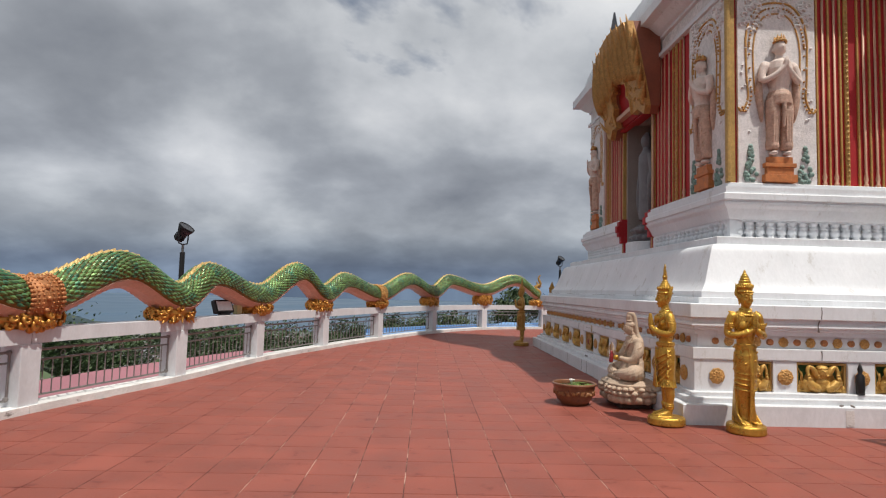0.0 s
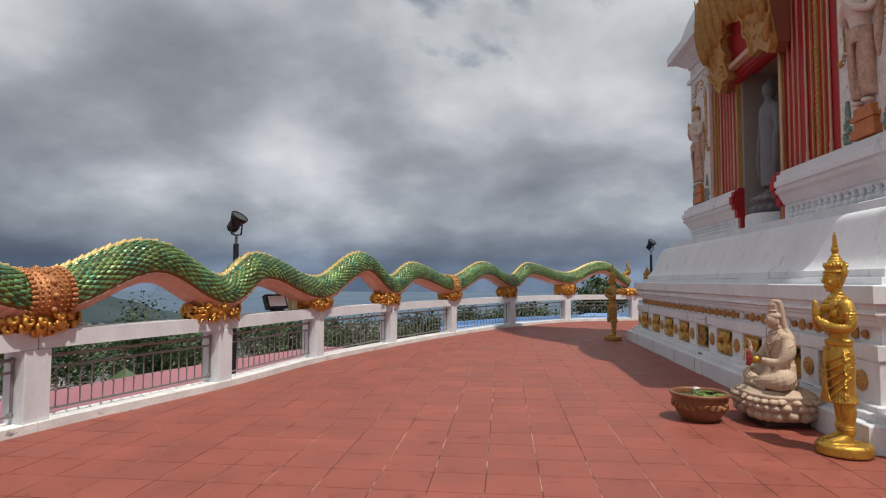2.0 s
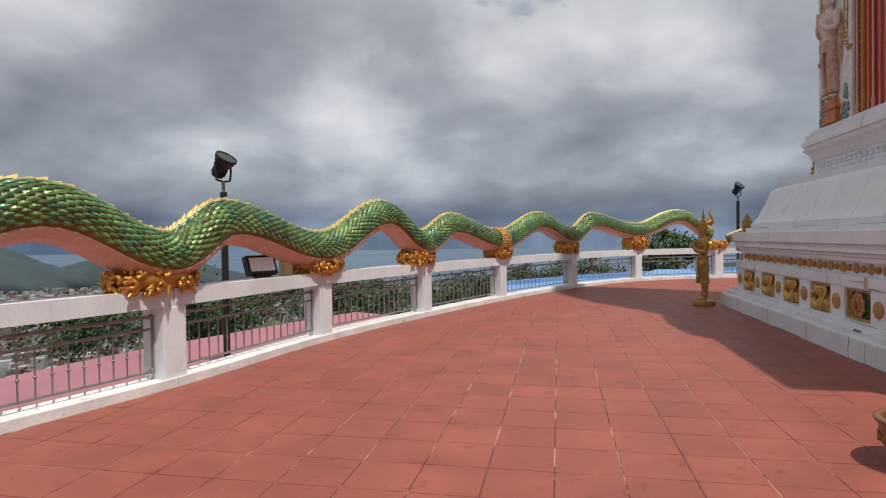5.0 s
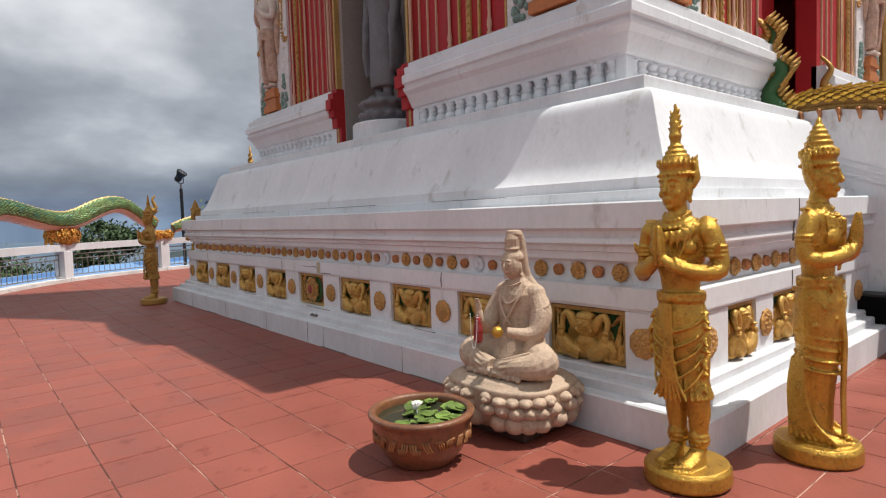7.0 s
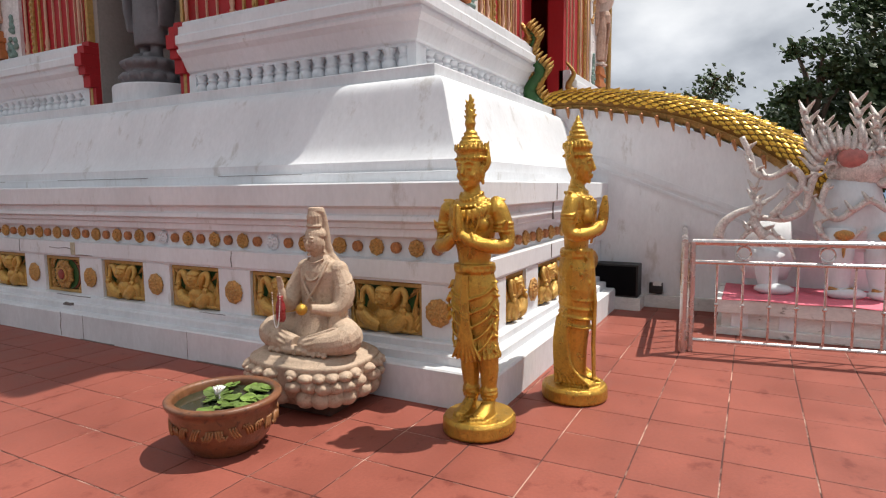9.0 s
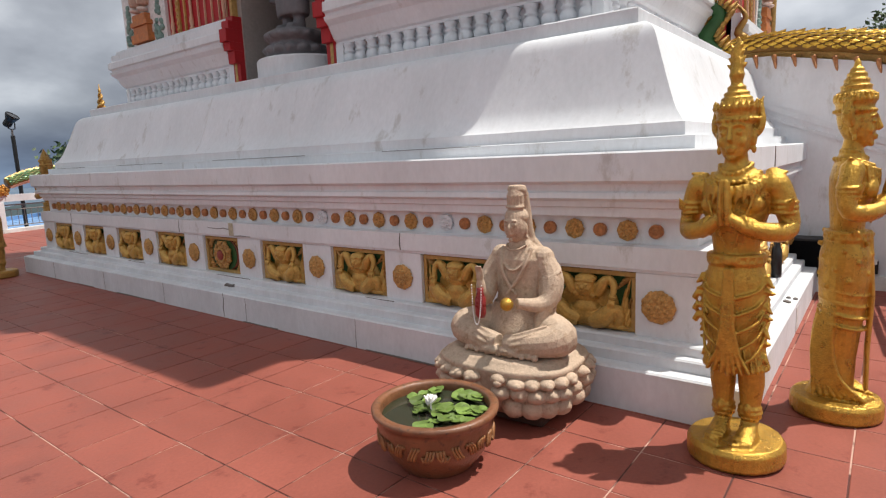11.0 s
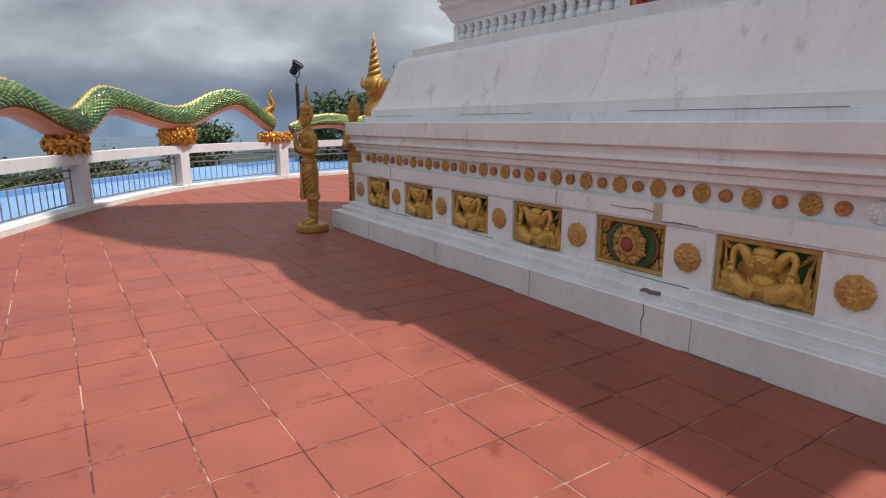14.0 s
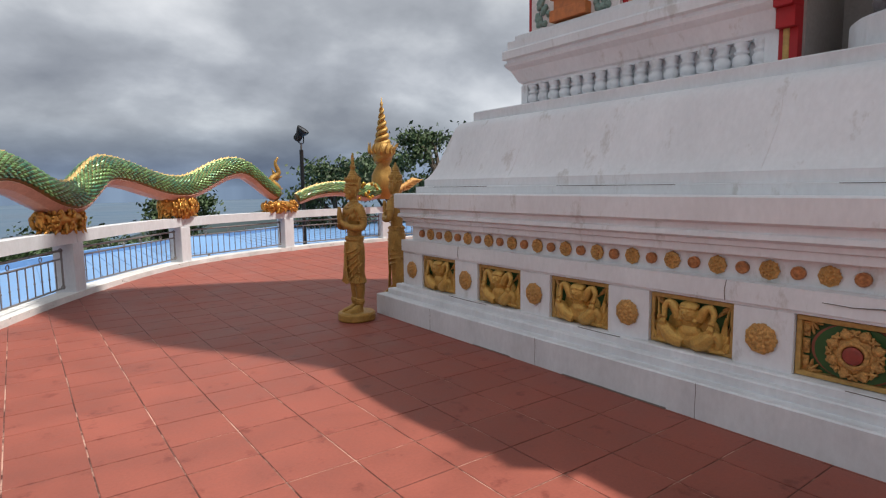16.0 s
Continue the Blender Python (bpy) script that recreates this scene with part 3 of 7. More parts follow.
tier("base_step", [(3.11, 0.0), (3.11, 0.225), (3.12, 0.235), (3.21, 0.235), (3.21, 0.29), (3.22, 0.30), (3.28, 0.30), (3.28, 0.345), (3.29, 0.355), (3.44, 0.355)],
     WHITE_OLD, "weathered stepped white base")
tier("frieze_ground", [(3.425, 0.35), (3.425, 0.73)])
tier("beam", [(3.43, 0.715), (3.345, 0.72), (3.345, 0.735), (3.33, 0.74), (3.33, 0.865), (3.44, 0.87)], WHITE)
tier("rosette_band", [(3.425, 0.865), (3.425, 1.03)], WHITE)
tier("cornice", [(3.43, 1.02), (3.37, 1.025), (3.37, 1.075), (3.345, 1.085), (3.345, 1.115), (3.30, 1.135), (3.305, 1.165), (3.325, 1.175), (3.32, 1.215),
                 (3.275, 1.235), (3.275, 1.385), (3.285, 1.395), (3.46, 1.395), (3.46, 1.465), (3.53, 1.47), (3.53, 1.545), (3.56, 1.55)], WHITE, "moulded white cornice")
def skirt_x(z):
    f = max(0, min(1, (z - 1.545) / 0.52))
    return 3.565 + 0.205 * f ** 0.88 - 0.03 * max(0, 1 - f / 0.25) ** 2


skirt = [(skirt_x(1.545 + 0.52 * (k / 18) ** 1.6), 1.545 + 0.52 * (k / 18) ** 1.6) for k in range(19)]
skirt += [(3.781, 2.091), (3.795, 2.115), (3.814, 2.138), (3.838, 2.155), (3.86, 2.168), (3.94, 2.18)]
tier("skirt", skirt, WHITE, "tall sloping white skirt", smooth=True)
tier("terrace_ledge", [(3.93, 2.17), (3.93, 2.27), (3.94, 2.28), (4.6, 2.285)], WHITE_OLD)
NICHE_Y0, NICHE_Y1 = 10.62, 12.34
DOOR_X0, DOOR_X1 = 7.02, 8.70
W0, W1 = CY - (CX - 4.36), CY + (CX - 4.36)
for a in ((4.36, 4.60, W0, NICHE_Y0 + 0.05, 2.56, 6.2), (4.36, 4.60, NICHE_Y1 - 0.05, W1, 2.56, 6.2), (4.36, 4.60, NICHE_Y0 + 0.05, NICHE_Y1 - 0.05, 5.12, 6.2),
          (4.60, DOOR_X0, W0, W0 + 0.24, 2.56, 6.2), (DOOR_X1, CX * 2 - 4.36, W0, W0 + 0.24, 2.56, 6.2), (DOOR_X0, DOOR_X1, W0, W0 + 0.24, 4.9, 6.2),
          (CX * 2 - 4.60, CX * 2 - 4.36, W0 + 0.24, W1, 2.56, 6.2), (4.60, CX * 2 - 4.60, W1 - 0.24, W1, 2.56, 6.2)):
    part("wall", boxed(*a), RED, stupa, "red painted wall")
for a in ((4.40, 4.60, NICHE_Y0 - 0.2, NICHE_Y0 + 0.05, 2.28, 2.56), (4.40, 4.60, NICHE_Y1 - 0.05, NICHE_Y1 + 0.2, 2.28, 2.56)):
    part("wall", boxed(*a), RED, stupa, "red painted wall")
part("wall", boxed(DOOR_X0, DOOR_X1, W0 + 0.5, W0 + 0.6, 2.28, 4.9), RED, stupa, "dark red door wall")
bm = bmesh.new()
box(bm, 5.0, 5.15, NICHE_Y0 + 0.1, NICHE_Y1 - 0.1, 2.28, 5.3)
box(bm, 4.365, 5.0, NICHE_Y0 + 0.051, NICHE_Y0 + 0.15, 2.287, 5.119)
box(bm, 4.365, 5.0, NICHE_Y1 - 0.15, NICHE_Y1 - 0.051, 2.287, 5.119)
box(bm, 4.61, 5.0, NICHE_Y0 + 0.051, NICHE_Y1 - 0.051, 5.12, 5.3)
part("niche_lining", bm, NICHE, stupa, "grey plastered niche")


def split_run(name, prof, material):
    """A moulding on the west and south sides that stops at the niche and at the stair door."""
    inner = CX - 4.4
    for y0, y1, c0, c1 in ((CY, NICHE_Y0, 1, 0), (NICHE_Y1, CY, 0, 1)):
        rings = []
        for x, z in prof:
            half = CX - x
            ya = CY - half if c0 else y0
            yb = CY + half if c1 else y1
            rings.append([(x, ya, z), (x, yb, z), (4.42, yb if not c1 else CY + CX - 4.42, z), (4.42, ya if not c0 else CY - (CX - 4.42), z)])
        part(name, skin(bmesh.new(), rings), material, stupa)
    for x0, x1, c0 in ((None, DOOR_X0, 1), (DOOR_X1, None, 0)):
        rings = []
        for x, z in prof:
            half = CX - x
            yo, yi = CY - half, CY - (CX - 4.42)
            xa = CX - half if c0 else x0
            xb = x1 if c0 else CX + half
            rings.append([(xa, yo, z), (xb, yo, z), (xb if c0 else CX + (CX - 4.42), yi, z), (xa if not c0 else 4.42, yi, z)])
        part(name, skin(bmesh.new(), rings), material, stupa)


split_run("plinth_wall", [(4.385, 2.286), (4.385, 2.58)], WHITE)
split_run("plinth_foot", [(4.30, 2.286), (4.30, 2.315), (4.31, 2.318)], WHITE)
split_run("plinth_cornice", [(4.31, 2.535), (4.31, 2.56), (4.285, 2.575), (4.26, 2.62), (4.22, 2.70), (4.175, 2.745), (4.165, 2.775), (4.19, 2.785), (4.185, 2.81),
                             (4.155, 2.825), (4.155, 2.90), (4.165, 2.915), (4.195, 2.92), (4.195, 3.005), (4.25, 3.01), (4.25, 3.06), (4.262, 3.07)], WHITE)
# balusters set into the plinth
bb = lathe(bmesh.new(), [(0.044, 0.0), (0.044, 0.025), (0.036, 0.035), (0.054, 0.055), (0.058, 0.085), (0.050, 0.11), (0.036, 0.13), (0.048, 0.138), (0.048, 0.152), (0.036, 0.16),
                         (0.042, 0.185), (0.052, 0.205), (0.050, 0.222)], 12)
ob = part("baluster", bb, WHITE, stupa, smooth=True)
spots = []
for y0, y1 in ((CY - 3.42, NICHE_Y0 - 0.14), (NICHE_Y1 + 0.14, CY + 3.42)):
    n = 17
    spots += [(4.35, y0 + (y1 - y0) * k / (n - 1)) for k in range(n)]
spots += [(CX - 3.42 + (DOOR_X0 - 0.14 - CX + 3.42) * k / 16, CY - (CX - 4.35)) for k in range(17)]
WIDE = Matrix.Diagonal((1.15, 1.15, 1, 1))
ob.matrix_local = Matrix.Translation((*spots[0], 2.315)) @ WIDE
for s in spots[1:]:
    again("baluster", ob.data, stupa, Matrix.Translation((*s, 2.315)) @ WIDE)
for a in ((4.30, 4.40, CY - 3.56, CY - 3.47), (4.30, 4.40, NICHE_Y0 - 0.10, NICHE_Y0), (4.30, 4.40, NICHE_Y1, NICHE_Y1 + 0.10), (4.30, 4.40, CY + 3.47, CY + 3.56),
          (DOOR_X0 - 0.10, DOOR_X0, CY - 3.56, CY - 3.46), (CX - 3.47, CX - 3.40, CY - 3.56, CY - 3.46)):
    part("plinth_pier", boxed(*a, 2.31, 2.54, bevel=0.004), WHITE, stupa)
# red stepped ends of the plinth beside the niche
for y, sgn in ((NICHE_Y1, -1), (NICHE_Y0, 1)):
    bm = bmesh.new()
    for x, z0, z1 in ((4.30, 2.29, 2.56), (4.24, 2.56, 2.70), (4.19, 2.70, 2.79), (4.15, 2.79, 2.93), (4.19, 2.93, 3.02), (4.25, 3.02, 3.075)):
        box(bm, x - 0.004, 4.45, min(y, y + sgn * 0.13), max(y, y + sgn * 0.13), z0, z1, 0.004)
    part("red_jamb", bm, RED, stupa, "red painted stepped jamb")

# pilasters, rosettes and relief panels in the frieze
PAN = 0.958
PANELS_W = [7.31 + PAN * k for k in range(9)]
PW = 0.605


def flower_bm(r, petals, depth):
    """A round flower: two rows of overlapping petals, a beaded ring and a low boss."""
    bm = bmesh.new()
    lathe(bm, [(r * 0.86, -0.002), (r * 0.86, depth * 0.22), (r * 0.66, depth * 0.45), (r * 0.42, depth * 0.6)], 18)
    for k in range(petals):
        a = 2 * math.pi * k / petals
        c, t = Vector((math.cos(a), math.sin(a), 0)), Vector((-math.sin(a), math.cos(a), 0))
        skin(bm, [[c * r * q + t * r * w + Vector((0, 0, depth * h)), c * r * q + Vector((0, 0, depth * (h + 0.16))), c * r * q - t * r * w + Vector((0, 0, depth * h)), c * r * q + Vector((0, 0, -0.002))]
                  for q, w, h in ((0.45, 0.10, 0.42), (0.66, 0.25, 0.44), (0.86, 0.29, 0.36), (0.99, 0.14, 0.24))])
        b = a + math.pi / petals
        ball(bm, r * 0.86 * math.cos(b), r * 0.86 * math.sin(b), depth * 0.22, r * 0.12, r * 0.12, depth * 0.25, 6, 4)
        ball(bm, r * 0.50 * math.cos(b), r * 0.50 * math.sin(b), depth * 0.58, r * 0.15, r * 0.15, depth * 0.3, 6, 5)
    tube(bm, [(r * 0.33 * math.cos(q), r * 0.33 * math.sin(q), depth * 0.66) for q in [j * math.pi / 9 for j in range(19)]], r * 0.075, 6)
    ball(bm, 0, 0, depth * 0.6, r * 0.22, r * 0.22, depth * 0.34, 10, 6)
    return fused(bm, r * 0.05, 1)


# local z points out of the wall, local y up
WEST = Matrix(((0, 0, -1, 0), (-1, 0, 0, 0), (0, 1, 0, 0), (0, 0, 0, 1)))
SOUTH = Matrix(((1, 0, 0, 0), (0, 0, -1, 0), (0, 1, 0, 0), (0, 0, 0, 1)))


def west(y, z, x):
    return Matrix.Translation((x, y, z)) @ WEST


def south(x, z, y):
    return Matrix.Translation((x, y, z)) @ SOUTH


FS = CY - (CX - 3.345)      # south face of the pilasters
shared = {}


def placed(name, maker, material, m, label="", smooth=True, key=None):
    key = key or name
    if key in shared:
        ob = again(name, shared[key], stupa, m)
        return tagged(ob, label)
    ob = part(name, maker(), material, stupa, label, smooth)
    ob.matrix_local = m
    shared[key] = ob.data
    return ob


def pier(width, x0, x1):
    return lambda: boxed(-width / 2, width / 2, 0, 0.365, -0.09, 0.0, bevel=0.004)


edges = [(CY - (CX - 3.345) + 0.004, PANELS_W[0])] + [(PANELS_W[k] + PW, PANELS_W[k + 1]) for k in range(8)] + [(PANELS_W[8] + PW, CY + (CX - 3.345))]
for y0, y1 in edges:
    w = y1 - y0
    placed("pilaster", pier(w, 0, 0), WHITE, west((y0 + y1) / 2, 0.353, 3.345), key="pil%.2f" % w, smooth=False)
    placed("rosette", lambda: flower_bm(0.098, 9, 0.045), GOLD_OLD, west((y0 + y1) / 2 + (0.06 if y0 < 7 else 0), 0.535, 3.345), "round gilded flower rosette")


def crouching_relief(seed):
    """A squatting gilded guardian in relief: elbows raised beside the head, palms on the spread knees, leaves at the sides."""
    def make():
        bm = bmesh.new()
        ball(bm, 0, -0.03, -0.004, 0.19, 0.13, 0.030, 18, 8)
        ball(bm, 0, -0.098, 0.016, 0.165, 0.070, 0.060, 18, 9)             # lap
        ball(bm, 0, -0.055, 0.030, 0.088, 0.055, 0.052, 14, 8)             # belly
        ball(bm, 0, 0.018, 0.030, 0.082, 0.045, 0.045, 14, 8)              # chest
        loft(bm, [(0, -0.085, 0.02, 0.13, 0.012), (0, -0.085, 0.06, 0.11, 0.012), (0, -0.085, 0.075, 0.05, 0.01)], 12)
        ball(bm, 0, 0.078, 0.052, 0.062, 0.066, 0.060, 14, 9)              # head and cap
        ball(bm, 0, 0.122, 0.045, 0.070, 0.030, 0.052, 14, 6)
        tube(bm, [(-0.058, 0.108, 0.07), (-0.03, 0.116, 0.098), (0.03, 0.116, 0.098), (0.058, 0.108, 0.07)], 0.009, 6)
        ball(bm, 0, 0.076, 0.110, 0.013, 0.016, 0.014, 6, 5)
        ball(bm, 0, 0.052, 0.100, 0.024, 0.007, 0.012, 8, 4)
        ball(bm, 0, 0.036, 0.090, 0.020, 0.010, 0.014, 8, 4)
        for s in (-1, 1):
            ball(bm, s * 0.023, 0.092, 0.102, 0.014, 0.007, 0.010, 6, 4)
            ball(bm, s * 0.026, 0.066, 0.096, 0.016, 0.014, 0.014, 6, 5)
            ball(bm, s * 0.064, 0.074, 0.045, 0.015, 0.028, 0.02, 6, 5)
            ball(bm, s * 0.052, 0.026, 0.068, 0.018, n=8, m=6)             # knots at the shoulders
            tube(bm, smooth_path([(s * 0.075, 0.03, 0.045), (s * 0.108, 0.10, 0.050), (s * 0.148, 0.128, 0.050), (s * 0.178, 0.085, 0.058), (s * 0.166, 0.01, 0.075)], 12),
                 [0.033, 0.035, 0.035, 0.034, 0.031, 0.025, 0.025, 0.024, 0.023, 0.021, 0.019, 0.018, 0.017], 10)
            tube(bm, [(s * 0.155, 0.028, 0.085), (s * 0.176, 0.034, 0.098), (s * 0.197, 0.028, 0.085)], 0.008, 6)
            ball(bm, s * 0.172, -0.004, 0.085, 0.026, 0.022, 0.022, 8, 6)
            for q in range(4):
                tube(bm, [(s * (0.155 + 0.012 * q), -0.004, 0.100), (s * (0.153 + 0.013 * q), -0.030, 0.098)], [0.007, 0.005], 5)
            tube(bm, smooth_path([(s * 0.045, -0.135, 0.045), (s * 0.115, -0.105, 0.062), (s * 0.178, -0.045, 0.062), (s * 0.212, -0.080, 0.050), (s * 0.190, -0.140, 0.042)], 12),
                 [0.045, 0.050, 0.053, 0.054, 0.052, 0.048, 0.042, 0.036, 0.032, 0.029, 0.027, 0.025, 0.023], 12)
            tube(bm, [(s * 0.15, -0.148, 0.05), (s * 0.20, -0.150, 0.05), (s * 0.245, -0.158, 0.03)], [0.020, 0.018, 0.006], 7)
            for q in range(4):
                flame(bm, (s * (0.205 + 0.016 * q), -0.150, 0.012 + 0.004 * q), (s * (0.232 + 0.014 * q), 0.075 - 0.055 * q, 0.028), 0.026, 0.016, -0.12 * s)
            flame(bm, (s * 0.215, -0.03, 0.02), (s * 0.268, 0.14, 0.02), 0.020, 0.012, 0.15 * s)
        return fused(bm, 0.0036, 1)
    return make


def panel_frame():
    bm = bmesh.new()
    w, h, t = PW / 2 - 0.004, 0.176, 0.028
    for a in ((-w, w, -h, -h + t), (-w, w, h - t, h), (-w, -w + t, -h + t, h - t), (w - t, w, -h + t, h - t)):
        box(bm, a[0], a[1], a[2], a[3], -0.03, 0.03, 0.004)
    return bm


def leaf_corner():
    bm = bmesh.new()
    for sx in (-1, 1):
        for sy in (-1, 1):
            flame(bm, (sx * 0.235, -0.15, 0.012), (sx * 0.275, 0.03, 0.02), 0.022, 0.016)
            for k in range(4):
                flame(bm, (sx * 0.27, sy * 0.15, 0.01), (sx * (0.17 + 0.02 * k), sy * (0.06 + 0.03 * k), 0.012), 0.022, 0.012)
    return bm


def medallion():
    """A round boss of curling leaves with a raised ring."""
    bm = bmesh.new()
    lathe(bm, [(0.118, -0.004), (0.118, 0.012), (0.10, 0.026), (0.075, 0.034)], 24)
    tube(bm, [(0.064 * math.cos(a), 0.064 * math.sin(a), 0.044) for a in [j * math.pi / 12 for j in range(25)]], 0.013, 8)
    for k in range(8):
        a = 2 * math.pi * (k + 0.5) / 8
        c = Vector((0.112 * math.cos(a), 0.112 * math.sin(a), 0.02))
        ball(bm, c.x, c.y, c.z, 0.034, 0.034, 0.022, 9, 6)
        ball(bm, 1.22 * c.x, 1.22 * c.y, c.z, 0.015, 0.015, 0.018, 6, 5)
        for s in (-1, 1):
            o = Vector((math.cos(a + s * 0.26), math.sin(a + s * 0.26), 0)) * 0.118
            tube(bm, [o + Vector((0.018 * math.cos(s * t + a) * (1 - t / 7), 0.018 * math.sin(s * t + a) * (1 - t / 7), 0.026 + 0.002 * t)) for t in (0, 1, 2, 3, 4, 5)], [0.009, 0.010, 0.009, 0.008, 0.006, 0.004], 6)
    return bm


def lotus_border():
    bm = bmesh.new()
    for s in (-1, 1):
        x0, x1 = sorted((s * 0.235, s * 0.272))
        for k in range(3):
            box(bm, x0, x1, -0.148 + 0.1 * k, -0.06 + 0.1 * k, -0.002, 0.014, 0.004)
            ball(bm, s * 0.253, -0.104 + 0.1 * k, 0.014, 0.018, 0.026, 0.012, 8, 5)
        for e in (-1, 1):
            for q in range(3):
                flame(bm, (s * 0.235, e * 0.145, 0.01), (s * (0.165 + 0.022 * q), e * (0.135 - 0.032 * q), 0.014), 0.018, 0.012, 0.2 * s * e)
    return bm


for k, y in enumerate(PANELS_W):
    yc = y + PW / 2
    placed("panel_ground", lambda: boxed(-PW / 2, PW / 2, -0.178, 0.178, -0.012, 0.004), GREEN_DEEP, west(yc, 0.535, 3.418), "dark green panel ground", False)
    placed("panel_frame", panel_frame, GOLD_TRIM, west(yc, 0.535, 3.40), "ochre panel frame", False)
    if k == 4:
        placed("lotus_ring", lambda: loft(bmesh.new(), [(0, 0, 0, 0.225, 0.165), (0, 0, 0.016, 0.225, 0.165), (0, 0, 0.02, 0.205, 0.15)], 36), PED_SIDE, west(yc, 0.535, 3.413), "dark red oval rim", False)
        placed("lotus_disc", lambda: loft(bmesh.new(), [(0, 0, 0, 0.205, 0.16), (0, 0, 0.026, 0.205, 0.16)], 36), GREEN_DEEP, west(yc, 0.535, 3.412), "deep green oval ground", False)
        placed("lotus", medallion, GOLD_OLD, west(yc, 0.535, 3.388), "large gilded scrolled medallion")
        placed("lotus_eye", lambda: lathe(bmesh.new(), [(0.050, 0.0), (0.048, 0.012), (0.03, 0.016)], 18), DULL_RED, west(yc, 0.535, 3.342), "dull red medallion centre")
        placed("lotus_border", lotus_border, GOLD_OLD, west(yc, 0.535, 3.41), "gilded moulded side strips")
    else:
        ob = placed("guardian_relief", crouching_relief(k), GOLD_RELIEF, west(yc, 0.535, 3.405), "gilded squatting guardian relief")
        placed("corner_leaves", leaf_corner, GOLD_OLD, west(yc, 0.535, 3.41))
# south frieze
SP = [(3.89, 4.31), (4.60, 5.23), (5.56, 6.2)]
xe = [3.349] + [v for p in SP for v in p] + [6.84]
for a, b in zip(xe[::2], xe[1::2]):
    placed("pilaster", pier(b - a, 0, 0), WHITE, south((a + b) / 2, 0.353, FS), key="pil%.2f" % (b - a), smooth=False)
    placed("rosette", None, None, south((a + b) / 2, 0.535, FS), "round gilded flower rosette")
for k, (a, b) in enumerate(SP):
    xc, s = (a + b) / 2, (b - a) / PW
    sc = Matrix.Diagonal((s, 1, 1, 1))
    placed("panel_ground", None, None, south(xc, 0.535, FS + 0.073) @ sc)
    placed("panel_frame", None, None, south(xc, 0.535, FS + 0.055) @ sc)
    placed("guardian_relief", None, None, south(xc, 0.535, FS + 0.06) @ sc, "gilded squatting guardian relief")
# small rosettes in the upper band
big_r = lambda: flower_bm(0.062, 8, 0.052)
small_r = lambda: lathe(bmesh.new(), [(0.040, 0.0), (0.040, 0.026), (0.032, 0.034), (0.028, 0.026), (0.016, 0.036), (0.004, 0.038)], 14)
n = 53
for k in range(n):
    y = CY - 4.22 + 8.44 * k / (n - 1)
    grey = k in (9, 10, 17)
    if k % 2:
        placed("band_rosette", big_r, WHITE_OLD if grey else GOLD_OLD, west(y, 0.945, 3.424), "unpainted grey rosette" if grey else "", key="big" + str(grey))
    else:
        placed("band_button", small_r, JEWEL, west(y, 0.945, 3.424), "small reddish gold disc" if k == 0 else "")
for k in range(20):
    x = CX - 4.22 + 3.2 * k / 19
    if k % 2:
        placed("band_rosette", big_r, GOLD_OLD, south(x, 0.945, CY - (CX - 3.424)), key="bigFalse")
    else:
        placed("band_button", small_r, JEWEL, south(x, 0.945, CY - (CX - 3.424)))

# cracks and open joints in the paintwork
SCX = 4.87
rnd = random.Random(5)


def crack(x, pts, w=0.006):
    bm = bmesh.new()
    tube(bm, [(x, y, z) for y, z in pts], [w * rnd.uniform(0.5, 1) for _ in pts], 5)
    part("crack", bm, CRACK, stupa, "dark hairline crack or foot line")


for y in (8.0, 9.35, 10.75, 12.2, 13.6, 15.1):
    crack(3.109, [(y, 0.0), (y + 0.002, 0.08), (y - 0.002, 0.16), (y + 0.001, 0.228)], 0.0024)
for y, l in ((7.9, 0.5), (9.1, 0.3), (10.9, 0.55), (12.9, 0.4), (14.4, 0.6)):
    crack(3.284, [(y, 0.352), (y + l * 0.4, 0.35), (y + l, 0.353)], 0.004)
for y in (9.05, 12.15, 14.9):
    crack(3.327, [(y, 0.74), (y + 0.006, 0.8), (y - 0.005, 0.866)], 0.004)
for y in (14.38, 12.05):
    pts = [(y + 0.02 * math.sin(z * 9) + 0.03 * (z - 1.6), z) for z in (1.56, 1.66, 1.76, 1.86, 1.96, 2.06)]
    bm = tube(bmesh.new(), [(skirt_x(z) - 0.001, yy, z) for yy, z in pts], [0.0028, 0.002, 0.003, 0.0018, 0.0025, 0.0015], 5)
    part("crack", bm, mat("grey_seam", (0.70, 0.70, 0.71), 0.8), stupa, "grey seam in the paint")
for y, l in ((8.4, 0.9), (10.2, 1.4), (12.6, 1.1), (14.6, 0.9)):
    crack(3.457, [(y + l * f, 1.465) for f in (0, 0.3, 0.6, 1)], 0.003)

# a lost piece of the beam beside the medallion, with yellowed plaster, and the open gap in the step below it
bm = boxed(3.322, 3.332, 11.17, 11.235, 0.742, 0.864, bevel=0.002)
part("bare_plaster", bm, mat("yellowed_bare_plaster", (0.52, 0.46, 0.33), 0.85, stain=0.35, stain_scale=20, bump=0.6, bump_scale=60), stupa, "yellowed bare plaster where the beam has broken")
crack(3.326, [(11.24, 0.80), (11.32, 0.812), (11.45, 0.80), (11.6, 0.806)], 0.005)
crack(3.326, [(11.165, 0.742), (11.05, 0.748), (10.9, 0.745)], 0.005)
crack(3.206, [(11.05, 0.292), (11.12, 0.285), (11.17, 0.292), (11.2, 0.28)], 0.016)
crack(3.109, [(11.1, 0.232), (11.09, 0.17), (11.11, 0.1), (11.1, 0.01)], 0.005)
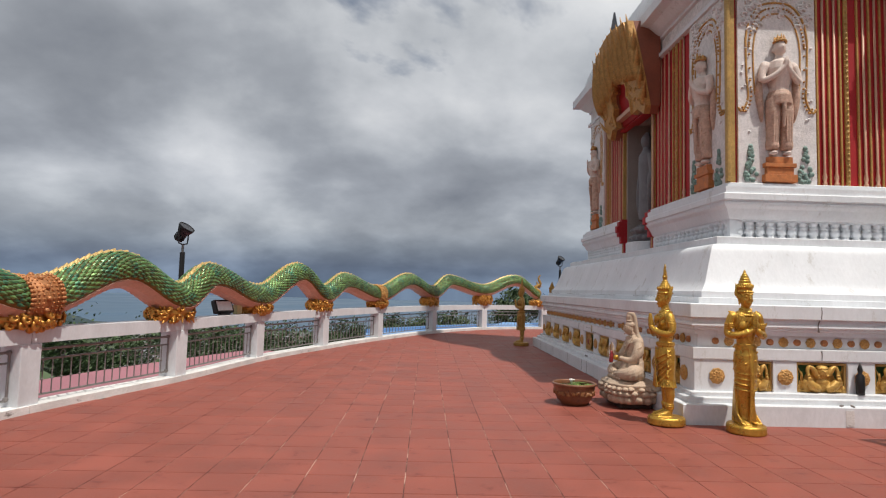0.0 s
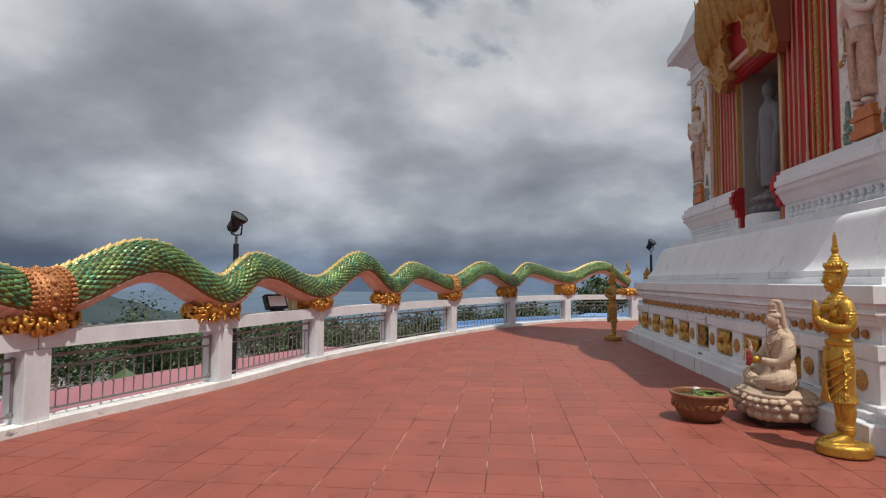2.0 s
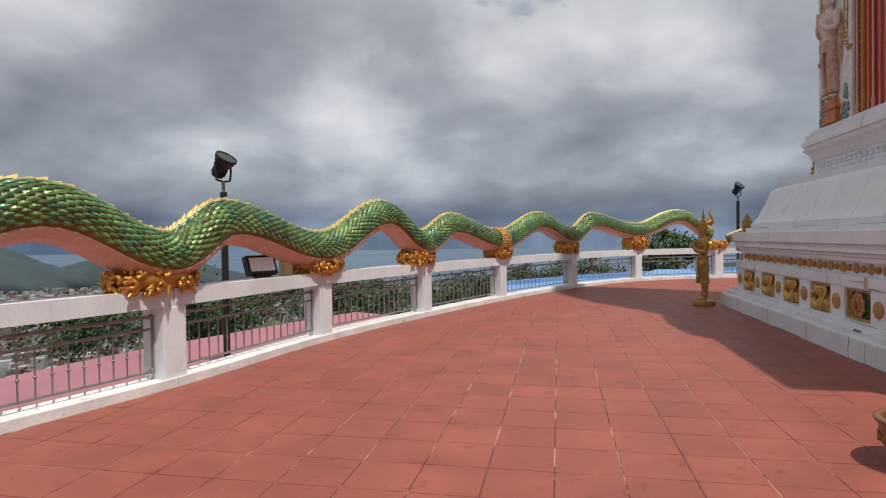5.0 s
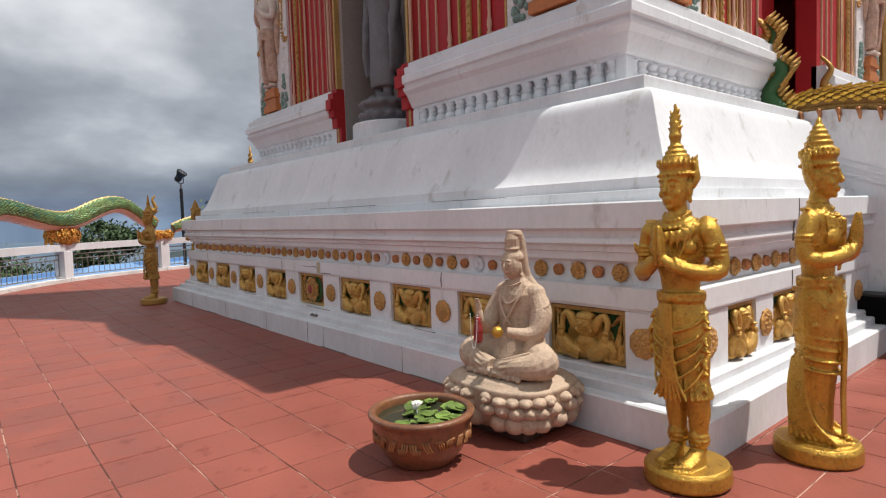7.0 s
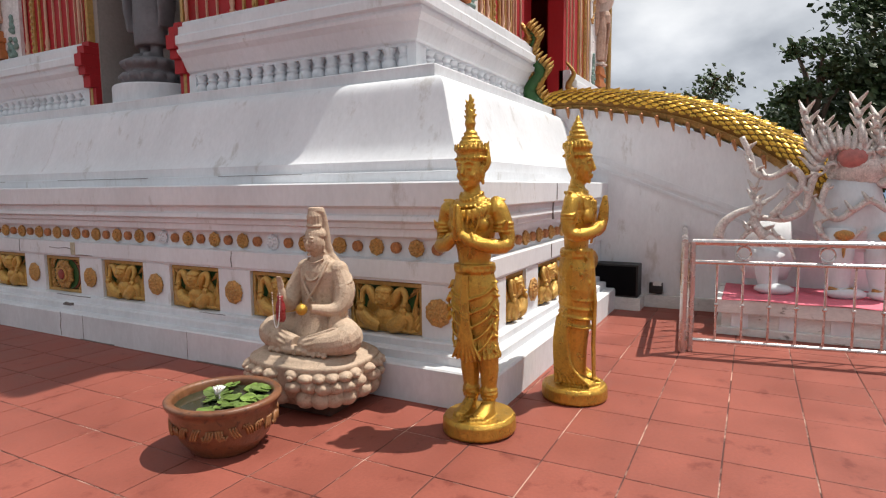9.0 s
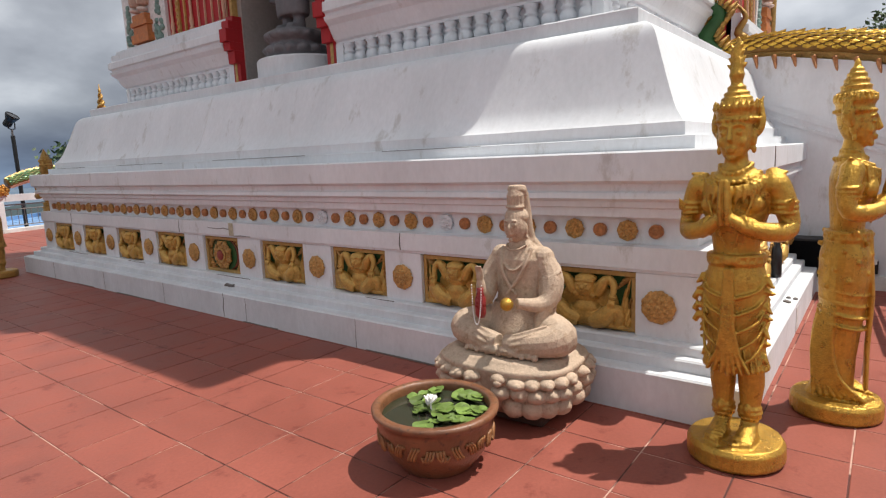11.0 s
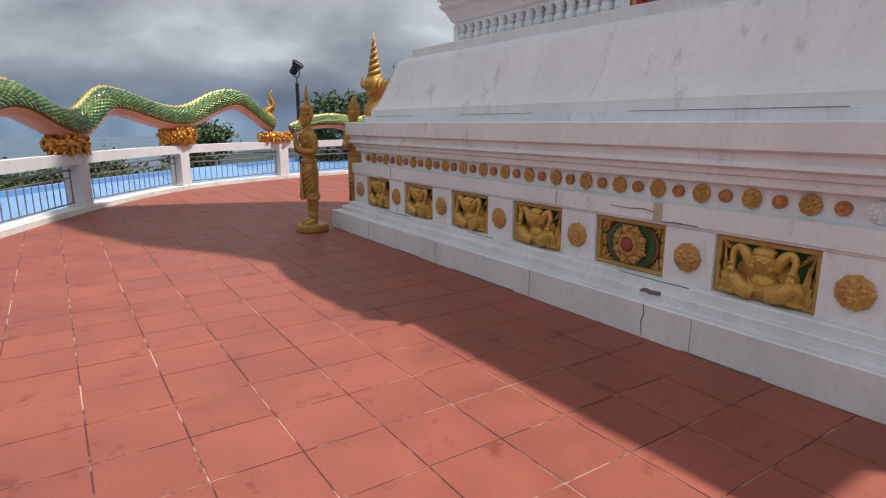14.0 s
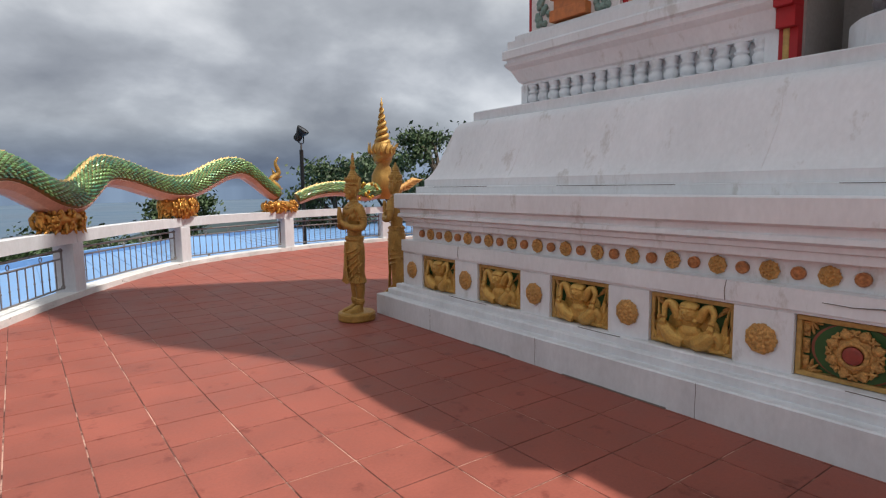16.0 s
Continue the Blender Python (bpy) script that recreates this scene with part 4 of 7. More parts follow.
# broken dark lines where the base step meets the floor
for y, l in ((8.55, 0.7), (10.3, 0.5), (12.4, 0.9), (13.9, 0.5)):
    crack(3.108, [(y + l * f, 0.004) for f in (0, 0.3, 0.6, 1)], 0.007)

# the cracked cornice and the broken step on the stair side
def south_crack(y, pts, w):
    part("crack", tube(bmesh.new(), [(x, y, z) for x, z in pts], [w * rnd.uniform(0.5, 1) for _ in pts], 5), CRACK, stupa, "dark hairline crack or foot line")


south_crack(CY - (CX - 3.274), [(SCX, 1.385), (SCX + 0.006, 1.32), (SCX - 0.004, 1.24)], 0.006)
south_crack(CY - (CX - 3.30), [(SCX - 0.004, 1.24), (SCX - 0.03, 1.16), (SCX - 0.022, 1.08)], 0.012)
south_crack(CY - (CX - 3.328), [(SCX + 0.03, 0.86), (SCX + 0.034, 0.80), (SCX + 0.03, 0.745)], 0.007)
bm = boxed(SCX + 0.15, SCX + 0.25, CY - (CX - 3.106), CY - (CX - 3.13), 0.012, 0.20, bevel=0.002)
part("bare_plaster", bm, WHITE_GRIME, stupa, "dirty grey patch where the step has broken")
for k in range(4):
    x = SCX + 0.13 + 0.05 * k + 0.03 * math.sin(k * 4.1)
    part("rubble", ball(bmesh.new(), x, CY - (CX - 3.16) + 0.03 * math.sin(k * 2.3), 0.240, 0.022 + 0.008 * math.sin(k * 1.7), 0.02, 0.012, 6, 4), CRACK, stupa, "small dark crumb of plaster")

# relief panels at the corners of the red walls
XW, YS = 4.33, CY - (CX - 4.33)


def relief_ground():
    return boxed(0.0, 1.12, 3.07, 5.85, -0.03, 0.012)


def arch_line(w, top):
    """One side of a pointed arch: down the side and curling out at the foot."""
    pts = [(0.0, top)] + [(w * math.sin(t * math.pi / 2) ** 0.75, top - 0.62 * (1 - math.cos(t * math.pi / 2))) for t in (0.15, 0.3, 0.45, 0.6, 0.75, 0.9, 1.0)]
    return pts + [(w * 0.97, 4.55), (w * 0.93, 4.35), (w * 1.0, 4.2), (w * 1.16, 4.1), (w * 1.25, 4.16)]


def relief_border():
    bm = bmesh.new()
    for s in (-1, 1):
        path = smooth_path([(0.56 + s * x, y, 0.03) for x, y in arch_line(0.40, 5.62)], 60)
        for p in path[::2]:
            ball(bm, p[0], p[1], 0.022, 0.017, n=6, m=4)
        tube(bm, smooth_path([(0.56 + s * x, y, 0.016) for x, y in arch_line(0.445, 5.70)], 40), 0.016, 6)
        tube(bm, smooth_path([(0.56 + s * x, y, 0.016) for x, y in arch_line(0.34, 5.54)[:-3]], 40), 0.013, 6)
    return bm


def relief_figure():
    """Pale head, chest and joined palms."""
    bm = bmesh.new()
    ball(bm, 0.56, 5.0, 0.09, 0.082, 0.115, 0.085, 14, 10)
    ball(bm, 0.56, 4.99, 0.175, 0.015, 0.03, 0.02, 6, 5)
    for s in (-1, 1):
        ball(bm, 0.56 + s * 0.085, 4.98, 0.07, 0.016, 0.045, 0.02, 6, 5)
        ball(bm, 0.56 + s * 0.10, 3.50, 0.075, 0.055, 0.035, 0.075, 8, 5)
    tube(bm, [(0.56, 4.92, 0.07), (0.56, 4.85, 0.065), (0.56, 4.79, 0.06), (0.56, 4.68, 0.065), (0.56, 4.55, 0.06), (0.56, 4.42, 0.055), (0.56, 4.33, 0.05)], [0.045, 0.06, 0.155, 0.175, 0.15, 0.125, 0.13], 16)
    for s in (-1, 1):
        ball(bm, 0.56 + s * 0.195, 4.75, 0.06, 0.075, 0.065, 0.06, 10, 7)
        tube(bm, smooth_path([(0.56 + s * 0.205, 4.74, 0.07), (0.56 + s * 0.25, 4.62, 0.08), (0.56 + s * 0.245, 4.52, 0.11), (0.56 + s * 0.12, 4.58, 0.20), (0.56 + s * 0.02, 4.70, 0.235)], 12), [0.062, 0.06, 0.057, 0.054, 0.052, 0.05, 0.048, 0.045, 0.042, 0.038, 0.034, 0.03, 0.026], 10)
        tube(bm, [(0.56 + s * 0.018, 4.69, 0.235), (0.56 + s * 0.014, 4.76, 0.25), (0.56 + s * 0.006, 4.82, 0.255)], [0.026, 0.024, 0.01], 8)
    return fused(bm, 0.009, 2)


def relief_cloth():
    """Sash, trousers and hanging scarf of the figure."""
    bm = bmesh.new()
    tube(bm, [(0.56, 4.37, 0.05), (0.56, 4.30, 0.055), (0.56, 4.18, 0.055)], [0.14, 0.165, 0.16], 16)
    for s in (-1, 1):
        tube(bm, [(0.56 + s * 0.085, 4.26, 0.06), (0.56 + s * 0.095, 4.08, 0.065), (0.56 + s * 0.095, 3.88, 0.06), (0.56 + s * 0.098, 3.70, 0.055), (0.56 + s * 0.10, 3.60, 0.05), (0.56 + s * 0.10, 3.55, 0.05)],
             [0.10, 0.10, 0.086, 0.08, 0.09, 0.075], 14)
        for k in range(3):
            tube(bm, [(0.56 + s * (0.05 + 0.04 * k), 4.1, 0.155), (0.56 + s * (0.06 + 0.035 * k), 3.66, 0.135)], 0.010, 5)
        tube(bm, smooth_path([(0.56 + s * 0.24, 4.62, 0.02), (0.56 + s * 0.27, 4.4, 0.025), (0.56 + s * 0.25, 4.15, 0.03), (0.56 + s * 0.23, 3.95, 0.02)], 8), [0.03, 0.04, 0.05, 0.055, 0.055, 0.05, 0.04, 0.028, 0.012], 8)
    tube(bm, [(0.56, 4.3, 0.18), (0.56, 4.1, 0.19), (0.56, 3.85, 0.165)], [0.025, 0.03, 0.02], 8)
    return fused(bm, 0.009, 2)


def relief_clouds():
    rr = random.Random(11)
    bm = bmesh.new()
    for k in range(70):
        x, y = rr.uniform(0.06, 1.06), rr.uniform(5.25, 5.8)
        if abs(x - 0.56) < 0.22 and y < 5.45:
            continue
        tube(bm, [(x + 0.05 * math.cos(t) * (1 - t / 9), y + 0.05 * math.sin(t) * (1 - t / 9), 0.015) for t in (0, 1, 2, 3, 4, 5)], [0.022, 0.024, 0.022, 0.018, 0.014, 0.008], 5)
    for k in range(22):
        x = rr.choice((rr.uniform(0.05, 0.2), rr.uniform(0.92, 1.07)))
        ball(bm, x, rr.uniform(3.7, 5.2), 0.012, 0.022, n=6, m=4)
    return bm


def relief_pedestal():
    bm = boxed(0.33, 0.79, 3.09, 3.2, 0, 0.10, bevel=0.008)
    box(bm, 0.37, 0.75, 3.2, 3.3, 0, 0.08, 0.008)
    box(bm, 0.34, 0.78, 3.3, 3.36, 0, 0.1, 0.008)
    box(bm, 0.39, 0.73, 3.36, 3.45, 0, 0.09, 0.008)
    return bm


def relief_plants():
    bm = bmesh.new()
    rr = random.Random(4)
    for cx in (0.17, 0.95):
        for k in range(34):
            f = rr.random()
            ball(bm, cx + rr.uniform(-1, 1) * 0.12 * (1 - f), 3.1 + 0.5 * f, 0.02, 0.035, 0.04, 0.03, 6, 4)
    return bm


def relief_crown():
    bm = bmesh.new()
    tube(bm, [(0.56 + 0.088 * math.cos(a), 5.075 + 0.02 * math.sin(a), 0.085 + 0.085 * math.sin(a)) for a in [math.pi * j / 10 for j in range(11)]], 0.016, 6)
    for k in range(5):
        a = math.pi * (k + 0.5) / 5
        flame(bm, (0.56 + 0.08 * math.cos(a), 5.08, 0.08 + 0.08 * math.sin(a)), (0.56 + 0.075 * math.cos(a), 5.15 + 0.05 * math.sin(a), 0.07 + 0.06 * math.sin(a)), 0.028, 0.016, 0.05)
    ball(bm, 0.56, 5.12, 0.07, 0.065, 0.06, 0.06, 12, 8)
    return bm


corners = [("w", Matrix.Translation((XW, CY - 3.42 + 1.12 - 0.0, 0)) @ WEST), ("w", Matrix.Translation((XW, CY + 3.42, 0)) @ WEST),
           ("s", Matrix.Translation((CX - 3.42, YS, 0)) @ SOUTH), ("s", Matrix.Translation((CX + 3.42 - 1.12, YS, 0)) @ SOUTH)]
for _, m in corners:
    placed("relief_ground", relief_ground, RELIEF_BACK, m, "pale painted relief ground", False)
    tagged(placed("relief_border", relief_border, GOLD_OLD, m, "beaded arch border"), kind="stuff")
    placed("relief_figure", relief_figure, STONE_PINK, m, "standing praying figure in painted relief")
    placed("relief_cloth", relief_cloth, RELIEF_CLOTH, m, "brown painted clothes of the figure")
    tagged(placed("relief_clouds", relief_clouds, RELIEF_BACK, m), kind="stuff")
    placed("relief_crown", relief_crown, GOLD_OLD, m, "gilded pointed crown")
    placed("relief_pedestal", relief_pedestal, ORANGE, m, "orange painted pedestal", False)
    tagged(placed("relief_plants", relief_plants, TEAL, m, "teal painted shrubs"), kind="stuff")
# gilded corner posts
for x, y in ((4.31, CY - 3.55), (CX + 3.55, CY - 3.55)):
    bm = bmesh.new()
    box(bm, x - 0.035, x + 0.065, y - 0.035 if y < CY else y - 0.065, y + 0.065 if y < CY else y + 0.035, 3.072, 5.86, 0.01)
    tube(bm, [(x - 0.04, y - 0.04 * (1 if y < CY else -1), 3.08), (x - 0.04, y - 0.04 * (1 if y < CY else -1), 5.85)], 0.035, 10)
    part("corner_post", bm, GOLD_TRIM, stupa, "ochre and gold corner post")


def strips(m, edge0, edge1, kinds, z0=3.07, z1=5.85):
    """Upright trims on a red wall from edge0 to edge1 along local x."""
    n = len(kinds)
    for k, kind in enumerate(kinds):
        x = edge0 + (edge1 - edge0) * (k + 0.5) / n
        if kind == "g":
            placed("gold_strip", lambda: boxed(-0.013, 0.013, z0, z1, -0.03, 0.026, bevel=0.004), GOLD_TRIM, m @ Matrix.Translation((x, 0, 0)), smooth=False)
        elif kind == "p":
            placed("ivory_column", lambda: column(z0, z1), PINKTRIM, m @ Matrix.Translation((x, 0, 0)), "slim ivory column with a leaf foot")
        elif kind == "G":
            placed("gold_pilaster", lambda: pilaster(z0, z1), GOLD_TRIM, m @ Matrix.Translation((x, 0, 0)), "ornate gold pilaster", False)
        elif kind == "n":
            placed("thin_strip", lambda: boxed(-0.008, 0.008, z0, z1, -0.03, 0.022, bevel=0.003), PINKTRIM, m @ Matrix.Translation((x, 0, 0)), smooth=False)


def column(z0, z1):
    bm = bmesh.new()
    pts = [(0, z0, 0.02), (0, z0 + 0.05, 0.02), (0, z0 + 0.06, 0.02), (0, z0 + 0.12, 0.02), (0, z0 + 0.2, 0.02), (0, z1, 0.02)]
    return tube(bm, pts, [0.03, 0.03, 0.018, 0.03, 0.017, 0.015], 12)


def pilaster(z0, z1):
    bm = boxed(-0.028, 0.028, z0, z1, -0.03, 0.03, bevel=0.006)
    for k in range(34):
        z = z0 + 0.06 + k * 0.08
        ball(bm, 0, z, 0.033, 0.022, 0.03, 0.018, 6, 4)
    return bm


LW = Matrix.Translation((4.36, 0, 0)) @ WEST       # local x runs towards -y
strips(LW, -(CY - 3.42 + 1.12), -(NICHE_Y0), "g..p.g.G.g.p..n.n.n.")
strips(LW, -NICHE_Y1, -(CY + 3.42 - 1.12), ".n.n.n.n.n.p.g.G.p.")
LS = Matrix.Translation((0, CY - (CX - 4.36), 0)) @ SOUTH
strips(LS, CX - 3.42 + 1.12, DOOR_X0 - 0.1, "gpgpgG.gpgpgnn.n")
strips(LS, DOOR_X1 + 0.1, CX + 3.42 - 1.12, "n.n.n..gpg.Ggpg")
# niche with its frame
bm = bmesh.new()
for y0, y1 in ((NICHE_Y0 + 0.03, NICHE_Y0 + 0.075), (NICHE_Y1 - 0.075, NICHE_Y1 - 0.03)):
    box(bm, 4.29, 4.40, y0, y1, 2.29, 5.1, 0.008)
box(bm, 4.30, 4.358, NICHE_Y0 + 0.06, NICHE_Y1 - 0.06, 5.1, 5.2, 0.008)
part("niche_frame", bm, GOLD_TRIM, stupa, "gold painted niche frame")
for y in (NICHE_Y0 - 0.05, NICHE_Y1 + 0.05):
    bm = tube(bmesh.new(), [(4.27, y, 3.07), (4.27, y, 3.12), (4.27, y, 3.2), (4.27, y, 5.15)], [0.022, 0.014, 0.02, 0.014], 12)
    part("niche_column", bm, PINKTRIM, stupa, "ivory niche column", True)
# head band, eaves and roof
tier("architrave", [(4.36, 5.85), (4.28, 5.86), (4.28, 5.93), (4.32, 5.94), (4.32, 5.97)], WHITE)
tier("painted_band", [(4.345, 5.96), (4.345, 6.2)], RELIEF_BACK, "painted frieze under the eaves")
tier("eave", [(4.36, 6.18), (4.30, 6.2), (4.30, 6.25), (4.24, 6.28), (4.18, 6.33), (4.10, 6.40), (4.0, 6.43), (3.95, 6.44), (3.95, 6.63), (3.97, 6.66), (4.16, 6.67)], WHITE, "moulded white eaves")
roof = [(4.14, 6.66)]
for k in range(1, 15):
    f = k / 14
    roof.append((4.14 + 1.5 * (1 - math.cos(f * math.pi / 2)) + 0.35 * f, 6.66 + 1.9 * math.sin(f * math.pi / 2)))
tier("roof", roof + [(6.2, 8.6)], WHITE, "curved white roof", smooth=False)
bm = bmesh.new()
lathe(bm, [(2.6, 8.5), (2.6, 9.6), (2.3, 9.8), (2.75, 10.2), (2.7, 11.5), (2.45, 13.5), (2.2, 15.5), (2.05, 18.0), (1.62, 20.5), (1.3, 22.3), (1.0, 23.9), (0.4, 26.0), (0.03, 29)], 28, CX, CY)
part("spire", bm, WHITE, stupa, "white bell-shaped spire", True)
for x, y in ((4.75, CY - 2.9), (4.75, CY + 2.9), (4.75, CY - 0.9)):
    bm = bmesh.new()
    lathe(bm, [(0.14, 7.6), (0.14, 7.9), (0.08, 8.0), (0.12, 8.15), (0.07, 8.4), (0.02, 8.7)], 10, x, y)
    part("roof_finial", bm, GREYSTONE, stupa, "small grey roof finial", True)


# gilded pediments over the niche and the door
PED_EDGE = [(0.46, 4.98), (0.50, 5.25), (0.40, 5.36), (0.47, 5.50), (0.42, 5.64), (0.29, 5.66), (0.27, 5.78), (0.15, 5.90), (0.0, 6.0)]


def ped_out(y):
    return 0.17 + 0.21 * (y - 4.9)


def pediment():
    """Upright leaf tips along the top and scrollwork on the face."""
    bm = bmesh.new()
    for k in range(-4, 5):
        x, f = k * 0.28, 1 - abs(k) / 4
        y1 = 6.62 + 0.10 * f + (0.04 if k % 2 else 0)
        flame(bm, (x, 5.45 + 0.3 * f, ped_out(5.5) + 0.10), (x, y1 + 0.06, ped_out(y1) + 0.12), 0.19, 0.035, bend=0.02 * (1 if k >= 0 else -1))
    for s in (-1, 1):
        for k in range(4):
            flame(bm, (s * (1.02 + 0.02 * k), 5.0 + 0.3 * k, ped_out(5.0 + 0.3 * k) + 0.09), (s * (1.36 - 0.01 * k), 5.36 + 0.32 * k, ped_out(5.4 + 0.3 * k) + 0.14), 0.09, 0.03, bend=0.06 * s)
        path = smooth_path([(s * x, y, ped_out(y) + 0.115) for x, y in PED_EDGE], 40)
        tube(bm, path, 0.028, 8)
        tube(bm, [(s * (p[0] * s + 0.07), p[1] + 0.03, p[2]) for p in path], 0.014, 6)
    rr = random.Random(9)
    for k in range(90):
        x, y = rr.uniform(-1.08, 1.08), rr.uniform(5.05, 6.3)
        if abs(x) < 0.56 and y < 6.08:
            continue
        sg, r = rr.choice((-1, 1)), rr.uniform(0.04, 0.07)
        tube(bm, [(x + sg * r * math.cos(t) * (1 - t / 8), y + r * math.sin(t) * (1 - t / 8), ped_out(y) + 0.118) for t in (0, 1, 2, 3, 4, 5)], [0.008, 0.014, 0.014, 0.012, 0.009, 0.005], 5)
    return bm


def pediment_plate(inner=0.0, outer=0.11):
    bm = bmesh.new()
    right = PED_EDGE[:-1]
    half = [(-0.75, 5.0), (-0.98, 4.84), (-1.12, 4.96), (-1.15, 5.5), (-1.16, 6.2), (-1.12, 6.55), (-0.98, 6.58), (-0.95, 6.46), (-0.90, 6.62), (-0.60, 6.66), (-0.57, 6.52), (-0.52, 6.70), (-0.1, 6.74)]
    pts = [(-x, y) for x, y in right[::-1]] + half + [(-x, y) for x, y in half[::-1]] + right + [(0.0, 6.0)]
    return skin(bm, [[(x, y, back * ped_out(y) + z) for x, y in pts] for back, z in ((0.0, inner), (1.0, outer))] if inner else
                [[(x, y, z + ped_out(y)) for x, y in pts] for z in (0.0, outer)])


for m in (west(CY + 0.02, 0, 4.33), south((DOOR_X0 + DOOR_X1) / 2, 0, YS)):
    placed("pediment_plate", pediment_plate, GOLD_OLD, m, "carved faded gold pediment", False)
    placed("pediment_block", lambda: pediment_plate(0.02, -0.004), PED_SIDE, m, "brown-red painted block behind the pediment", False)
    placed("pediment_leaves", pediment, GOLD_OLD, m, "upright gilded leaves of the pediment")
    placed("pediment_arch", lambda: skin(bmesh.new(), [[(-0.7, y, 0.0), (0.7, y, 0.0), (0.7, y, ped_out(y) * 0.8), (-0.7, y, ped_out(y) * 0.8)] for y in (5.0, 6.1)]), RED, m, "red recess under the pediment", False)
    placed("red_lintel", lambda: boxed(-1.1, 1.1, 4.97, 5.02, -0.02, 0.12, bevel=0.01), RED, m, "", False)
    placed("ivory_lintel", lambda: boxed(-0.64, 0.64, 5.10, 5.19, -0.02, 0.30, bevel=0.01), PINKTRIM, m, "", False)

# half-round white foot below the niche statue
bm = bmesh.new()
lathe(bm, [(0.52, 2.287), (0.52, 2.50), (0.50, 2.52), (0.1, 2.522)], 30, 4.62, CY + 0.02)
part("niche_foot", bm, WHITE_OLD, stupa, "round white foot of the niche")


# ---- statues ----
def standing_deity(female):
    """A praying standing figure facing -y, feet on the ground plane, with jewellery, draped dress and crown."""
    bm = bmesh.new()
    ring = lambda r, rx, z, ry=None, n=24, sag=0.0: tube(bm, [(rx * math.cos(a), (ry or rx * 0.85) * math.sin(a), z + sag * math.sin(a)) for a in [j * 2 * math.pi / n for j in range(n + 1)]], r, 6)
    lathe(bm, [(0.205, 0.0), (0.214, 0.012), (0.212, 0.072), (0.198, 0.092), (0.02, 0.097)], 28)
    for s in (-1, 1):
        # feet with toes
        loft(bm, [(s * 0.062, -0.045, 0.09, 0.048, 0.105), (s * 0.062, -0.045, 0.115, 0.044, 0.098), (s * 0.060, -0.01, 0.145, 0.038, 0.06), (s * 0.058, 0.02, 0.17, 0.036, 0.04)], 14)
        for k in range(5):
            ball(bm, s * (0.034 + 0.015 * k), -0.148 + 0.008 * k, 0.104, 0.010, 0.018, 0.012, 6, 4)
        for k in range(4):
            tube(bm, [(s * 0.02, -0.055 - 0.02 * k, 0.128 - 0.004 * k), (s * 0.062, -0.07 - 0.02 * k, 0.142 - 0.006 * k), (s * 0.104, -0.05 - 0.02 * k, 0.124 - 0.004 * k)], 0.006, 5)
    if female:
        loft(bm, [(0, 0.03, 0.09, 0.098, 0.11), (0, 0.02, 0.16, 0.088, 0.095), (0, 0.01, 0.30, 0.086, 0.088), (0, 0, 0.5, 0.112, 0.098), (0, 0, 0.68, 0.132, 0.112), (0, 0, 0.8, 0.132, 0.112), (0, 0, 0.9, 0.105, 0.088)], 20)
        # pleated train sweeping down from the hip and round to the feet
        for s in (-1, 1):
            for k in range(8):
                tube(bm, smooth_path([(s * (0.112 - 0.006 * k), 0.02 + 0.011 * k, 0.58 - 0.01 * k), (s * (0.100 - 0.004 * k), 0.035 + 0.012 * k, 0.36), (s * (0.108 - 0.003 * k), -0.01 + 0.017 * k, 0.2), (s * (0.112 - 0.002 * k), -0.12 + 0.032 * k, 0.105)], 10), 0.012, 6)
        for k in range(6):
            ring(0.009, 0.118 + 0.003 * (k % 2), 0.46 + 0.055 * k, sag=0.02)
        for k in range(26):
            a = k * 2.399
            z = 0.64 + 0.011 * k
            ball(bm, 0.13 * math.cos(a), 0.112 * math.sin(a), z, 0.013, n=6, m=4)
        loft(bm, [(0, -0.125, 0.14, 0.045, 0.012), (0, -0.118, 0.34, 0.030, 0.014), (0, -0.124, 0.6, 0.026, 0.014), (0, -0.10, 0.88, 0.032, 0.014)], 10)
    else:
        for s in (-1, 1):
            tube(bm, [(s * 0.058, 0.02, 0.15), (s * 0.058, 0.02, 0.2), (s * 0.062, 0.024, 0.33), (s * 0.062, 0.015, 0.45), (s * 0.066, 0.01, 0.7)], [0.038, 0.039, 0.056, 0.058, 0.075], 14)
            for z, r in ((0.185, 0.043), (0.205, 0.047), (0.225, 0.044)):
                tube(bm, [(s * 0.058 + r * math.cos(a), 0.02 + r * math.sin(a), z) for a in [j * 2 * math.pi / 14 for j in range(15)]], 0.009, 6)
            ball(bm, s * 0.058, -0.028, 0.225, 0.018, 0.014, 0.024, 6, 5)
        loft(bm, [(0, 0.004, 0.43, 0.128, 0.10), (0, 0, 0.47, 0.116, 0.096), (0, 0, 0.58, 0.122, 0.10), (0, 0, 0.72, 0.136, 0.108), (0, 0, 0.80, 0.132, 0.104), (0, 0, 0.90, 0.106, 0.082)], 22)
        # pleated hem, front sash and swags across the thighs
        for k in range(30):
            a = 2 * math.pi * k / 30
            tube(bm, [(0.114 * math.cos(a), 0.096 * math.sin(a), 0.52), (0.124 * math.cos(a), 0.102 * math.sin(a), 0.46), (0.139 * math.cos(a), 0.112 * math.sin(a), 0.41)], [0.005, 0.009, 0.010], 5)
        for k in range(7):
            x = (k - 3) * 0.010
            tube(bm, [(x * 0.5, -0.112, 0.86), (x * 0.8, -0.126, 0.62), (x * 1.6, -0.126, 0.50), (x * 3.0, -0.122, 0.40 + 0.006 * abs(k - 3))], 0.009, 5)
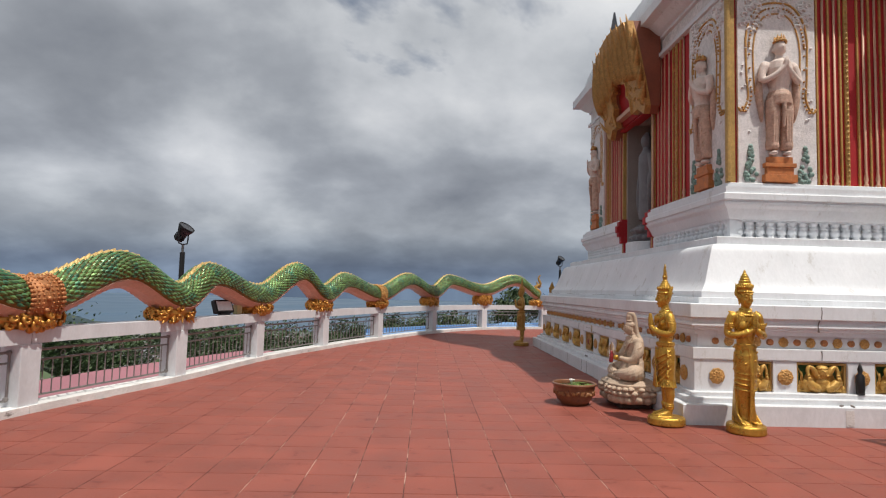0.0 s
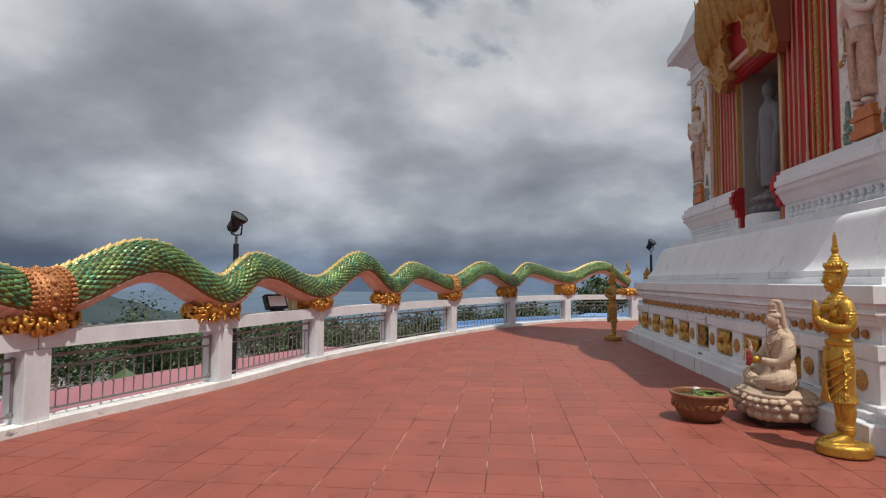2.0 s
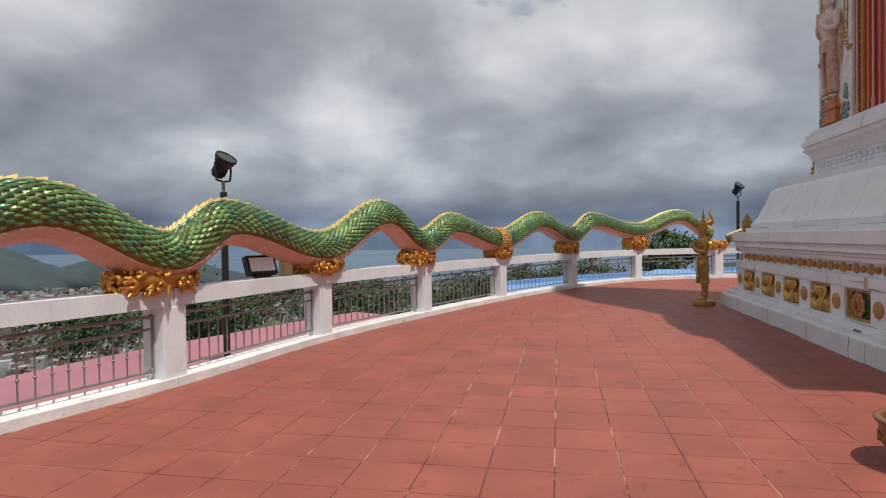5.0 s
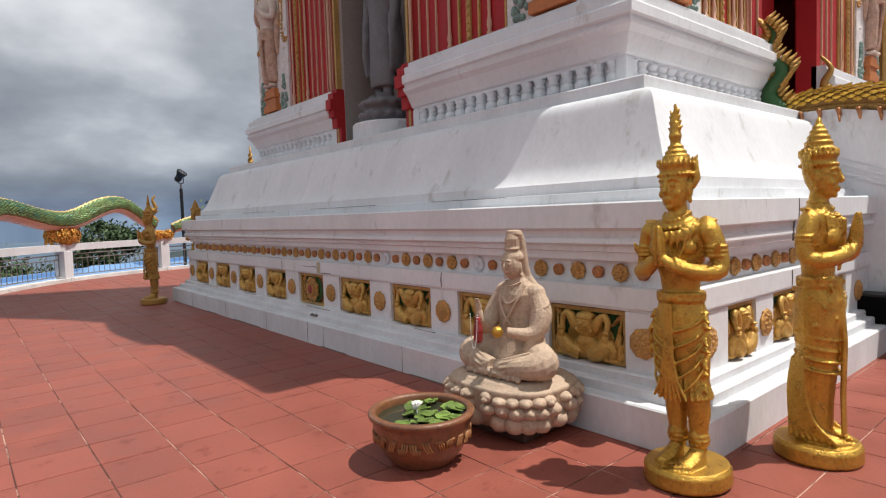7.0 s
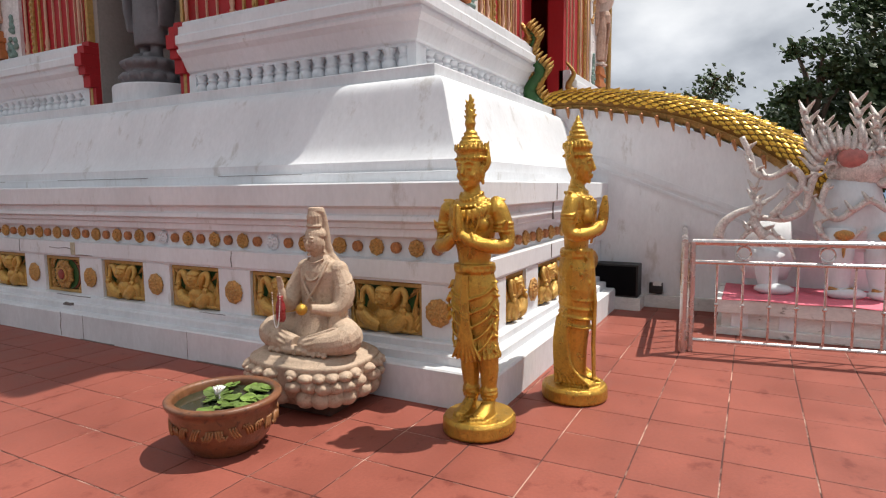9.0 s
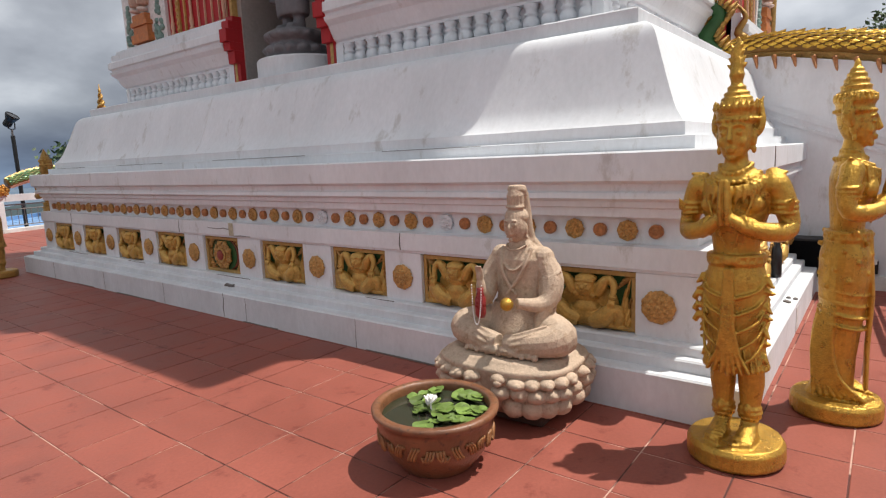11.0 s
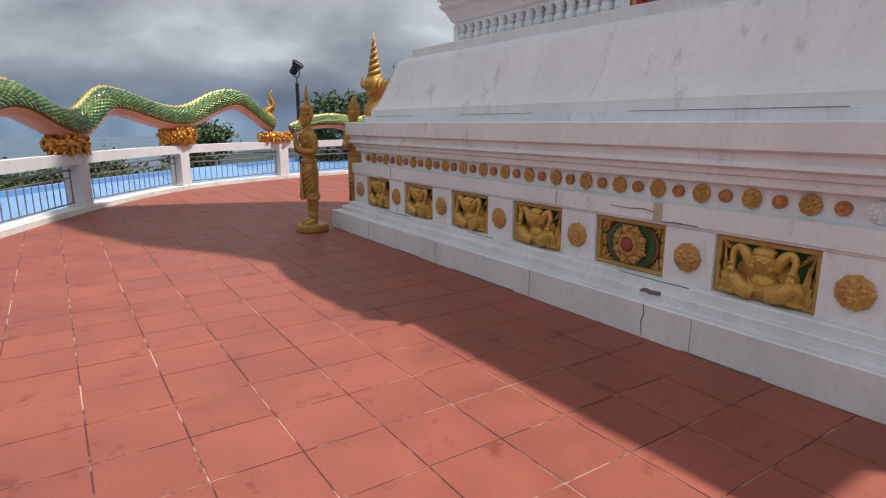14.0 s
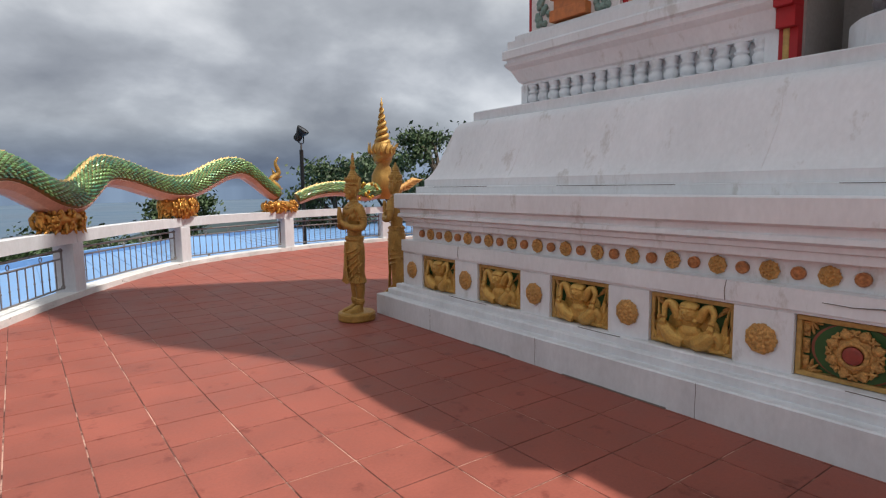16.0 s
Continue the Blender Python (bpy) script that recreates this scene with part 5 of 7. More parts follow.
        for k in range(5):
            for s in (-1, 1):
                tube(bm, smooth_path([(s * 0.134, 0.02, 0.82 - 0.05 * k), (s * 0.112, -0.078, 0.765 - 0.065 * k), (s * 0.03, -0.118, 0.735 - 0.075 * k)], 8), 0.0085, 5)
        # curled cloth ends standing out at the hips
        for s in (-1, 1):
            for k in range(7):
                z = 0.80 - 0.055 * k
                flame(bm, (s * 0.112, -0.02, z), (s * (0.172 - 0.004 * k), -0.03 + 0.01 * (k % 2), z - 0.016 + 0.03 * (k % 2)), 0.026, 0.018, 0.3 * s)
        for k in range(3):
            c = Vector((-0.148, -0.02, 0.70 - 0.05 * k))
            tube(bm, [c + Vector((-0.030 * math.cos(t) * (1 - t / 8), -0.008 * t / 5, 0.036 * math.sin(t) * (1 - t / 8))) for t in (0, 1, 2, 3, 4, 5)], [0.016, 0.017, 0.015, 0.013, 0.010, 0.006], 6)
    # belt with a buckle
    for z in (0.878, 0.905):
        ring(0.012, 0.114, z, 0.090)
    for k in range(20):
        a = 2 * math.pi * k / 20
        ball(bm, 0.118 * math.cos(a), 0.094 * math.sin(a), 0.892, 0.010, n=6, m=4)
    ball(bm, 0, -0.098, 0.892, 0.034, 0.016, 0.026, 10, 6)
    # torso, collar bones, chest
    loft(bm, [(0, 0, 0.86, 0.108, 0.082), (0, 0, 0.92, 0.096, 0.074), (0, 0, 0.99, 0.104, 0.080), (0, -0.004, 1.08, 0.136, 0.092), (0, 0, 1.16, 0.152, 0.090), (0, 0.0, 1.22, 0.138, 0.076),
              (0, 0, 1.26, 0.085, 0.060), (0, 0, 1.29, 0.050, 0.047), (0, -0.008, 1.345, 0.045, 0.045)], 22)
    for s in (-1, 1):
        if female:
            ball(bm, s * 0.066, -0.072, 1.115, 0.062, 0.046, 0.055, 12, 8)
        else:
            ball(bm, s * 0.066, -0.058, 1.125, 0.070, 0.036, 0.045, 12, 8)
            ball(bm, s * 0.028, -0.062, 1.0, 0.03, 0.016, 0.05, 8, 6)
    # collar of hanging leaves and a chest chain
    for q, zz, m in ((0.066, 1.285, 20), (0.098, 1.25, 26)):
        for k in range(m):
            a = k * 2 * math.pi / m
            ball(bm, q * math.cos(a), q * 0.84 * math.sin(a) - 0.01, zz + 0.035 * min(0, math.sin(a)), 0.0115, n=6, m=4)
    for k in range(11):
        a = math.pi * (1.08 + 0.84 * k / 10)
        x, y = 0.115 * math.cos(a), -0.012 + 0.098 * math.sin(a)
        flame(bm, (x, y, 1.215 + 0.045 * math.sin(a) + 0.03), (x * 1.1, y - 0.012, 1.165 + 0.045 * math.sin(a)), 0.022, 0.013, 0.1)
    for s in (-1, 1):
        tube(bm, smooth_path([(s * 0.10, -0.085, 1.17), (s * 0.06, -0.108, 1.06), (s * 0.015, -0.094, 0.95)], 8), 0.0065, 5)
        # arms, sleeves of jewels, joined palms
        ball(bm, s * 0.158, 0, 1.195, 0.056, 0.054, 0.056, 12, 8)
        tube(bm, smooth_path([(s * 0.165, 0, 1.2), (s * 0.196, 0.012, 1.1), (s * 0.212, 0.0, 1.02), (s * 0.165, -0.085, 1.012), (s * 0.07, -0.145, 1.04), (s * 0.02, -0.162, 1.075)], 15),
             [0.048, 0.050, 0.050, 0.047, 0.044, 0.041, 0.040, 0.040, 0.040, 0.039, 0.037, 0.034, 0.031, 0.028, 0.026, 0.024], 14)
        flame(bm, (s * 0.12, 0.0, 1.238), (s * 0.205, 0.012, 1.252), 0.026, 0.026, 0.1)
        for z in (1.085, 1.105, 1.125):
            tube(bm, [(s * 0.190 + 0.050 * math.cos(a), 0.008 + 0.050 * math.sin(a), z) for a in [j * 2 * math.pi / 14 for j in range(15)]], 0.0075, 6)
        flame(bm, (s * 0.215, -0.03, 1.10), (s * 0.238, -0.05, 1.15), 0.024, 0.014, 0.1)
        for d in (0.0, 0.018, 0.036):
            c = Vector((s * (0.105 - d), -0.122 - 0.6 * d, 1.028 + 0.5 * d))
            tube(bm, [c + Vector((s * -0.02 * math.cos(a), 0.034 * math.cos(a) * 0.5, 0.036 * math.sin(a))) for a in [j * 2 * math.pi / 12 for j in range(13)]], 0.0085, 6)
        loft(bm, [(s * 0.013, -0.158, 1.045, 0.014, 0.030), (s * 0.013, -0.165, 1.10, 0.015, 0.034), (s * 0.012, -0.172, 1.16, 0.012, 0.028), (s * 0.008, -0.178, 1.232, 0.008, 0.013)], 12)
        for k in range(3):
            tube(bm, [(s * 0.022, -0.150 - 0.012 * k, 1.10), (s * 0.020, -0.158 - 0.012 * k, 1.17), (s * 0.014, -0.168 - 0.008 * k, 1.225)], 0.0065, 5)
    # head with brows, eyes, nose and lips
    loft(bm, [(0, -0.03, 1.303, 0.022, 0.028), (0, -0.03, 1.32, 0.043, 0.050), (0, -0.022, 1.35, 0.059, 0.066), (0, -0.014, 1.39, 0.069, 0.079), (0, -0.008, 1.43, 0.073, 0.083), (0, -0.003, 1.47, 0.072, 0.080), (0, 0, 1.51, 0.05, 0.06)], 22)
    tube(bm, [(0, -0.088, 1.445), (0, -0.099, 1.415), (0, -0.108, 1.388), (0, -0.096, 1.378)], [0.009, 0.010, 0.014, 0.010], 8)
    ball(bm, 0, -0.091, 1.352, 0.024, 0.012, 0.007, 8, 5)
    ball(bm, 0, -0.088, 1.340, 0.019, 0.012, 0.007, 8, 5)
    ball(bm, 0, -0.075, 1.316, 0.020, 0.014, 0.014, 8, 5)
    for s in (-1, 1):
        ball(bm, s * 0.030, -0.082, 1.414, 0.019, 0.010, 0.0075, 8, 5)
        tube(bm, smooth_path([(s * 0.008, -0.092, 1.437), (s * 0.032, -0.089, 1.447), (s * 0.056, -0.069, 1.436)], 6), [0.005, 0.006, 0.0065, 0.0065, 0.006, 0.005, 0.004], 5)
        ball(bm, s * 0.038, -0.066, 1.378, 0.022, 0.018, 0.022, 8, 6)
        ball(bm, s * 0.072, 0.0, 1.395, 0.013, 0.022, 0.042, 6, 5)
        ball(bm, s * 0.072, -0.004, 1.345, 0.012, 0.012, 0.018, 6, 5)
        for k in range(3):
            flame(bm, (s * 0.076, 0.012 + 0.012 * k, 1.40 + 0.012 * k), (s * (0.106 - 0.006 * k), 0.03 + 0.01 * k, 1.555 - 0.03 * k), 0.024, 0.016, -0.1 * s)
    lathe(bm, [(0.074, 1.45), (0.084, 1.458), (0.086, 1.472), (0.080, 1.48), (0.083, 1.495), (0.090, 1.512), (0.088, 1.522), (0.072, 1.53), (0.066, 1.545), (0.055, 1.55)], 24)
    for k in range(22):
        a = 2 * math.pi * k / 22
        ball(bm, 0.088 * math.cos(a), 0.088 * math.sin(a), 1.466, 0.009, n=6, m=4)
        flame(bm, (0.085 * math.cos(a), 0.085 * math.sin(a), 1.508), (0.090 * math.cos(a), 0.090 * math.sin(a), 1.546), 0.011, 0.008, 0.05)
    if female:
        lathe(bm, [(0.076, 1.53), (0.080, 1.55), (0.064, 1.556), (0.068, 1.58), (0.052, 1.586), (0.056, 1.608), (0.042, 1.614), (0.044, 1.634), (0.030, 1.64), (0.030, 1.656), (0.018, 1.664), (0.014, 1.685), (0.005, 1.70)], 20)
    else:
        lathe(bm, [(0.062, 1.545), (0.066, 1.556), (0.050, 1.564), (0.054, 1.578), (0.036, 1.586), (0.040, 1.602), (0.024, 1.61), (0.026, 1.63), (0.032, 1.65), (0.026, 1.672), (0.018, 1.68)], 18)
        tube(bm, smooth_path([(0, 0, 1.66), (0.008, 0, 1.70), (-0.004, 0, 1.74), (0.008, 0, 1.77), (0.004, 0, 1.80)], 14), [0.026 - 0.0014 * k for k in range(15)], 8)
        for k in range(4):
            for s in (-1, 1):
                flame(bm, (s * 0.012, 0, 1.655 + 0.026 * k), (s * (0.036 - 0.005 * k), 0.004, 1.70 + 0.026 * k), 0.014, 0.011, 0.2 * s)
    return bm


male = organic(tagged(obj("deity_statue", standing_deity(False), GOLD, True), "gold painted standing praying deity statue with a pointed crown", "statue", "gold guardian statues"), 0.005, 1)
male.matrix_basis = pose(2.915, 6.695, 0.003, 0, -1.7, -95) @ Matrix.Diagonal((0.96, 0.98, 1.025, 1))
lady = organic(tagged(obj("deity_statue", standing_deity(True), GOLD, True), "gold painted praying female statue with tiered crown and flowing train", "statue", "gold guardian statues"), 0.005, 1)
lady.matrix_basis = pose(3.66, 6.36, 0.002, 0, 0, 4) @ Matrix.Diagonal((0.95, 0.98, 1.05, 1))
third = copy_thing(male, pose(2.76, 16.03, 0.002, 0, 0, -92) @ Matrix.Scale(1.0, 4))
fourth = copy_thing(lady, pose(3.75, 16.75, 0.002, 0, 0, -150))
# far pair: shade is put into their colour with the darker gold
for o in (third, fourth):
    o.data = o.data.copy()
    o.data.materials[0] = GOLD_DULL_SHADED


def seated_figure():
    """A robed seated figure facing -y, resting on z = 0."""
    bm = bmesh.new()
    loft(bm, [(0, 0.02, 0.0, 0.20, 0.15), (0, 0.02, 0.05, 0.23, 0.17), (0, 0.02, 0.11, 0.22, 0.155), (0, 0.03, 0.17, 0.19, 0.14), (0, 0.045, 0.24, 0.165, 0.125)], 22)
    for s in (-1, 1):
        # thigh, knee and shin under the robe
        tube(bm, smooth_path([(s * 0.09, 0.05, 0.11), (s * 0.20, -0.02, 0.112), (s * 0.285, -0.095, 0.10), (s * 0.21, -0.165, 0.08), (s * 0.02, -0.20, 0.062)], 16),
             [0.095, 0.098, 0.10, 0.10, 0.10, 0.098, 0.096, 0.096, 0.095, 0.09, 0.084, 0.078, 0.072, 0.066, 0.06, 0.055, 0.05], 14)
        # folds of the robe running from the knee to the ankle
        for k, (dz, dy) in enumerate(((0.075, -0.03), (0.05, -0.06), (0.015, -0.082), (-0.02, -0.075))):
            tube(bm, smooth_path([(s * (0.24 - 0.02 * k), -0.13 + 0.5 * dy, 0.10 + dz), (s * 0.14, -0.175 + 0.7 * dy, 0.078 + 0.8 * dz), (s * (0.03 + 0.02 * k), -0.20 + 0.6 * dy, 0.062 + 0.55 * dz)], 10), [0.005, 0.008, 0.010, 0.011, 0.011, 0.011, 0.011, 0.010, 0.009, 0.007, 0.004], 6)
        ball(bm, s * 0.05, -0.225, 0.035, 0.075, 0.04, 0.028, 10, 6)
    # frilled hem in front of the crossed ankles
    for k in range(13):
        x = (k - 6) * 0.034
        ball(bm, x, -0.235 + 0.3 * x * x, 0.018 + 0.006 * (k % 2), 0.020, 0.022, 0.018, 7, 5)
    loft(bm, [(0, 0.05, 0.18, 0.165, 0.12), (0, 0.05, 0.30, 0.142, 0.108), (0, 0.045, 0.40, 0.145, 0.105), (0, 0.045, 0.49, 0.150, 0.10), (0, 0.05, 0.545, 0.10, 0.078), (0, 0.035, 0.59, 0.052, 0.052), (0, 0.01, 0.63, 0.046, 0.048)], 20)
    # sleeves and palms
    tube(bm, smooth_path([(0.13, 0.052, 0.485), (0.185, 0.03, 0.37), (0.18, -0.05, 0.265), (0.08, -0.175, 0.285)], 12), [0.058, 0.062, 0.066, 0.068, 0.07, 0.068, 0.063, 0.056, 0.05, 0.042, 0.036, 0.031, 0.028], 12)
    tube(bm, smooth_path([(-0.13, 0.052, 0.485), (-0.18, 0.01, 0.37), (-0.16, -0.09, 0.28), (-0.125, -0.185, 0.33), (-0.12, -0.2, 0.40)], 14),
         [0.058, 0.062, 0.064, 0.064, 0.063, 0.06, 0.055, 0.05, 0.045, 0.04, 0.034, 0.03, 0.026, 0.024, 0.02], 12)
    ball(bm, -0.12, -0.205, 0.42, 0.022, 0.02, 0.034, 8, 6)
    for k in range(3):
        tube(bm, [(-0.133 + 0.013 * k, -0.208, 0.435), (-0.136 + 0.014 * k, -0.214, 0.463), (-0.132 + 0.013 * k, -0.222, 0.478)], [0.009, 0.008, 0.006], 6)
    # hanging sleeve cloth below the forearm
    loft(bm, [(0.15, -0.03, 0.08, 0.045, 0.085), (0.165, -0.04, 0.16, 0.040, 0.075), (0.175, -0.04, 0.24, 0.042, 0.06), (0.175, -0.04, 0.29, 0.03, 0.04)], 14)
    for k in range(4):
        tube(bm, smooth_path([(0.205 - 0.012 * k, 0.03 - 0.035 * k, 0.32 - 0.01 * k), (0.215 - 0.012 * k, 0.005 - 0.03 * k, 0.22), (0.195 - 0.012 * k, -0.01 - 0.03 * k, 0.12)], 8), [0.004, 0.007, 0.009, 0.009, 0.009, 0.009, 0.008, 0.006, 0.004], 6)
    for k in range(4):
        a = 0.25 + 0.1 * k
        tube(bm, smooth_path([(0.19, 0.09 - 0.01 * k, 0.47 - 0.05 * k), (0.235, 0.03, 0.43 - 0.05 * k), (0.19, -0.035 - 0.01 * k, 0.40 - 0.05 * k)], 8), [0.003, 0.006, 0.008, 0.009, 0.009, 0.009, 0.008, 0.006, 0.003], 6)
    for s in (-1, 1):
        ball(bm, s * 0.125, 0.055, 0.492, 0.066, 0.066, 0.064, 12, 8)
    # crossed collar, necklace
    for s in (-1, 1):
        tube(bm, smooth_path([(s * 0.085, 0.0, 0.555), (s * 0.075, -0.055, 0.47), (s * 0.03, -0.075, 0.38), (-s * 0.03, -0.08, 0.30)], 12), 0.010, 6)
    for k in range(19):
        a = math.pi * (1.05 + 0.9 * k / 18)
        ball(bm, 0.072 * math.cos(a), -0.015 + 0.055 * math.sin(a), 0.535 + 0.10 * math.sin(a), 0.0075, n=6, m=4)
    for k in range(13):
        a = math.pi * (1.05 + 0.9 * k / 12)
        ball(bm, 0.058 * math.cos(a), 0.0 + 0.062 * math.sin(a), 0.575 + 0.03 * math.sin(a), 0.0075, n=6, m=4)
    # head, veil and hair knot
    ball(bm, 0, -0.022, 0.675, 0.060, 0.066, 0.085, 14, 10)
    ball(bm, 0, -0.02, 0.625, 0.040, 0.048, 0.04, 10, 7)
    ball(bm, 0, -0.090, 0.662, 0.011, 0.014, 0.026, 6, 4)
    ball(bm, 0, -0.078, 0.602, 0.016, 0.012, 0.010, 6, 4)
    for s in (-1, 1):
        ball(bm, s * 0.025, -0.079, 0.685, 0.016, 0.009, 0.007, 6, 4)
        ball(bm, s * 0.025, -0.080, 0.705, 0.020, 0.008, 0.005, 6, 4)
        ball(bm, s * 0.056, 0.002, 0.655, 0.009, 0.014, 0.034, 6, 5)
        ball(bm, s * 0.058, 0.002, 0.61, 0.011, n=6, m=5)
    ball(bm, 0, -0.084, 0.633, 0.017, 0.010, 0.007, 6, 4)
    ball(bm, 0, -0.002, 0.722, 0.066, 0.070, 0.048, 14, 8)
    for k in range(9):
        a = math.pi * (1.08 + 0.84 * k / 8)
        tube(bm, [(0.055 * math.cos(a), -0.012 + 0.062 * math.sin(a), 0.722), (0.048 * math.cos(a), -0.006 + 0.056 * math.sin(a), 0.748), (0.03 * math.cos(a), 0.0 + 0.035 * math.sin(a), 0.768)], [0.005, 0.007, 0.005], 5)
    loft(bm, [(0, 0.10, 0.34, 0.15, 0.06), (0, 0.10, 0.44, 0.16, 0.065), (0, 0.10, 0.51, 0.14, 0.06), (0, 0.095, 0.555, 0.10, 0.055), (0, 0.08, 0.60, 0.07, 0.045), (0, 0.066, 0.66, 0.060, 0.042), (0, 0.06, 0.72, 0.058, 0.042),
              (0, 0.05, 0.78, 0.054, 0.042), (0, 0.038, 0.83, 0.052, 0.046), (0, 0.012, 0.868, 0.053, 0.056), (0, 0.008, 0.889, 0.045, 0.048), (0, 0.008, 0.893, 0.02, 0.02)], 18)
    lathe(bm, [(0.042, 0.755), (0.046, 0.775), (0.044, 0.80), (0.047, 0.84), (0.04, 0.862), (0.012, 0.87)], 14, 0, -0.008)
    for k in range(7):
        a = math.pi * (1.1 + 0.8 * k / 6)
        tube(bm, [(0.045 * math.cos(a), -0.008 + 0.045 * math.sin(a), 0.77), (0.047 * math.cos(a), -0.008 + 0.047 * math.sin(a), 0.84)], 0.004, 5)
    tube(bm, [(0.050 * math.cos(a), -0.008 + 0.050 * math.sin(a), 0.775) for a in [math.pi * (1 + j / 12) for j in range(13)]], 0.006, 6)
    return bm


KW = pose(2.87, 7.83, 0, 0, 0, -88)
kw = organic(tagged(obj("seated_statue", seated_figure(), SAND, True), "cream stone seated robed statue with hair knot and beads", "statue"), 0.0048, 1)
kw.matrix_basis = KW @ Matrix.Translation((0.03, 0.012, 0.352)) @ Matrix.Scale(0.995, 4)
lotus = thing("lotus_base", "cream stone base carved with bulging lotus petals on a dark block", "statue base", KW @ Matrix.Diagonal((1.12, 1.1, 1, 1)))
bm = bmesh.new()
sup = lambda a, rx, ry, z: (rx * abs(math.cos(a)) ** 0.7 * (1 if math.cos(a) >= 0 else -1), ry * abs(math.sin(a)) ** 0.7 * (1 if math.sin(a) >= 0 else -1), z)
skin(bm, [[sup(2 * math.pi * k / 36, rx, ry, z) for k in range(36)] for rx, ry, z in ((0.25, 0.20, 0.05), (0.305, 0.25, 0.07), (0.335, 0.28, 0.13), (0.345, 0.29, 0.22), (0.345, 0.29, 0.285), (0.352, 0.297, 0.30), (0.345, 0.29, 0.318),
                                                                             (0.318, 0.265, 0.322), (0.312, 0.26, 0.340), (0.28, 0.235, 0.352), (0.02, 0.02, 0.354))])
part("drum", bm, SAND, lotus, smooth=True)
bm = bmesh.new()
rnd = random.Random(12)
for row, (z, o, r, rx, ry) in enumerate(((0.125, 0.0, 0.060, 0.312, 0.258), (0.20, 0.5, 0.052, 0.335, 0.28), (0.262, 0.0, 0.046, 0.34, 0.285))):
    m = (20, 24, 26)[row]
    for k in range(m):
        a = 2 * math.pi * (k + o + rnd.uniform(-0.12, 0.12)) / m
        x, y, _ = sup(a, rx, ry, 0)
        q = rnd.uniform(0.88, 1.12)
        ball(bm, x, y, z + rnd.uniform(-0.007, 0.007), r * q, r * q, (0.058, 0.040, 0.032)[row] * rnd.uniform(0.9, 1.1), 10, 7)
        x, y, _ = sup(a, rx + 0.028, ry + 0.028, 0)
        ball(bm, x, y, z + 0.010 - 0.008 * row, 0.024 * q, 0.024 * q, 0.020, 8, 6)
tagged(part("petals", bm, SAND, lotus, "rows of rounded carved petals", True), kind="stuff")
part("block", boxed(-0.24, 0.24, -0.19, 0.19, 0.002, 0.075, bevel=0.01), WOOD_DARK, lotus, "dark wooden block")
orb = tagged(obj("gold_ball", ball(bmesh.new(), 0, 0, 0, 0.036, n=14, m=10), GOLD, True), "small shiny gold ball in the statue's arm", "ball")
orb.matrix_basis = kw.matrix_basis @ Matrix.Translation((0.045, -0.215, 0.285))
bm = bmesh.new()
lathe(bm, [(0.022, 0.0), (0.03, 0.02), (0.03, 0.10), (0.016, 0.14), (0.02, 0.16)], 12)
vase = tagged(obj("red_vase", bm, mat("red_glazed_vase", (0.28, 0.03, 0.03), 0.3, stain=0.3, stain_scale=30), True), "slim red and white vase strung with white beads", "vase")
vase.matrix_basis = kw.matrix_basis @ Matrix.Translation((-0.11, -0.225, 0.20))
bm = bmesh.new()
for k in range(56):
    f = (k - 27.5) / 27.5
    ball(bm, 0.030 * f * (1.3 - 0.3 * f * f), -0.006 * (1 - f * f), -0.10 + 0.21 * abs(f) ** 2.2, 0.0042, n=5, m=4)
beads = tagged(obj("bead_string", bm, PETAL, True), "string of small white beads hanging on the vase", "beads")
beads.matrix_basis = vase.matrix_basis @ Matrix.Translation((0.0, -0.035, 0.07))

# glazed bowl with lilies
bowl = thing("water_lily_bowl", "brown glazed pottery bowl with relief, filled with water and lilies", "bowl", pose(2.13, 7.82, 0.002))
bm = bmesh.new()
prof = [(0.17, 0.0), (0.18, 0.012), (0.225, 0.07), (0.262, 0.15), (0.272, 0.22), (0.272, 0.245), (0.292, 0.255), (0.296, 0.275), (0.285, 0.285), (0.258, 0.284), (0.252, 0.27), (0.25, 0.24), (0.245, 0.2)]
skin(bm, [[(r * math.cos(2 * math.pi * k / 40), r * math.sin(2 * math.pi * k / 40), h) for k in range(40)] for r, h in prof], cap=True)
part("bowl", bm, CERAMIC, bowl, smooth=True)
bm = bmesh.new()
for k in range(26):
    a = 2 * math.pi * k / 26
    for d in range(3):
        b = a + 0.05 * d
        r = 0.258 + 0.006
        tube(bm, [((r + 0.004) * math.cos(b + 0.05 * math.cos(t)), (r + 0.004) * math.sin(b + 0.05 * math.cos(t)), 0.16 + 0.03 * math.sin(t + k)) for t in (0, 1.2, 2.4, 3.6)], 0.007, 5)
part("relief_band", bm, CERAMIC_ORN, bowl, "scrolling ochre relief band", True)
part("water", lathe(bmesh.new(), [(0.249, 0.235), (0.249, 0.238)], 40), WATER, bowl, "dark still water")
rnd = random.Random(8)
lily_mesh = None
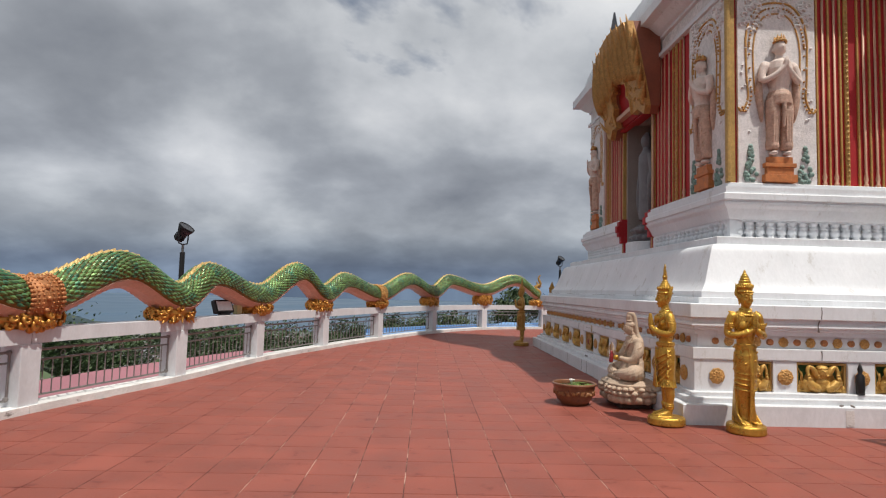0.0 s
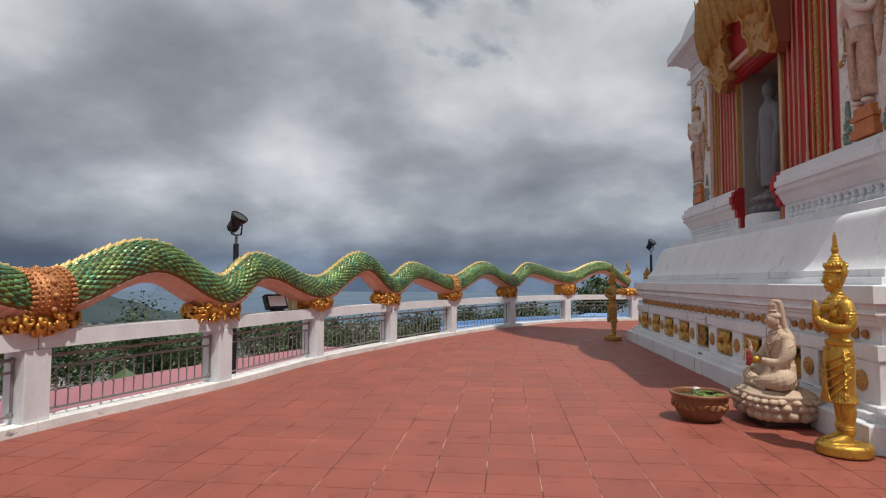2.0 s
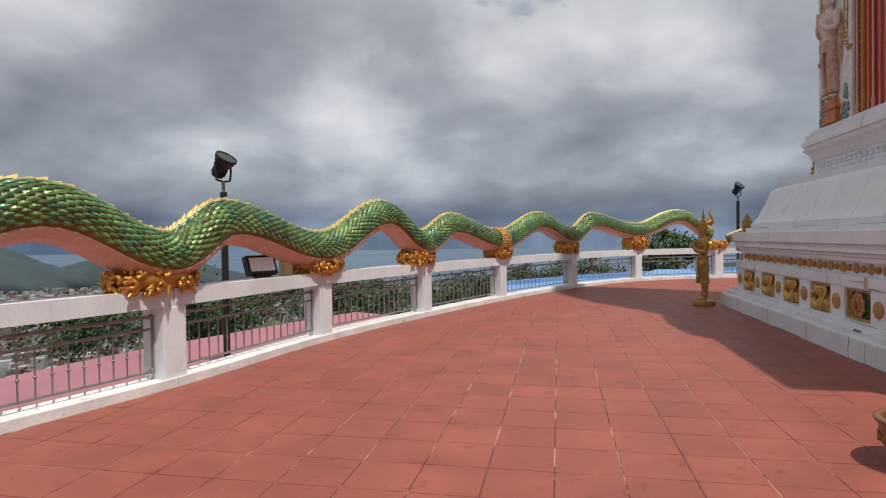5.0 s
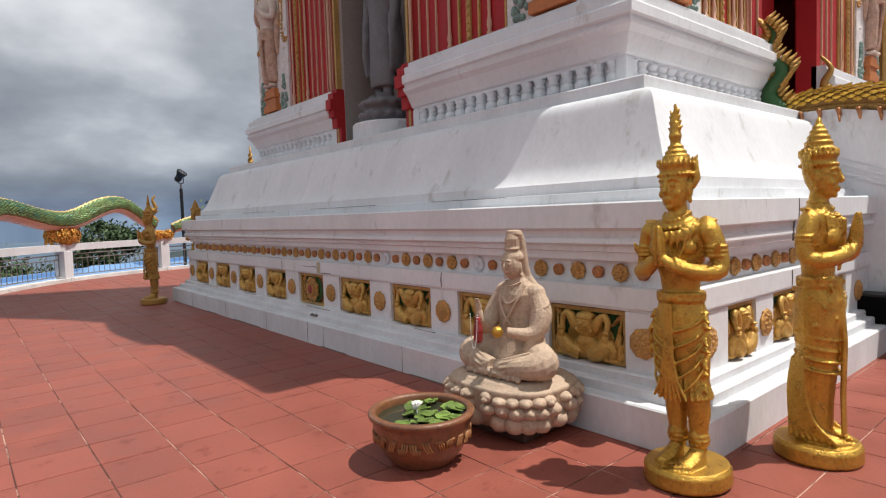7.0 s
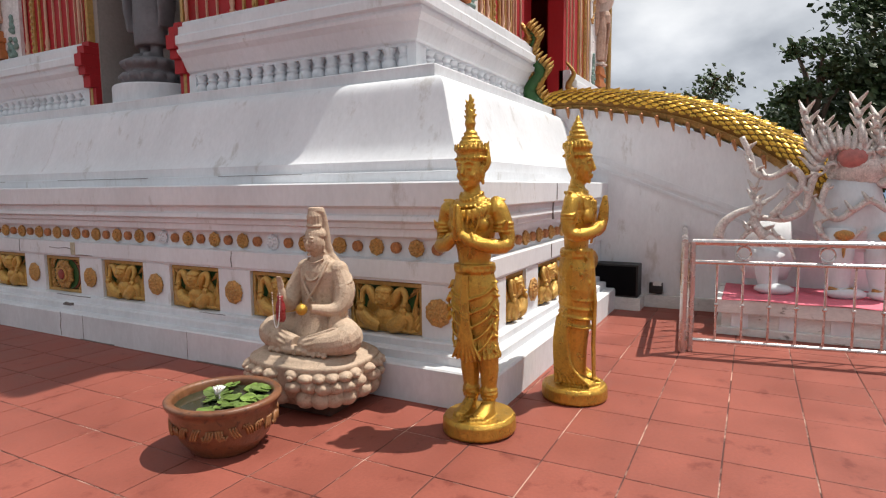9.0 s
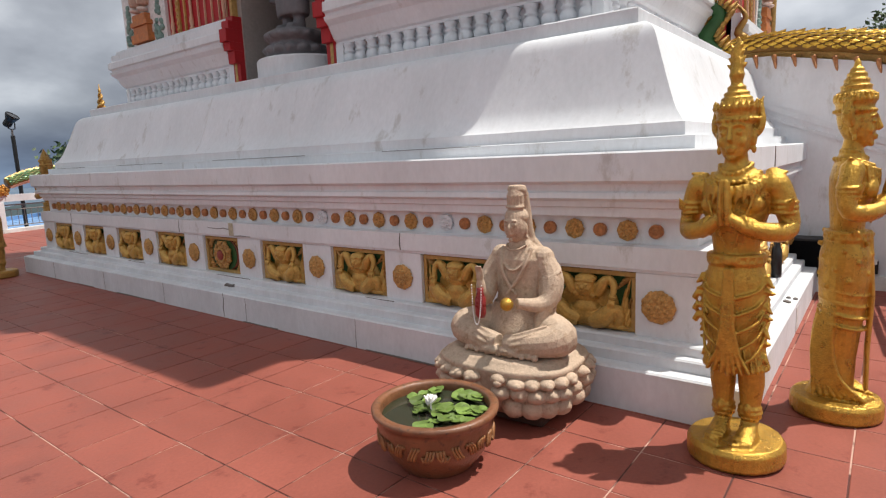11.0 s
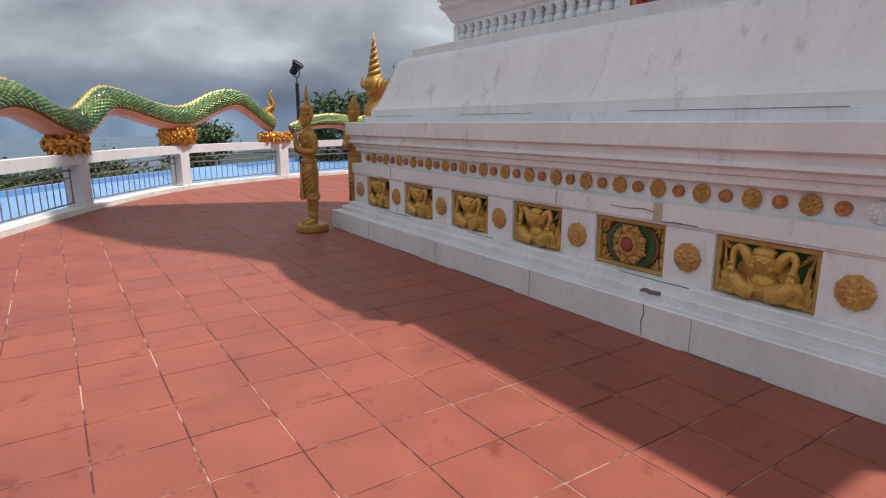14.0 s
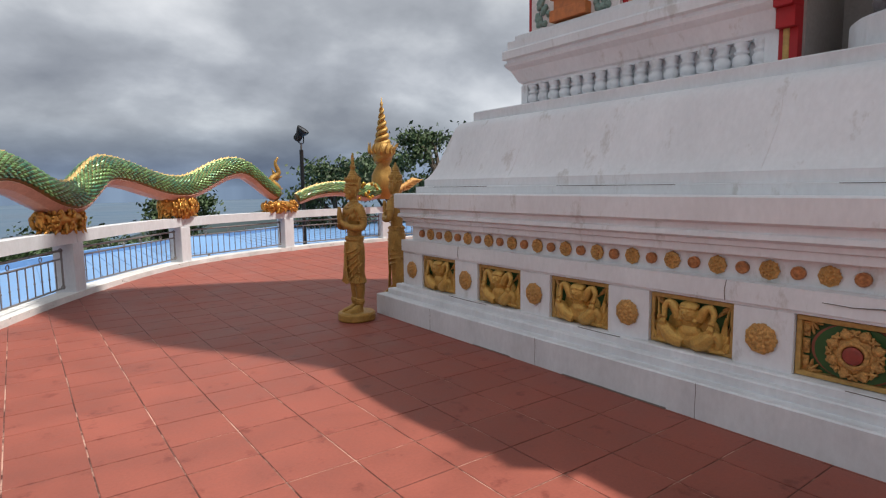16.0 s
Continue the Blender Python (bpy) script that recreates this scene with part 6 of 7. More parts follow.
for k in range(60):
    a, r = rnd.uniform(0, 6.28), 0.225 * rnd.random() ** 0.5
    if math.cos(a - 2.4) > 0.55 and r > 0.08:
        continue
    m = Matrix.Translation((r * math.cos(a), r * math.sin(a), 0.243 + rnd.uniform(0, 0.022))) @ pose(0, 0, 0, rnd.uniform(-9, 9), rnd.uniform(-9, 9), rnd.uniform(0, 360)) @ Matrix.Scale(rnd.uniform(0.5, 0.9), 4)
    if lily_mesh is None:
        bm = bmesh.new()
        c0, c1 = bm.verts.new((0, 0, 0.0)), bm.verts.new((0, 0, -0.004))
        ring = [(bm.verts.new((0.05 * math.cos(t), 0.05 * math.sin(t), 0.006 + 0.005 * math.sin(3 * t))), bm.verts.new((0.049 * math.cos(t), 0.049 * math.sin(t), 0.002))) for t in [0.25 + 5.8 * j / 14 for j in range(15)]]
        for p, q in zip(ring, ring[1:]):
            bm.faces.new((c0, p[0], q[0]))
            bm.faces.new((c1, q[1], p[1]))
            bm.faces.new((p[0], p[1], q[1], q[0]))
        ob = part("lily_leaf", bm, LILY, bowl, "bright green lily leaf")
        ob.matrix_local, lily_mesh = m, ob.data
    else:
        again("lily_leaf", lily_mesh, bowl, m)
bm = bmesh.new()
for k in range(18):
    a = k * 2.4
    t = 0.3 + 0.7 * (k / 18)
    flame(bm, (0, 0, 0.0), (0.04 * t * math.cos(a), 0.04 * t * math.sin(a), 0.045 - 0.015 * t), 0.010, 0.004)
bm.transform(Matrix.Translation((-0.03, 0.0, 0.29)))
tube(bm, [(-0.03, 0, 0.22), (-0.03, 0, 0.29)], 0.004, 6)
part("flower", bm, PETAL, bowl, "white water lily flower", True)

# grey statue in the niche
bm = bmesh.new()
loft(bm, [(0, 0, 0.0, 0.30, 0.28), (0, 0, 0.05, 0.34, 0.31), (0, 0, 0.12, 0.31, 0.28), (0, 0, 0.15, 0.27, 0.24), (0, 0, 0.2, 0.32, 0.29), (0, 0, 0.27, 0.33, 0.30), (0, 0, 0.30, 0.26, 0.24)], 20)
for k in range(14):
    a = 2 * math.pi * k / 14
    ball(bm, 0.31 * math.cos(a), 0.28 * math.sin(a), 0.09, 0.07, 0.07, 0.05, 8, 5)
    ball(bm, 0.30 * math.cos(a + 0.2), 0.27 * math.sin(a + 0.2), 0.235, 0.065, 0.065, 0.045, 8, 5)
for s in (-1, 1):
    tube(bm, [(s * 0.09, 0, 0.30), (s * 0.09, 0, 0.5)], [0.07, 0.06], 10)
    ball(bm, s * 0.09, -0.06, 0.33, 0.06, 0.12, 0.045, 8, 5)
loft(bm, [(0, 0, 0.45, 0.21, 0.14), (0, 0, 0.6, 0.22, 0.15), (0, 0, 1.0, 0.20, 0.15), (0, 0, 1.3, 0.19, 0.14), (0, 0, 1.6, 0.23, 0.15), (0, 0, 1.78, 0.24, 0.14), (0, 0, 1.86, 0.12, 0.09), (0, 0, 1.93, 0.07, 0.07)], 18)
for s in (-1, 1):
    tube(bm, smooth_path([(s * 0.24, 0, 1.76), (s * 0.30, 0.0, 1.4), (s * 0.28, -0.06, 1.05)], 8), [0.08, 0.08, 0.075, 0.075, 0.07, 0.07, 0.065, 0.06, 0.05], 10)
    loft(bm, [(s * 0.27, 0, 0.62, 0.03, 0.10), (s * 0.30, 0, 0.9, 0.05, 0.12), (s * 0.28, 0, 1.3, 0.05, 0.10)], 10)
ball(bm, 0, 0, 2.06, 0.11, 0.12, 0.15, 14, 10)
ball(bm, 0, 0.01, 2.2, 0.06, 0.06, 0.06, 10, 6)
nst = organic(tagged(obj("niche_statue", bm, GREYSTONE, True), "dark grey stone standing robed statue on a lotus in a niche", "statue"), 0.018)
nst.matrix_basis = pose(4.50, CY + 0.02, 2.522, 0, 0, -90)

# ---- stair flank with the gilded naga ----
XS = 6.85
flank = thing("stair_flank_wall", "white painted stair flank wall with sloping mouldings and grimy foot", "wall", Matrix.Identity(4), kind="structure")
TOP = [(7.9, 2.28), (7.2, 2.25), (6.4, 2.10), (5.7, 1.82), (5.1, 1.5), (4.6, 1.2), (4.2, 0.9), (2.5, 0.5)]
bm = bmesh.new()
skin(bm, [[(x, y, z) for y, z in TOP] + [(x, 2.5, 0.0), (x, 7.9, 0.0)] for x in (XS, XS + 0.28)])
part("flank", bm, WHITE, flank)
for off, th in ((0.42, 0.03), (0.52, 0.018)):
    bm = bmesh.new()
    pts = [(y, 2.34 - off - 0.40 * (7.6 - y)) for y in (7.5, 6.5, 5.5, 4.6)]
    skin(bm, [[(XS - 0.02, y, z - th), (XS + 0.02, y, z - th), (XS + 0.02, y, z + th), (XS - 0.02, y, z + th)] for y, z in pts])
    part("moulding", bm, WHITE_OLD, flank)
part("foot", boxed(XS - 0.04, XS + 0.02, 2.5, 6.86, 0.0, 0.14, bevel=0.006), WHITE_GRIME, flank, "stained grey foot")
steps = thing("stairs", "white concrete stairs up to the red door", "stairs", Matrix.Identity(4), kind="structure")
for k in range(13):
    part("step", boxed(XS + 0.28, 8.9, 7.9 - 0.28 * (k + 1), 7.9 - 0.28 * k if k else 7.95, 0.0, 2.28 - 0.175 * k), WHITE_OLD, steps)
gnaga = thing("gilded_naga", "gold scaled naga on stair wall with silver-white head, green tail", "sculpture", Matrix.Translation((6.7, 5.0, 0.33)))
gp = smooth_path([(6.97, 7.75, 2.33), (6.97, 7.3, 2.36), (6.97, 6.7, 2.29), (6.97, 6.1, 2.16), (6.95, 5.6, 1.96), (6.9, 5.2, 1.74), (6.8, 4.85, 1.48), (6.7, 4.6, 1.2)], 60)
gs = mat("gold_scales", (0.66, 0.40, 0.06), 0.3, 0.75, stain=0.2, stain_scale=5, vary=0.15, island=True, bump=0.2)
gon = serpent(gp, lambda f: 0.10 + 0.075 * f, gnaga, mat("dark_gold_bed", (0.20, 0.10, 0.02), 0.5, 0.5), gs, GOLD_TRIM, GOLD, 0.06)
bm = bmesh.new()
for k in range(15):
    s = 0.25 + 0.17 * k
    a = gon(s, math.pi - 0.75)
    d = Vector((-0.02, -0.03, -0.12 - 0.01 * (k % 3)))
    a = Vector(a) + Vector((-0.085, 0, -0.02))
    flame(bm, a, a + d, 0.05, 0.02)
part("pendants", bm, JEWEL, gnaga, "row of hanging gold-edged leaves", True)
inv = gnaga.matrix_basis.inverted()
bm = bmesh.new()
tail = [inv @ Vector((6.93, 7.75 + y, 2.3 + z)) for y, z in ((-0.05, 0.0), (0.08, 0.2), (-0.06, 0.42), (0.1, 0.62), (0.02, 0.8), (0.14, 0.98))]
tube(bm, smooth_path(tail, 24), [0.11 * (1 - k / 27) + 0.006 for k in range(25)], 8)
part("tail", bm, GREEN_DEEP, gnaga, "deep green curling tail", True)
bm = bmesh.new()
for k in range(24):
    p = curl(k / 24, tail)
    for s in (-1, 1):
        r = 0.12 * (1 - k / 27)
        flame(bm, p + Vector((-0.03, s * r, 0)), p + Vector((-0.03, s * (r + 0.09), 0.10)), 0.03, 0.03)
part("tail_flames", bm, GOLD_DULL_SHADED, gnaga, "gold flame edge of the tail", True)
# second tail tip behind
bm = bmesh.new()
t2 = [Vector(p) + Vector((1.75, -0.0, -0.1)) for p in tail]
tube(bm, smooth_path(t2, 20), [0.10 * (1 - k / 22) + 0.006 for k in range(21)], 8)
far_tail = tagged(obj("naga_tail", bm, GOLD_DULL_SHADED, True), "gold curling naga tail on the far stair wall", "sculpture")
far_tail.matrix_basis = gnaga.matrix_basis
# head, mane and forelegs
XN = 6.32
bm = bmesh.new()
ball(bm, 6.5, 4.55, 1.50, 0.2, 0.26, 0.2, 14, 10)
ball(bm, 6.45, 4.28, 1.52, 0.15, 0.25, 0.12, 12, 8)
ball(bm, 6.45, 4.25, 1.36, 0.13, 0.2, 0.06, 12, 8)
# flaming crest: broad leaves that curl back, each with smaller tongues on its edge
for k, (y, top, lean) in enumerate(((4.86, 2.10, 0.16), (4.74, 1.92, 0.12), (4.52, 2.16, 0.10), (4.40, 2.0, 0.06), (4.22, 2.18, 0.05))):
    a, b = Vector((6.45, y, 1.56)), Vector((6.42, y + lean, top))
    flame(bm, a, b, 0.065, 0.04, 0.35)
    for q in range(5):
        f = 0.15 + 0.16 * q
        c = a.lerp(b, f)
        for sd in (-1, 1):
            flame(bm, c + Vector((-0.02, 0, 0)), c + Vector((-0.05, sd * (0.11 - 0.012 * q), 0.13)), 0.026, 0.022, 0.6 * sd)
for k in range(12):
    a = 0.26 * k
    flame(bm, (6.40, 4.70 + 0.14 * math.cos(a), 1.52 + 0.12 * math.sin(a)), (6.30, 4.74 + 0.30 * math.cos(a), 1.56 + 0.30 * math.sin(a)), 0.05, 0.04, 0.4)
for k in range(6):
    c = Vector((6.33, 4.40 + 0.09 * k, 1.62 - 0.03 * k))
    tube(bm, [c + Vector((0, 0.05 * math.cos(t) * (1 - t / 8), 0.05 * math.sin(t) * (1 - t / 8))) for t in (0, 1, 2, 3, 4, 5)], [0.022, 0.024, 0.02, 0.016, 0.012, 0.006], 6)
bm.transform(inv)
part("head", bm, SILVER, gnaga, "silver-white crested head", True)
bm = bmesh.new()
ball(bm, 6.33, 4.62, 1.58, 0.06, 0.12, 0.09, 12, 8)
bm.transform(inv)
part("cheek", bm, mat("rose_paint", (0.45, 0.16, 0.14), 0.5, stain=0.3, stain_scale=14), gnaga, "rose painted cheek", True)
bm = bmesh.new()
loft(bm, [(6.5, 4.55, 0.75, 0.20, 0.26), (6.48, 4.58, 1.0, 0.23, 0.30), (6.5, 4.6, 1.22, 0.20, 0.25), (6.52, 4.58, 1.4, 0.16, 0.2)], 16)
bm.transform(inv)
part("chest", bm, WHITE_OLD, gnaga, "white painted chest", True)
bm = bmesh.new()
loft(bm, [(6.46, 5.25, 0.45, 0.13, 0.18), (6.45, 5.27, 0.62, 0.18, 0.25), (6.46, 5.27, 0.82, 0.17, 0.24), (6.5, 5.2, 1.0, 0.12, 0.15)], 16)
bm.transform(inv)
part("haunch", bm, WHITE_OLD, gnaga, "white painted haunch", True)
for y, top in ((4.68, 0.95), (4.36, 0.9), (5.24, 0.7)):
    bm = tube(bmesh.new(), [(6.36, y, top), (6.33, y + 0.01, 0.62), (6.32, y - 0.01, 0.42), (6.32, y, 0.36)], [0.15, 0.115, 0.085, 0.09], 14)
    ball(bm, 6.27, y - 0.06, 0.375, 0.10, 0.17, 0.055, 12, 6)
    bm.transform(inv)
    part("leg", bm, WHITE_OLD, gnaga, "white painted leg", True)


def scroll(name, pts, r0, r1, leaves=0):
    bm = bmesh.new()
    pp = smooth_path([(XN - 0.06, y, z) for y, z in pts], 30)
    tube(bm, pp, [0.72 * (r0 + (r1 - r0) * k / 30) for k in range(31)], 8)
    for k in range(leaves):
        p = pp[3 + int(25 * k / leaves)]
        s = 1 if k % 2 else -1
        flame(bm, p, p + Vector((-0.03, 0.07 * s, 0.08)), 0.030, 0.022, 0.5 * s)
    bm.transform(inv)
    part(name, bm, SILVER, gnaga, "silver flame scroll", True)


scroll("scroll", [(5.50, 1.80), (5.42, 1.62), (5.38, 1.47), (5.24, 1.42), (5.08, 1.50), (4.99, 1.36), (5.09, 1.22), (5.22, 1.06)], 0.035, 0.05, 8)
scroll("scroll", [(5.67, 0.85), (5.63, 0.98), (5.52, 1.08), (5.38, 1.14), (5.24, 1.22), (5.14, 1.32)], 0.07, 0.012, 0)
scroll("scroll", [(5.27, 0.86), (5.36, 1.0), (5.33, 1.16), (5.38, 1.26), (5.33, 1.42)], 0.07, 0.012, 10)
scroll("scroll", [(4.90, 1.46), (4.94, 1.28), (4.97, 1.12), (5.12, 1.03), (5.31, 1.04), (5.45, 0.95)], 0.05, 0.03, 8)
scroll("scroll", [(4.80, 1.36), (4.84, 1.16), (4.72, 1.04), (4.60, 1.12), (4.48, 1.20), (4.36, 1.12)], 0.04, 0.035, 8)
scroll("scroll", [(4.86, 1.02), (4.80, 0.88), (4.62, 0.86), (4.50, 0.98)], 0.035, 0.02, 5)
scroll("scroll", [(5.48, 0.80), (5.40, 0.92), (5.22, 0.90), (5.08, 0.80), (5.02, 0.66)], 0.03, 0.018, 5)
bm = bmesh.new()
for y in (4.66, 4.34):
    flame(bm, (6.21, y, 0.92), (6.20, y, 0.70), 0.05, 0.02, 0.1)
    ball(bm, 6.22, y, 0.90, 0.03, 0.08, 0.05, 8, 5)
    tube(bm, [(6.25, y - 0.09, 0.42), (6.22, y, 0.40), (6.25, y + 0.09, 0.42)], 0.018, 6)
bm.transform(inv)
tagged(part("leg_ornament", bm, GOLD_OLD, gnaga, "gold leg ornament", True), kind="stuff")
ped = thing("naga_pedestal", "low white plaster pedestal with peeling moulded sides", "pedestal", Matrix.Translation((6.2, 4.6, 0)))
bm = boxed(-0.38, 0.6, -1.6, 1.05, 0.0, 0.07, bevel=0.008)
box(bm, -0.33, 0.6, -1.55, 1.0, 0.07, 0.2, 0.006)
box(bm, -0.38, 0.6, -1.6, 1.05, 0.2, 0.325, 0.01)
part("block", bm, WHITE_GRIME, ped)
for k in range(7):
    part("pier", boxed(-0.35, -0.30, -1.5 + 0.38 * k, -1.36 + 0.38 * k, 0.07, 0.2, bevel=0.004), WHITE_OLD, ped)
bm = bmesh.new()
skin(bm, [[(-0.39 + 0.97 * i / 12, -1.2 + 2.2 * j / 24, 0.331 + 0.006 * math.sin(i * 1.7 + j)) for i in range(13)] for j in range(25)], close=False)
cloth = tagged(obj("pink_cloth", bm, CLOTH, True), "bright pink cloth spread over the pedestal", "cloth")
cloth.matrix_basis = Matrix.Translation((6.2, 4.6, 0))
cloth.modifiers.new("thick", "SOLIDIFY").thickness = 0.004

# stainless rail in front of the pedestal
srail = thing("steel_barrier", "stainless steel barrier with slim bars and ring ornaments", "barrier", Matrix.Translation((5.1, 5.8, 0)))
for (x0, y0), (x1, y1), n in (((0.0, 0.0), (0.35, -2.6), 14), ((-0.06, 0.05), (1.72, 0.22), 9)):
    d = Vector((x1 - x0, y1 - y0, 0))
    for nm, z, r in (("top_rail", 0.90, 0.026), ("middle_rail", 0.74, 0.017), ("bottom_rail", 0.10, 0.017)):
        part(nm, tube(bmesh.new(), [(x0, y0, z), (x1, y1, z)], r, 10), STAINLESS, srail)
    for e in ((x0, y0), (x1, y1)):
        part("post", tube(bmesh.new(), [(*e, 0.002), (*e, 0.90)], 0.028, 12), STAINLESS, srail)
    for k in range(1, n):
        p = Vector((x0, y0, 0)) + d * k / n
        bm = bmesh.new()
        tube(bm, [p + Vector((0, 0, 0.10)), p + Vector((0, 0, 0.74))], 0.009, 6)
        ball(bm, p.x, p.y, 0.40, 0.018, n=7, m=5)
        part("bar", bm, STAINLESS, srail)
        if k % 3 == 2:
            q = d.normalized()
            bm = bmesh.new()
            tube(bm, [p + q * 0.05 * math.cos(t * math.pi / 8) + Vector((0, 0, 0.82 + 0.05 * math.sin(t * math.pi / 8))) for t in range(17)], 0.008, 6)
            part("ring", bm, STAINLESS, srail)

# loudspeaker box and socket at the wall's foot
sp = thing("loudspeaker", "black box loudspeaker standing against a white wall", "loudspeaker", Matrix.Translation((6.66, 6.72, 0.14)))
part("cabinet", boxed(-0.12, 0.12, -0.27, 0.27, 0.0, 0.36, bevel=0.01), BLACK, sp)
part("grille", boxed(-0.128, -0.12, -0.25, 0.25, 0.02, 0.34, bevel=0.002), mat("black_grille", (0.005, 0.005, 0.006), 0.8, gloss=0.05, bump=0.4, bump_scale=300), sp)
part("shelf", boxed(-0.14, 0.17, -0.3, 0.3, -0.14, -0.002, bevel=0.006), WHITE_GRIME, sp, "grimy white plinth")
jb = thing("junction_box", "small dark open junction box on the wall", "junction box", Matrix.Translation((XS - 0.02, 6.30, 0.22)))
part("box", boxed(-0.04, 0.015, -0.07, 0.07, -0.06, 0.06, bevel=0.004), BLACK, jb)
part("cover", boxed(-0.05, -0.04, -0.06, 0.03, 0.03, 0.08, bevel=0.002), WHITE_GRIME, jb)
ff = thing("dark_figurine", "small dark bronze figurine standing on the stupa step", "figurine", Matrix.Translation((5.34, FS - 0.05, 0.357)))
bm = bmesh.new()
loft(bm, [(0, 0, 0, 0.05, 0.04), (0, 0, 0.03, 0.045, 0.04), (0, 0, 0.05, 0.05, 0.04), (0, 0, 0.15, 0.055, 0.04), (0, 0, 0.22, 0.05, 0.035), (0, 0, 0.25, 0.02, 0.02), (0, 0, 0.29, 0.03, 0.03), (0, 0, 0.33, 0.02, 0.02), (0, 0, 0.37, 0.004, 0.004)], 12)
part("body", bm, BLACK, ff, smooth=True)

# ---- lamps ----


def spot_lamp(x, y, foot, head, yaw):
    lamp = thing("floodlight_pole", "black spotlight on a dark steel pole outside the balustrade", "floodlight", pose(x, y, foot), group="spotlights on poles")
    h = head - foot
    part("pole", tube(bmesh.new(), [(0, 0, 0), (0, 0, h - 0.42)], 0.05, 12), BLACK, lamp)
    part("stem", tube(bmesh.new(), [(0, 0, h - 0.42), (0, 0, h - 0.26)], 0.025, 10), STEEL, lamp)
    turn = pose(0, 0, h, 0, 0, yaw)
    bm = bmesh.new()
    for s in (-1, 1):
        tube(bm, [(s * 0.02, 0, -0.26), (s * 0.13, 0, -0.24), (s * 0.15, 0, -0.12), (s * 0.15, 0, 0.02)], 0.016, 6)
    bm.transform(turn)
    part("bracket", bm, BLACK, lamp)
    tilt = turn @ pose(0, 0, 0, 38, 0, 0)
    bm = lathe(bmesh.new(), [(0.07, -0.22), (0.09, -0.2), (0.10, -0.05), (0.15, 0.06), (0.165, 0.1), (0.165, 0.13), (0.15, 0.13), (0.14, 0.11)], 20)
    for k in range(8):
        a = 2 * math.pi * k / 8
        box(bm, 0.09 * math.cos(a) - 0.012, 0.09 * math.cos(a) + 0.012, 0.09 * math.sin(a) - 0.012, 0.09 * math.sin(a) + 0.012, -0.18, -0.06)
    bm.transform(tilt)
    head_ob = part("lamp_head", bm, BLACK, lamp, smooth=False)
    bm = lathe(bmesh.new(), [(0.14, 0.112), (0.14, 0.118)], 20)
    bm.transform(tilt)
    part("lens", bm, mat("dark_lamp_glass", (0.03, 0.03, 0.035), 0.3, stain=0.1), head_ob, "dark lamp lens")


spot_lamp(-4.87, 11.94, -0.6, 2.52, 75)
spot_lamp(5.78, 24.6, -0.6, 2.85, 40)
fl = thing("flood_light", "black flat floodlight with a pale glass on the balustrade", "floodlight", pose(-3.45, 10.45, 0.932, 0, 0, 62))
bm = boxed(-0.2, 0.2, -0.045, 0.045, 0.03, 0.27, bevel=0.012)
for k in range(9):
    box(bm, -0.17 + 0.04 * k, -0.155 + 0.04 * k, 0.04, 0.075, 0.05, 0.25)
bm.transform(pose(0, 0, 0, -22, 0, 0))
house_ob = part("housing", bm, BLACK, fl)
bm = boxed(-0.165, 0.165, -0.052, -0.044, 0.065, 0.235, bevel=0.002)
bm.transform(pose(0, 0, 0, -22, 0, 0))
part("glass", bm, GLASS, house_ob, "pale reflecting glass")
part("foot", boxed(-0.1, 0.1, -0.03, 0.06, 0.0, 0.035, bevel=0.004), BLACK, fl)
cb = thing("yellow_box", "small yellowed plastic box beside the floodlight", "box", pose(-3.36, 10.86, 0.932, 0, 0, 70))
part("case", boxed(-0.07, 0.07, -0.05, 0.05, 0, 0.17, bevel=0.008), mat("yellowed_plastic", (0.55, 0.46, 0.22), 0.5), cb)

# ---- lower roofs outside the balustrade ----


def skirt_roof(name, u0, u1, near, far, z0, z1, material, label, steps):
    bm = bmesh.new()
    rows = []
    for k in range(steps + 1):
        u = u0 + (u1 - u0) * k / steps
        c = fence_at(u)
        d = (fence_at(min(u + 0.02, len(POSTS) - 1.0001)) - fence_at(max(0, u - 0.02))).normalized()
        r = Vector((-d.y, d.x, 0))
        rows.append([c + r * near + Vector((0, 0, z0)), c + r * far + Vector((0, 0, z1)), c + r * far + Vector((0, 0, z1 - 0.25)), c + r * near + Vector((0, 0, z0 - 0.25))])
    skin(bm, rows)
    return tagged(obj(name, bm, material), label, "roof", kind="structure")


skirt_roof("pink_roof_deck", 0.0, 7.1, 0.16, 4.7, -0.6, -0.6, PINKROOF, "dusty pink lower roof deck outside the balustrade", 34)
edge = [fence_at(u / 4) for u in range(28, 49)]
outer = [Vector((-2.7, 27.5, 0)), Vector((0.6, 31.5, 0)), Vector((4.0, 34.5, 0)), Vector((12.0, 40.0, 0)), Vector((22.0, 40.0, 0)), Vector((22.0, 24.5, 0))]
bm = bmesh.new()
ring = [e + Vector((0, 0.18, 0)) for e in edge[::-1]]
skin(bm, [[Vector((p.x, p.y, z)) for p in ring + outer] for z in (-0.85, -0.62)])
broof = tagged(obj("blue_roof", bm, BLUEROOF), "pale blue painted lower roof outside the balustrade", "roof", kind="structure")
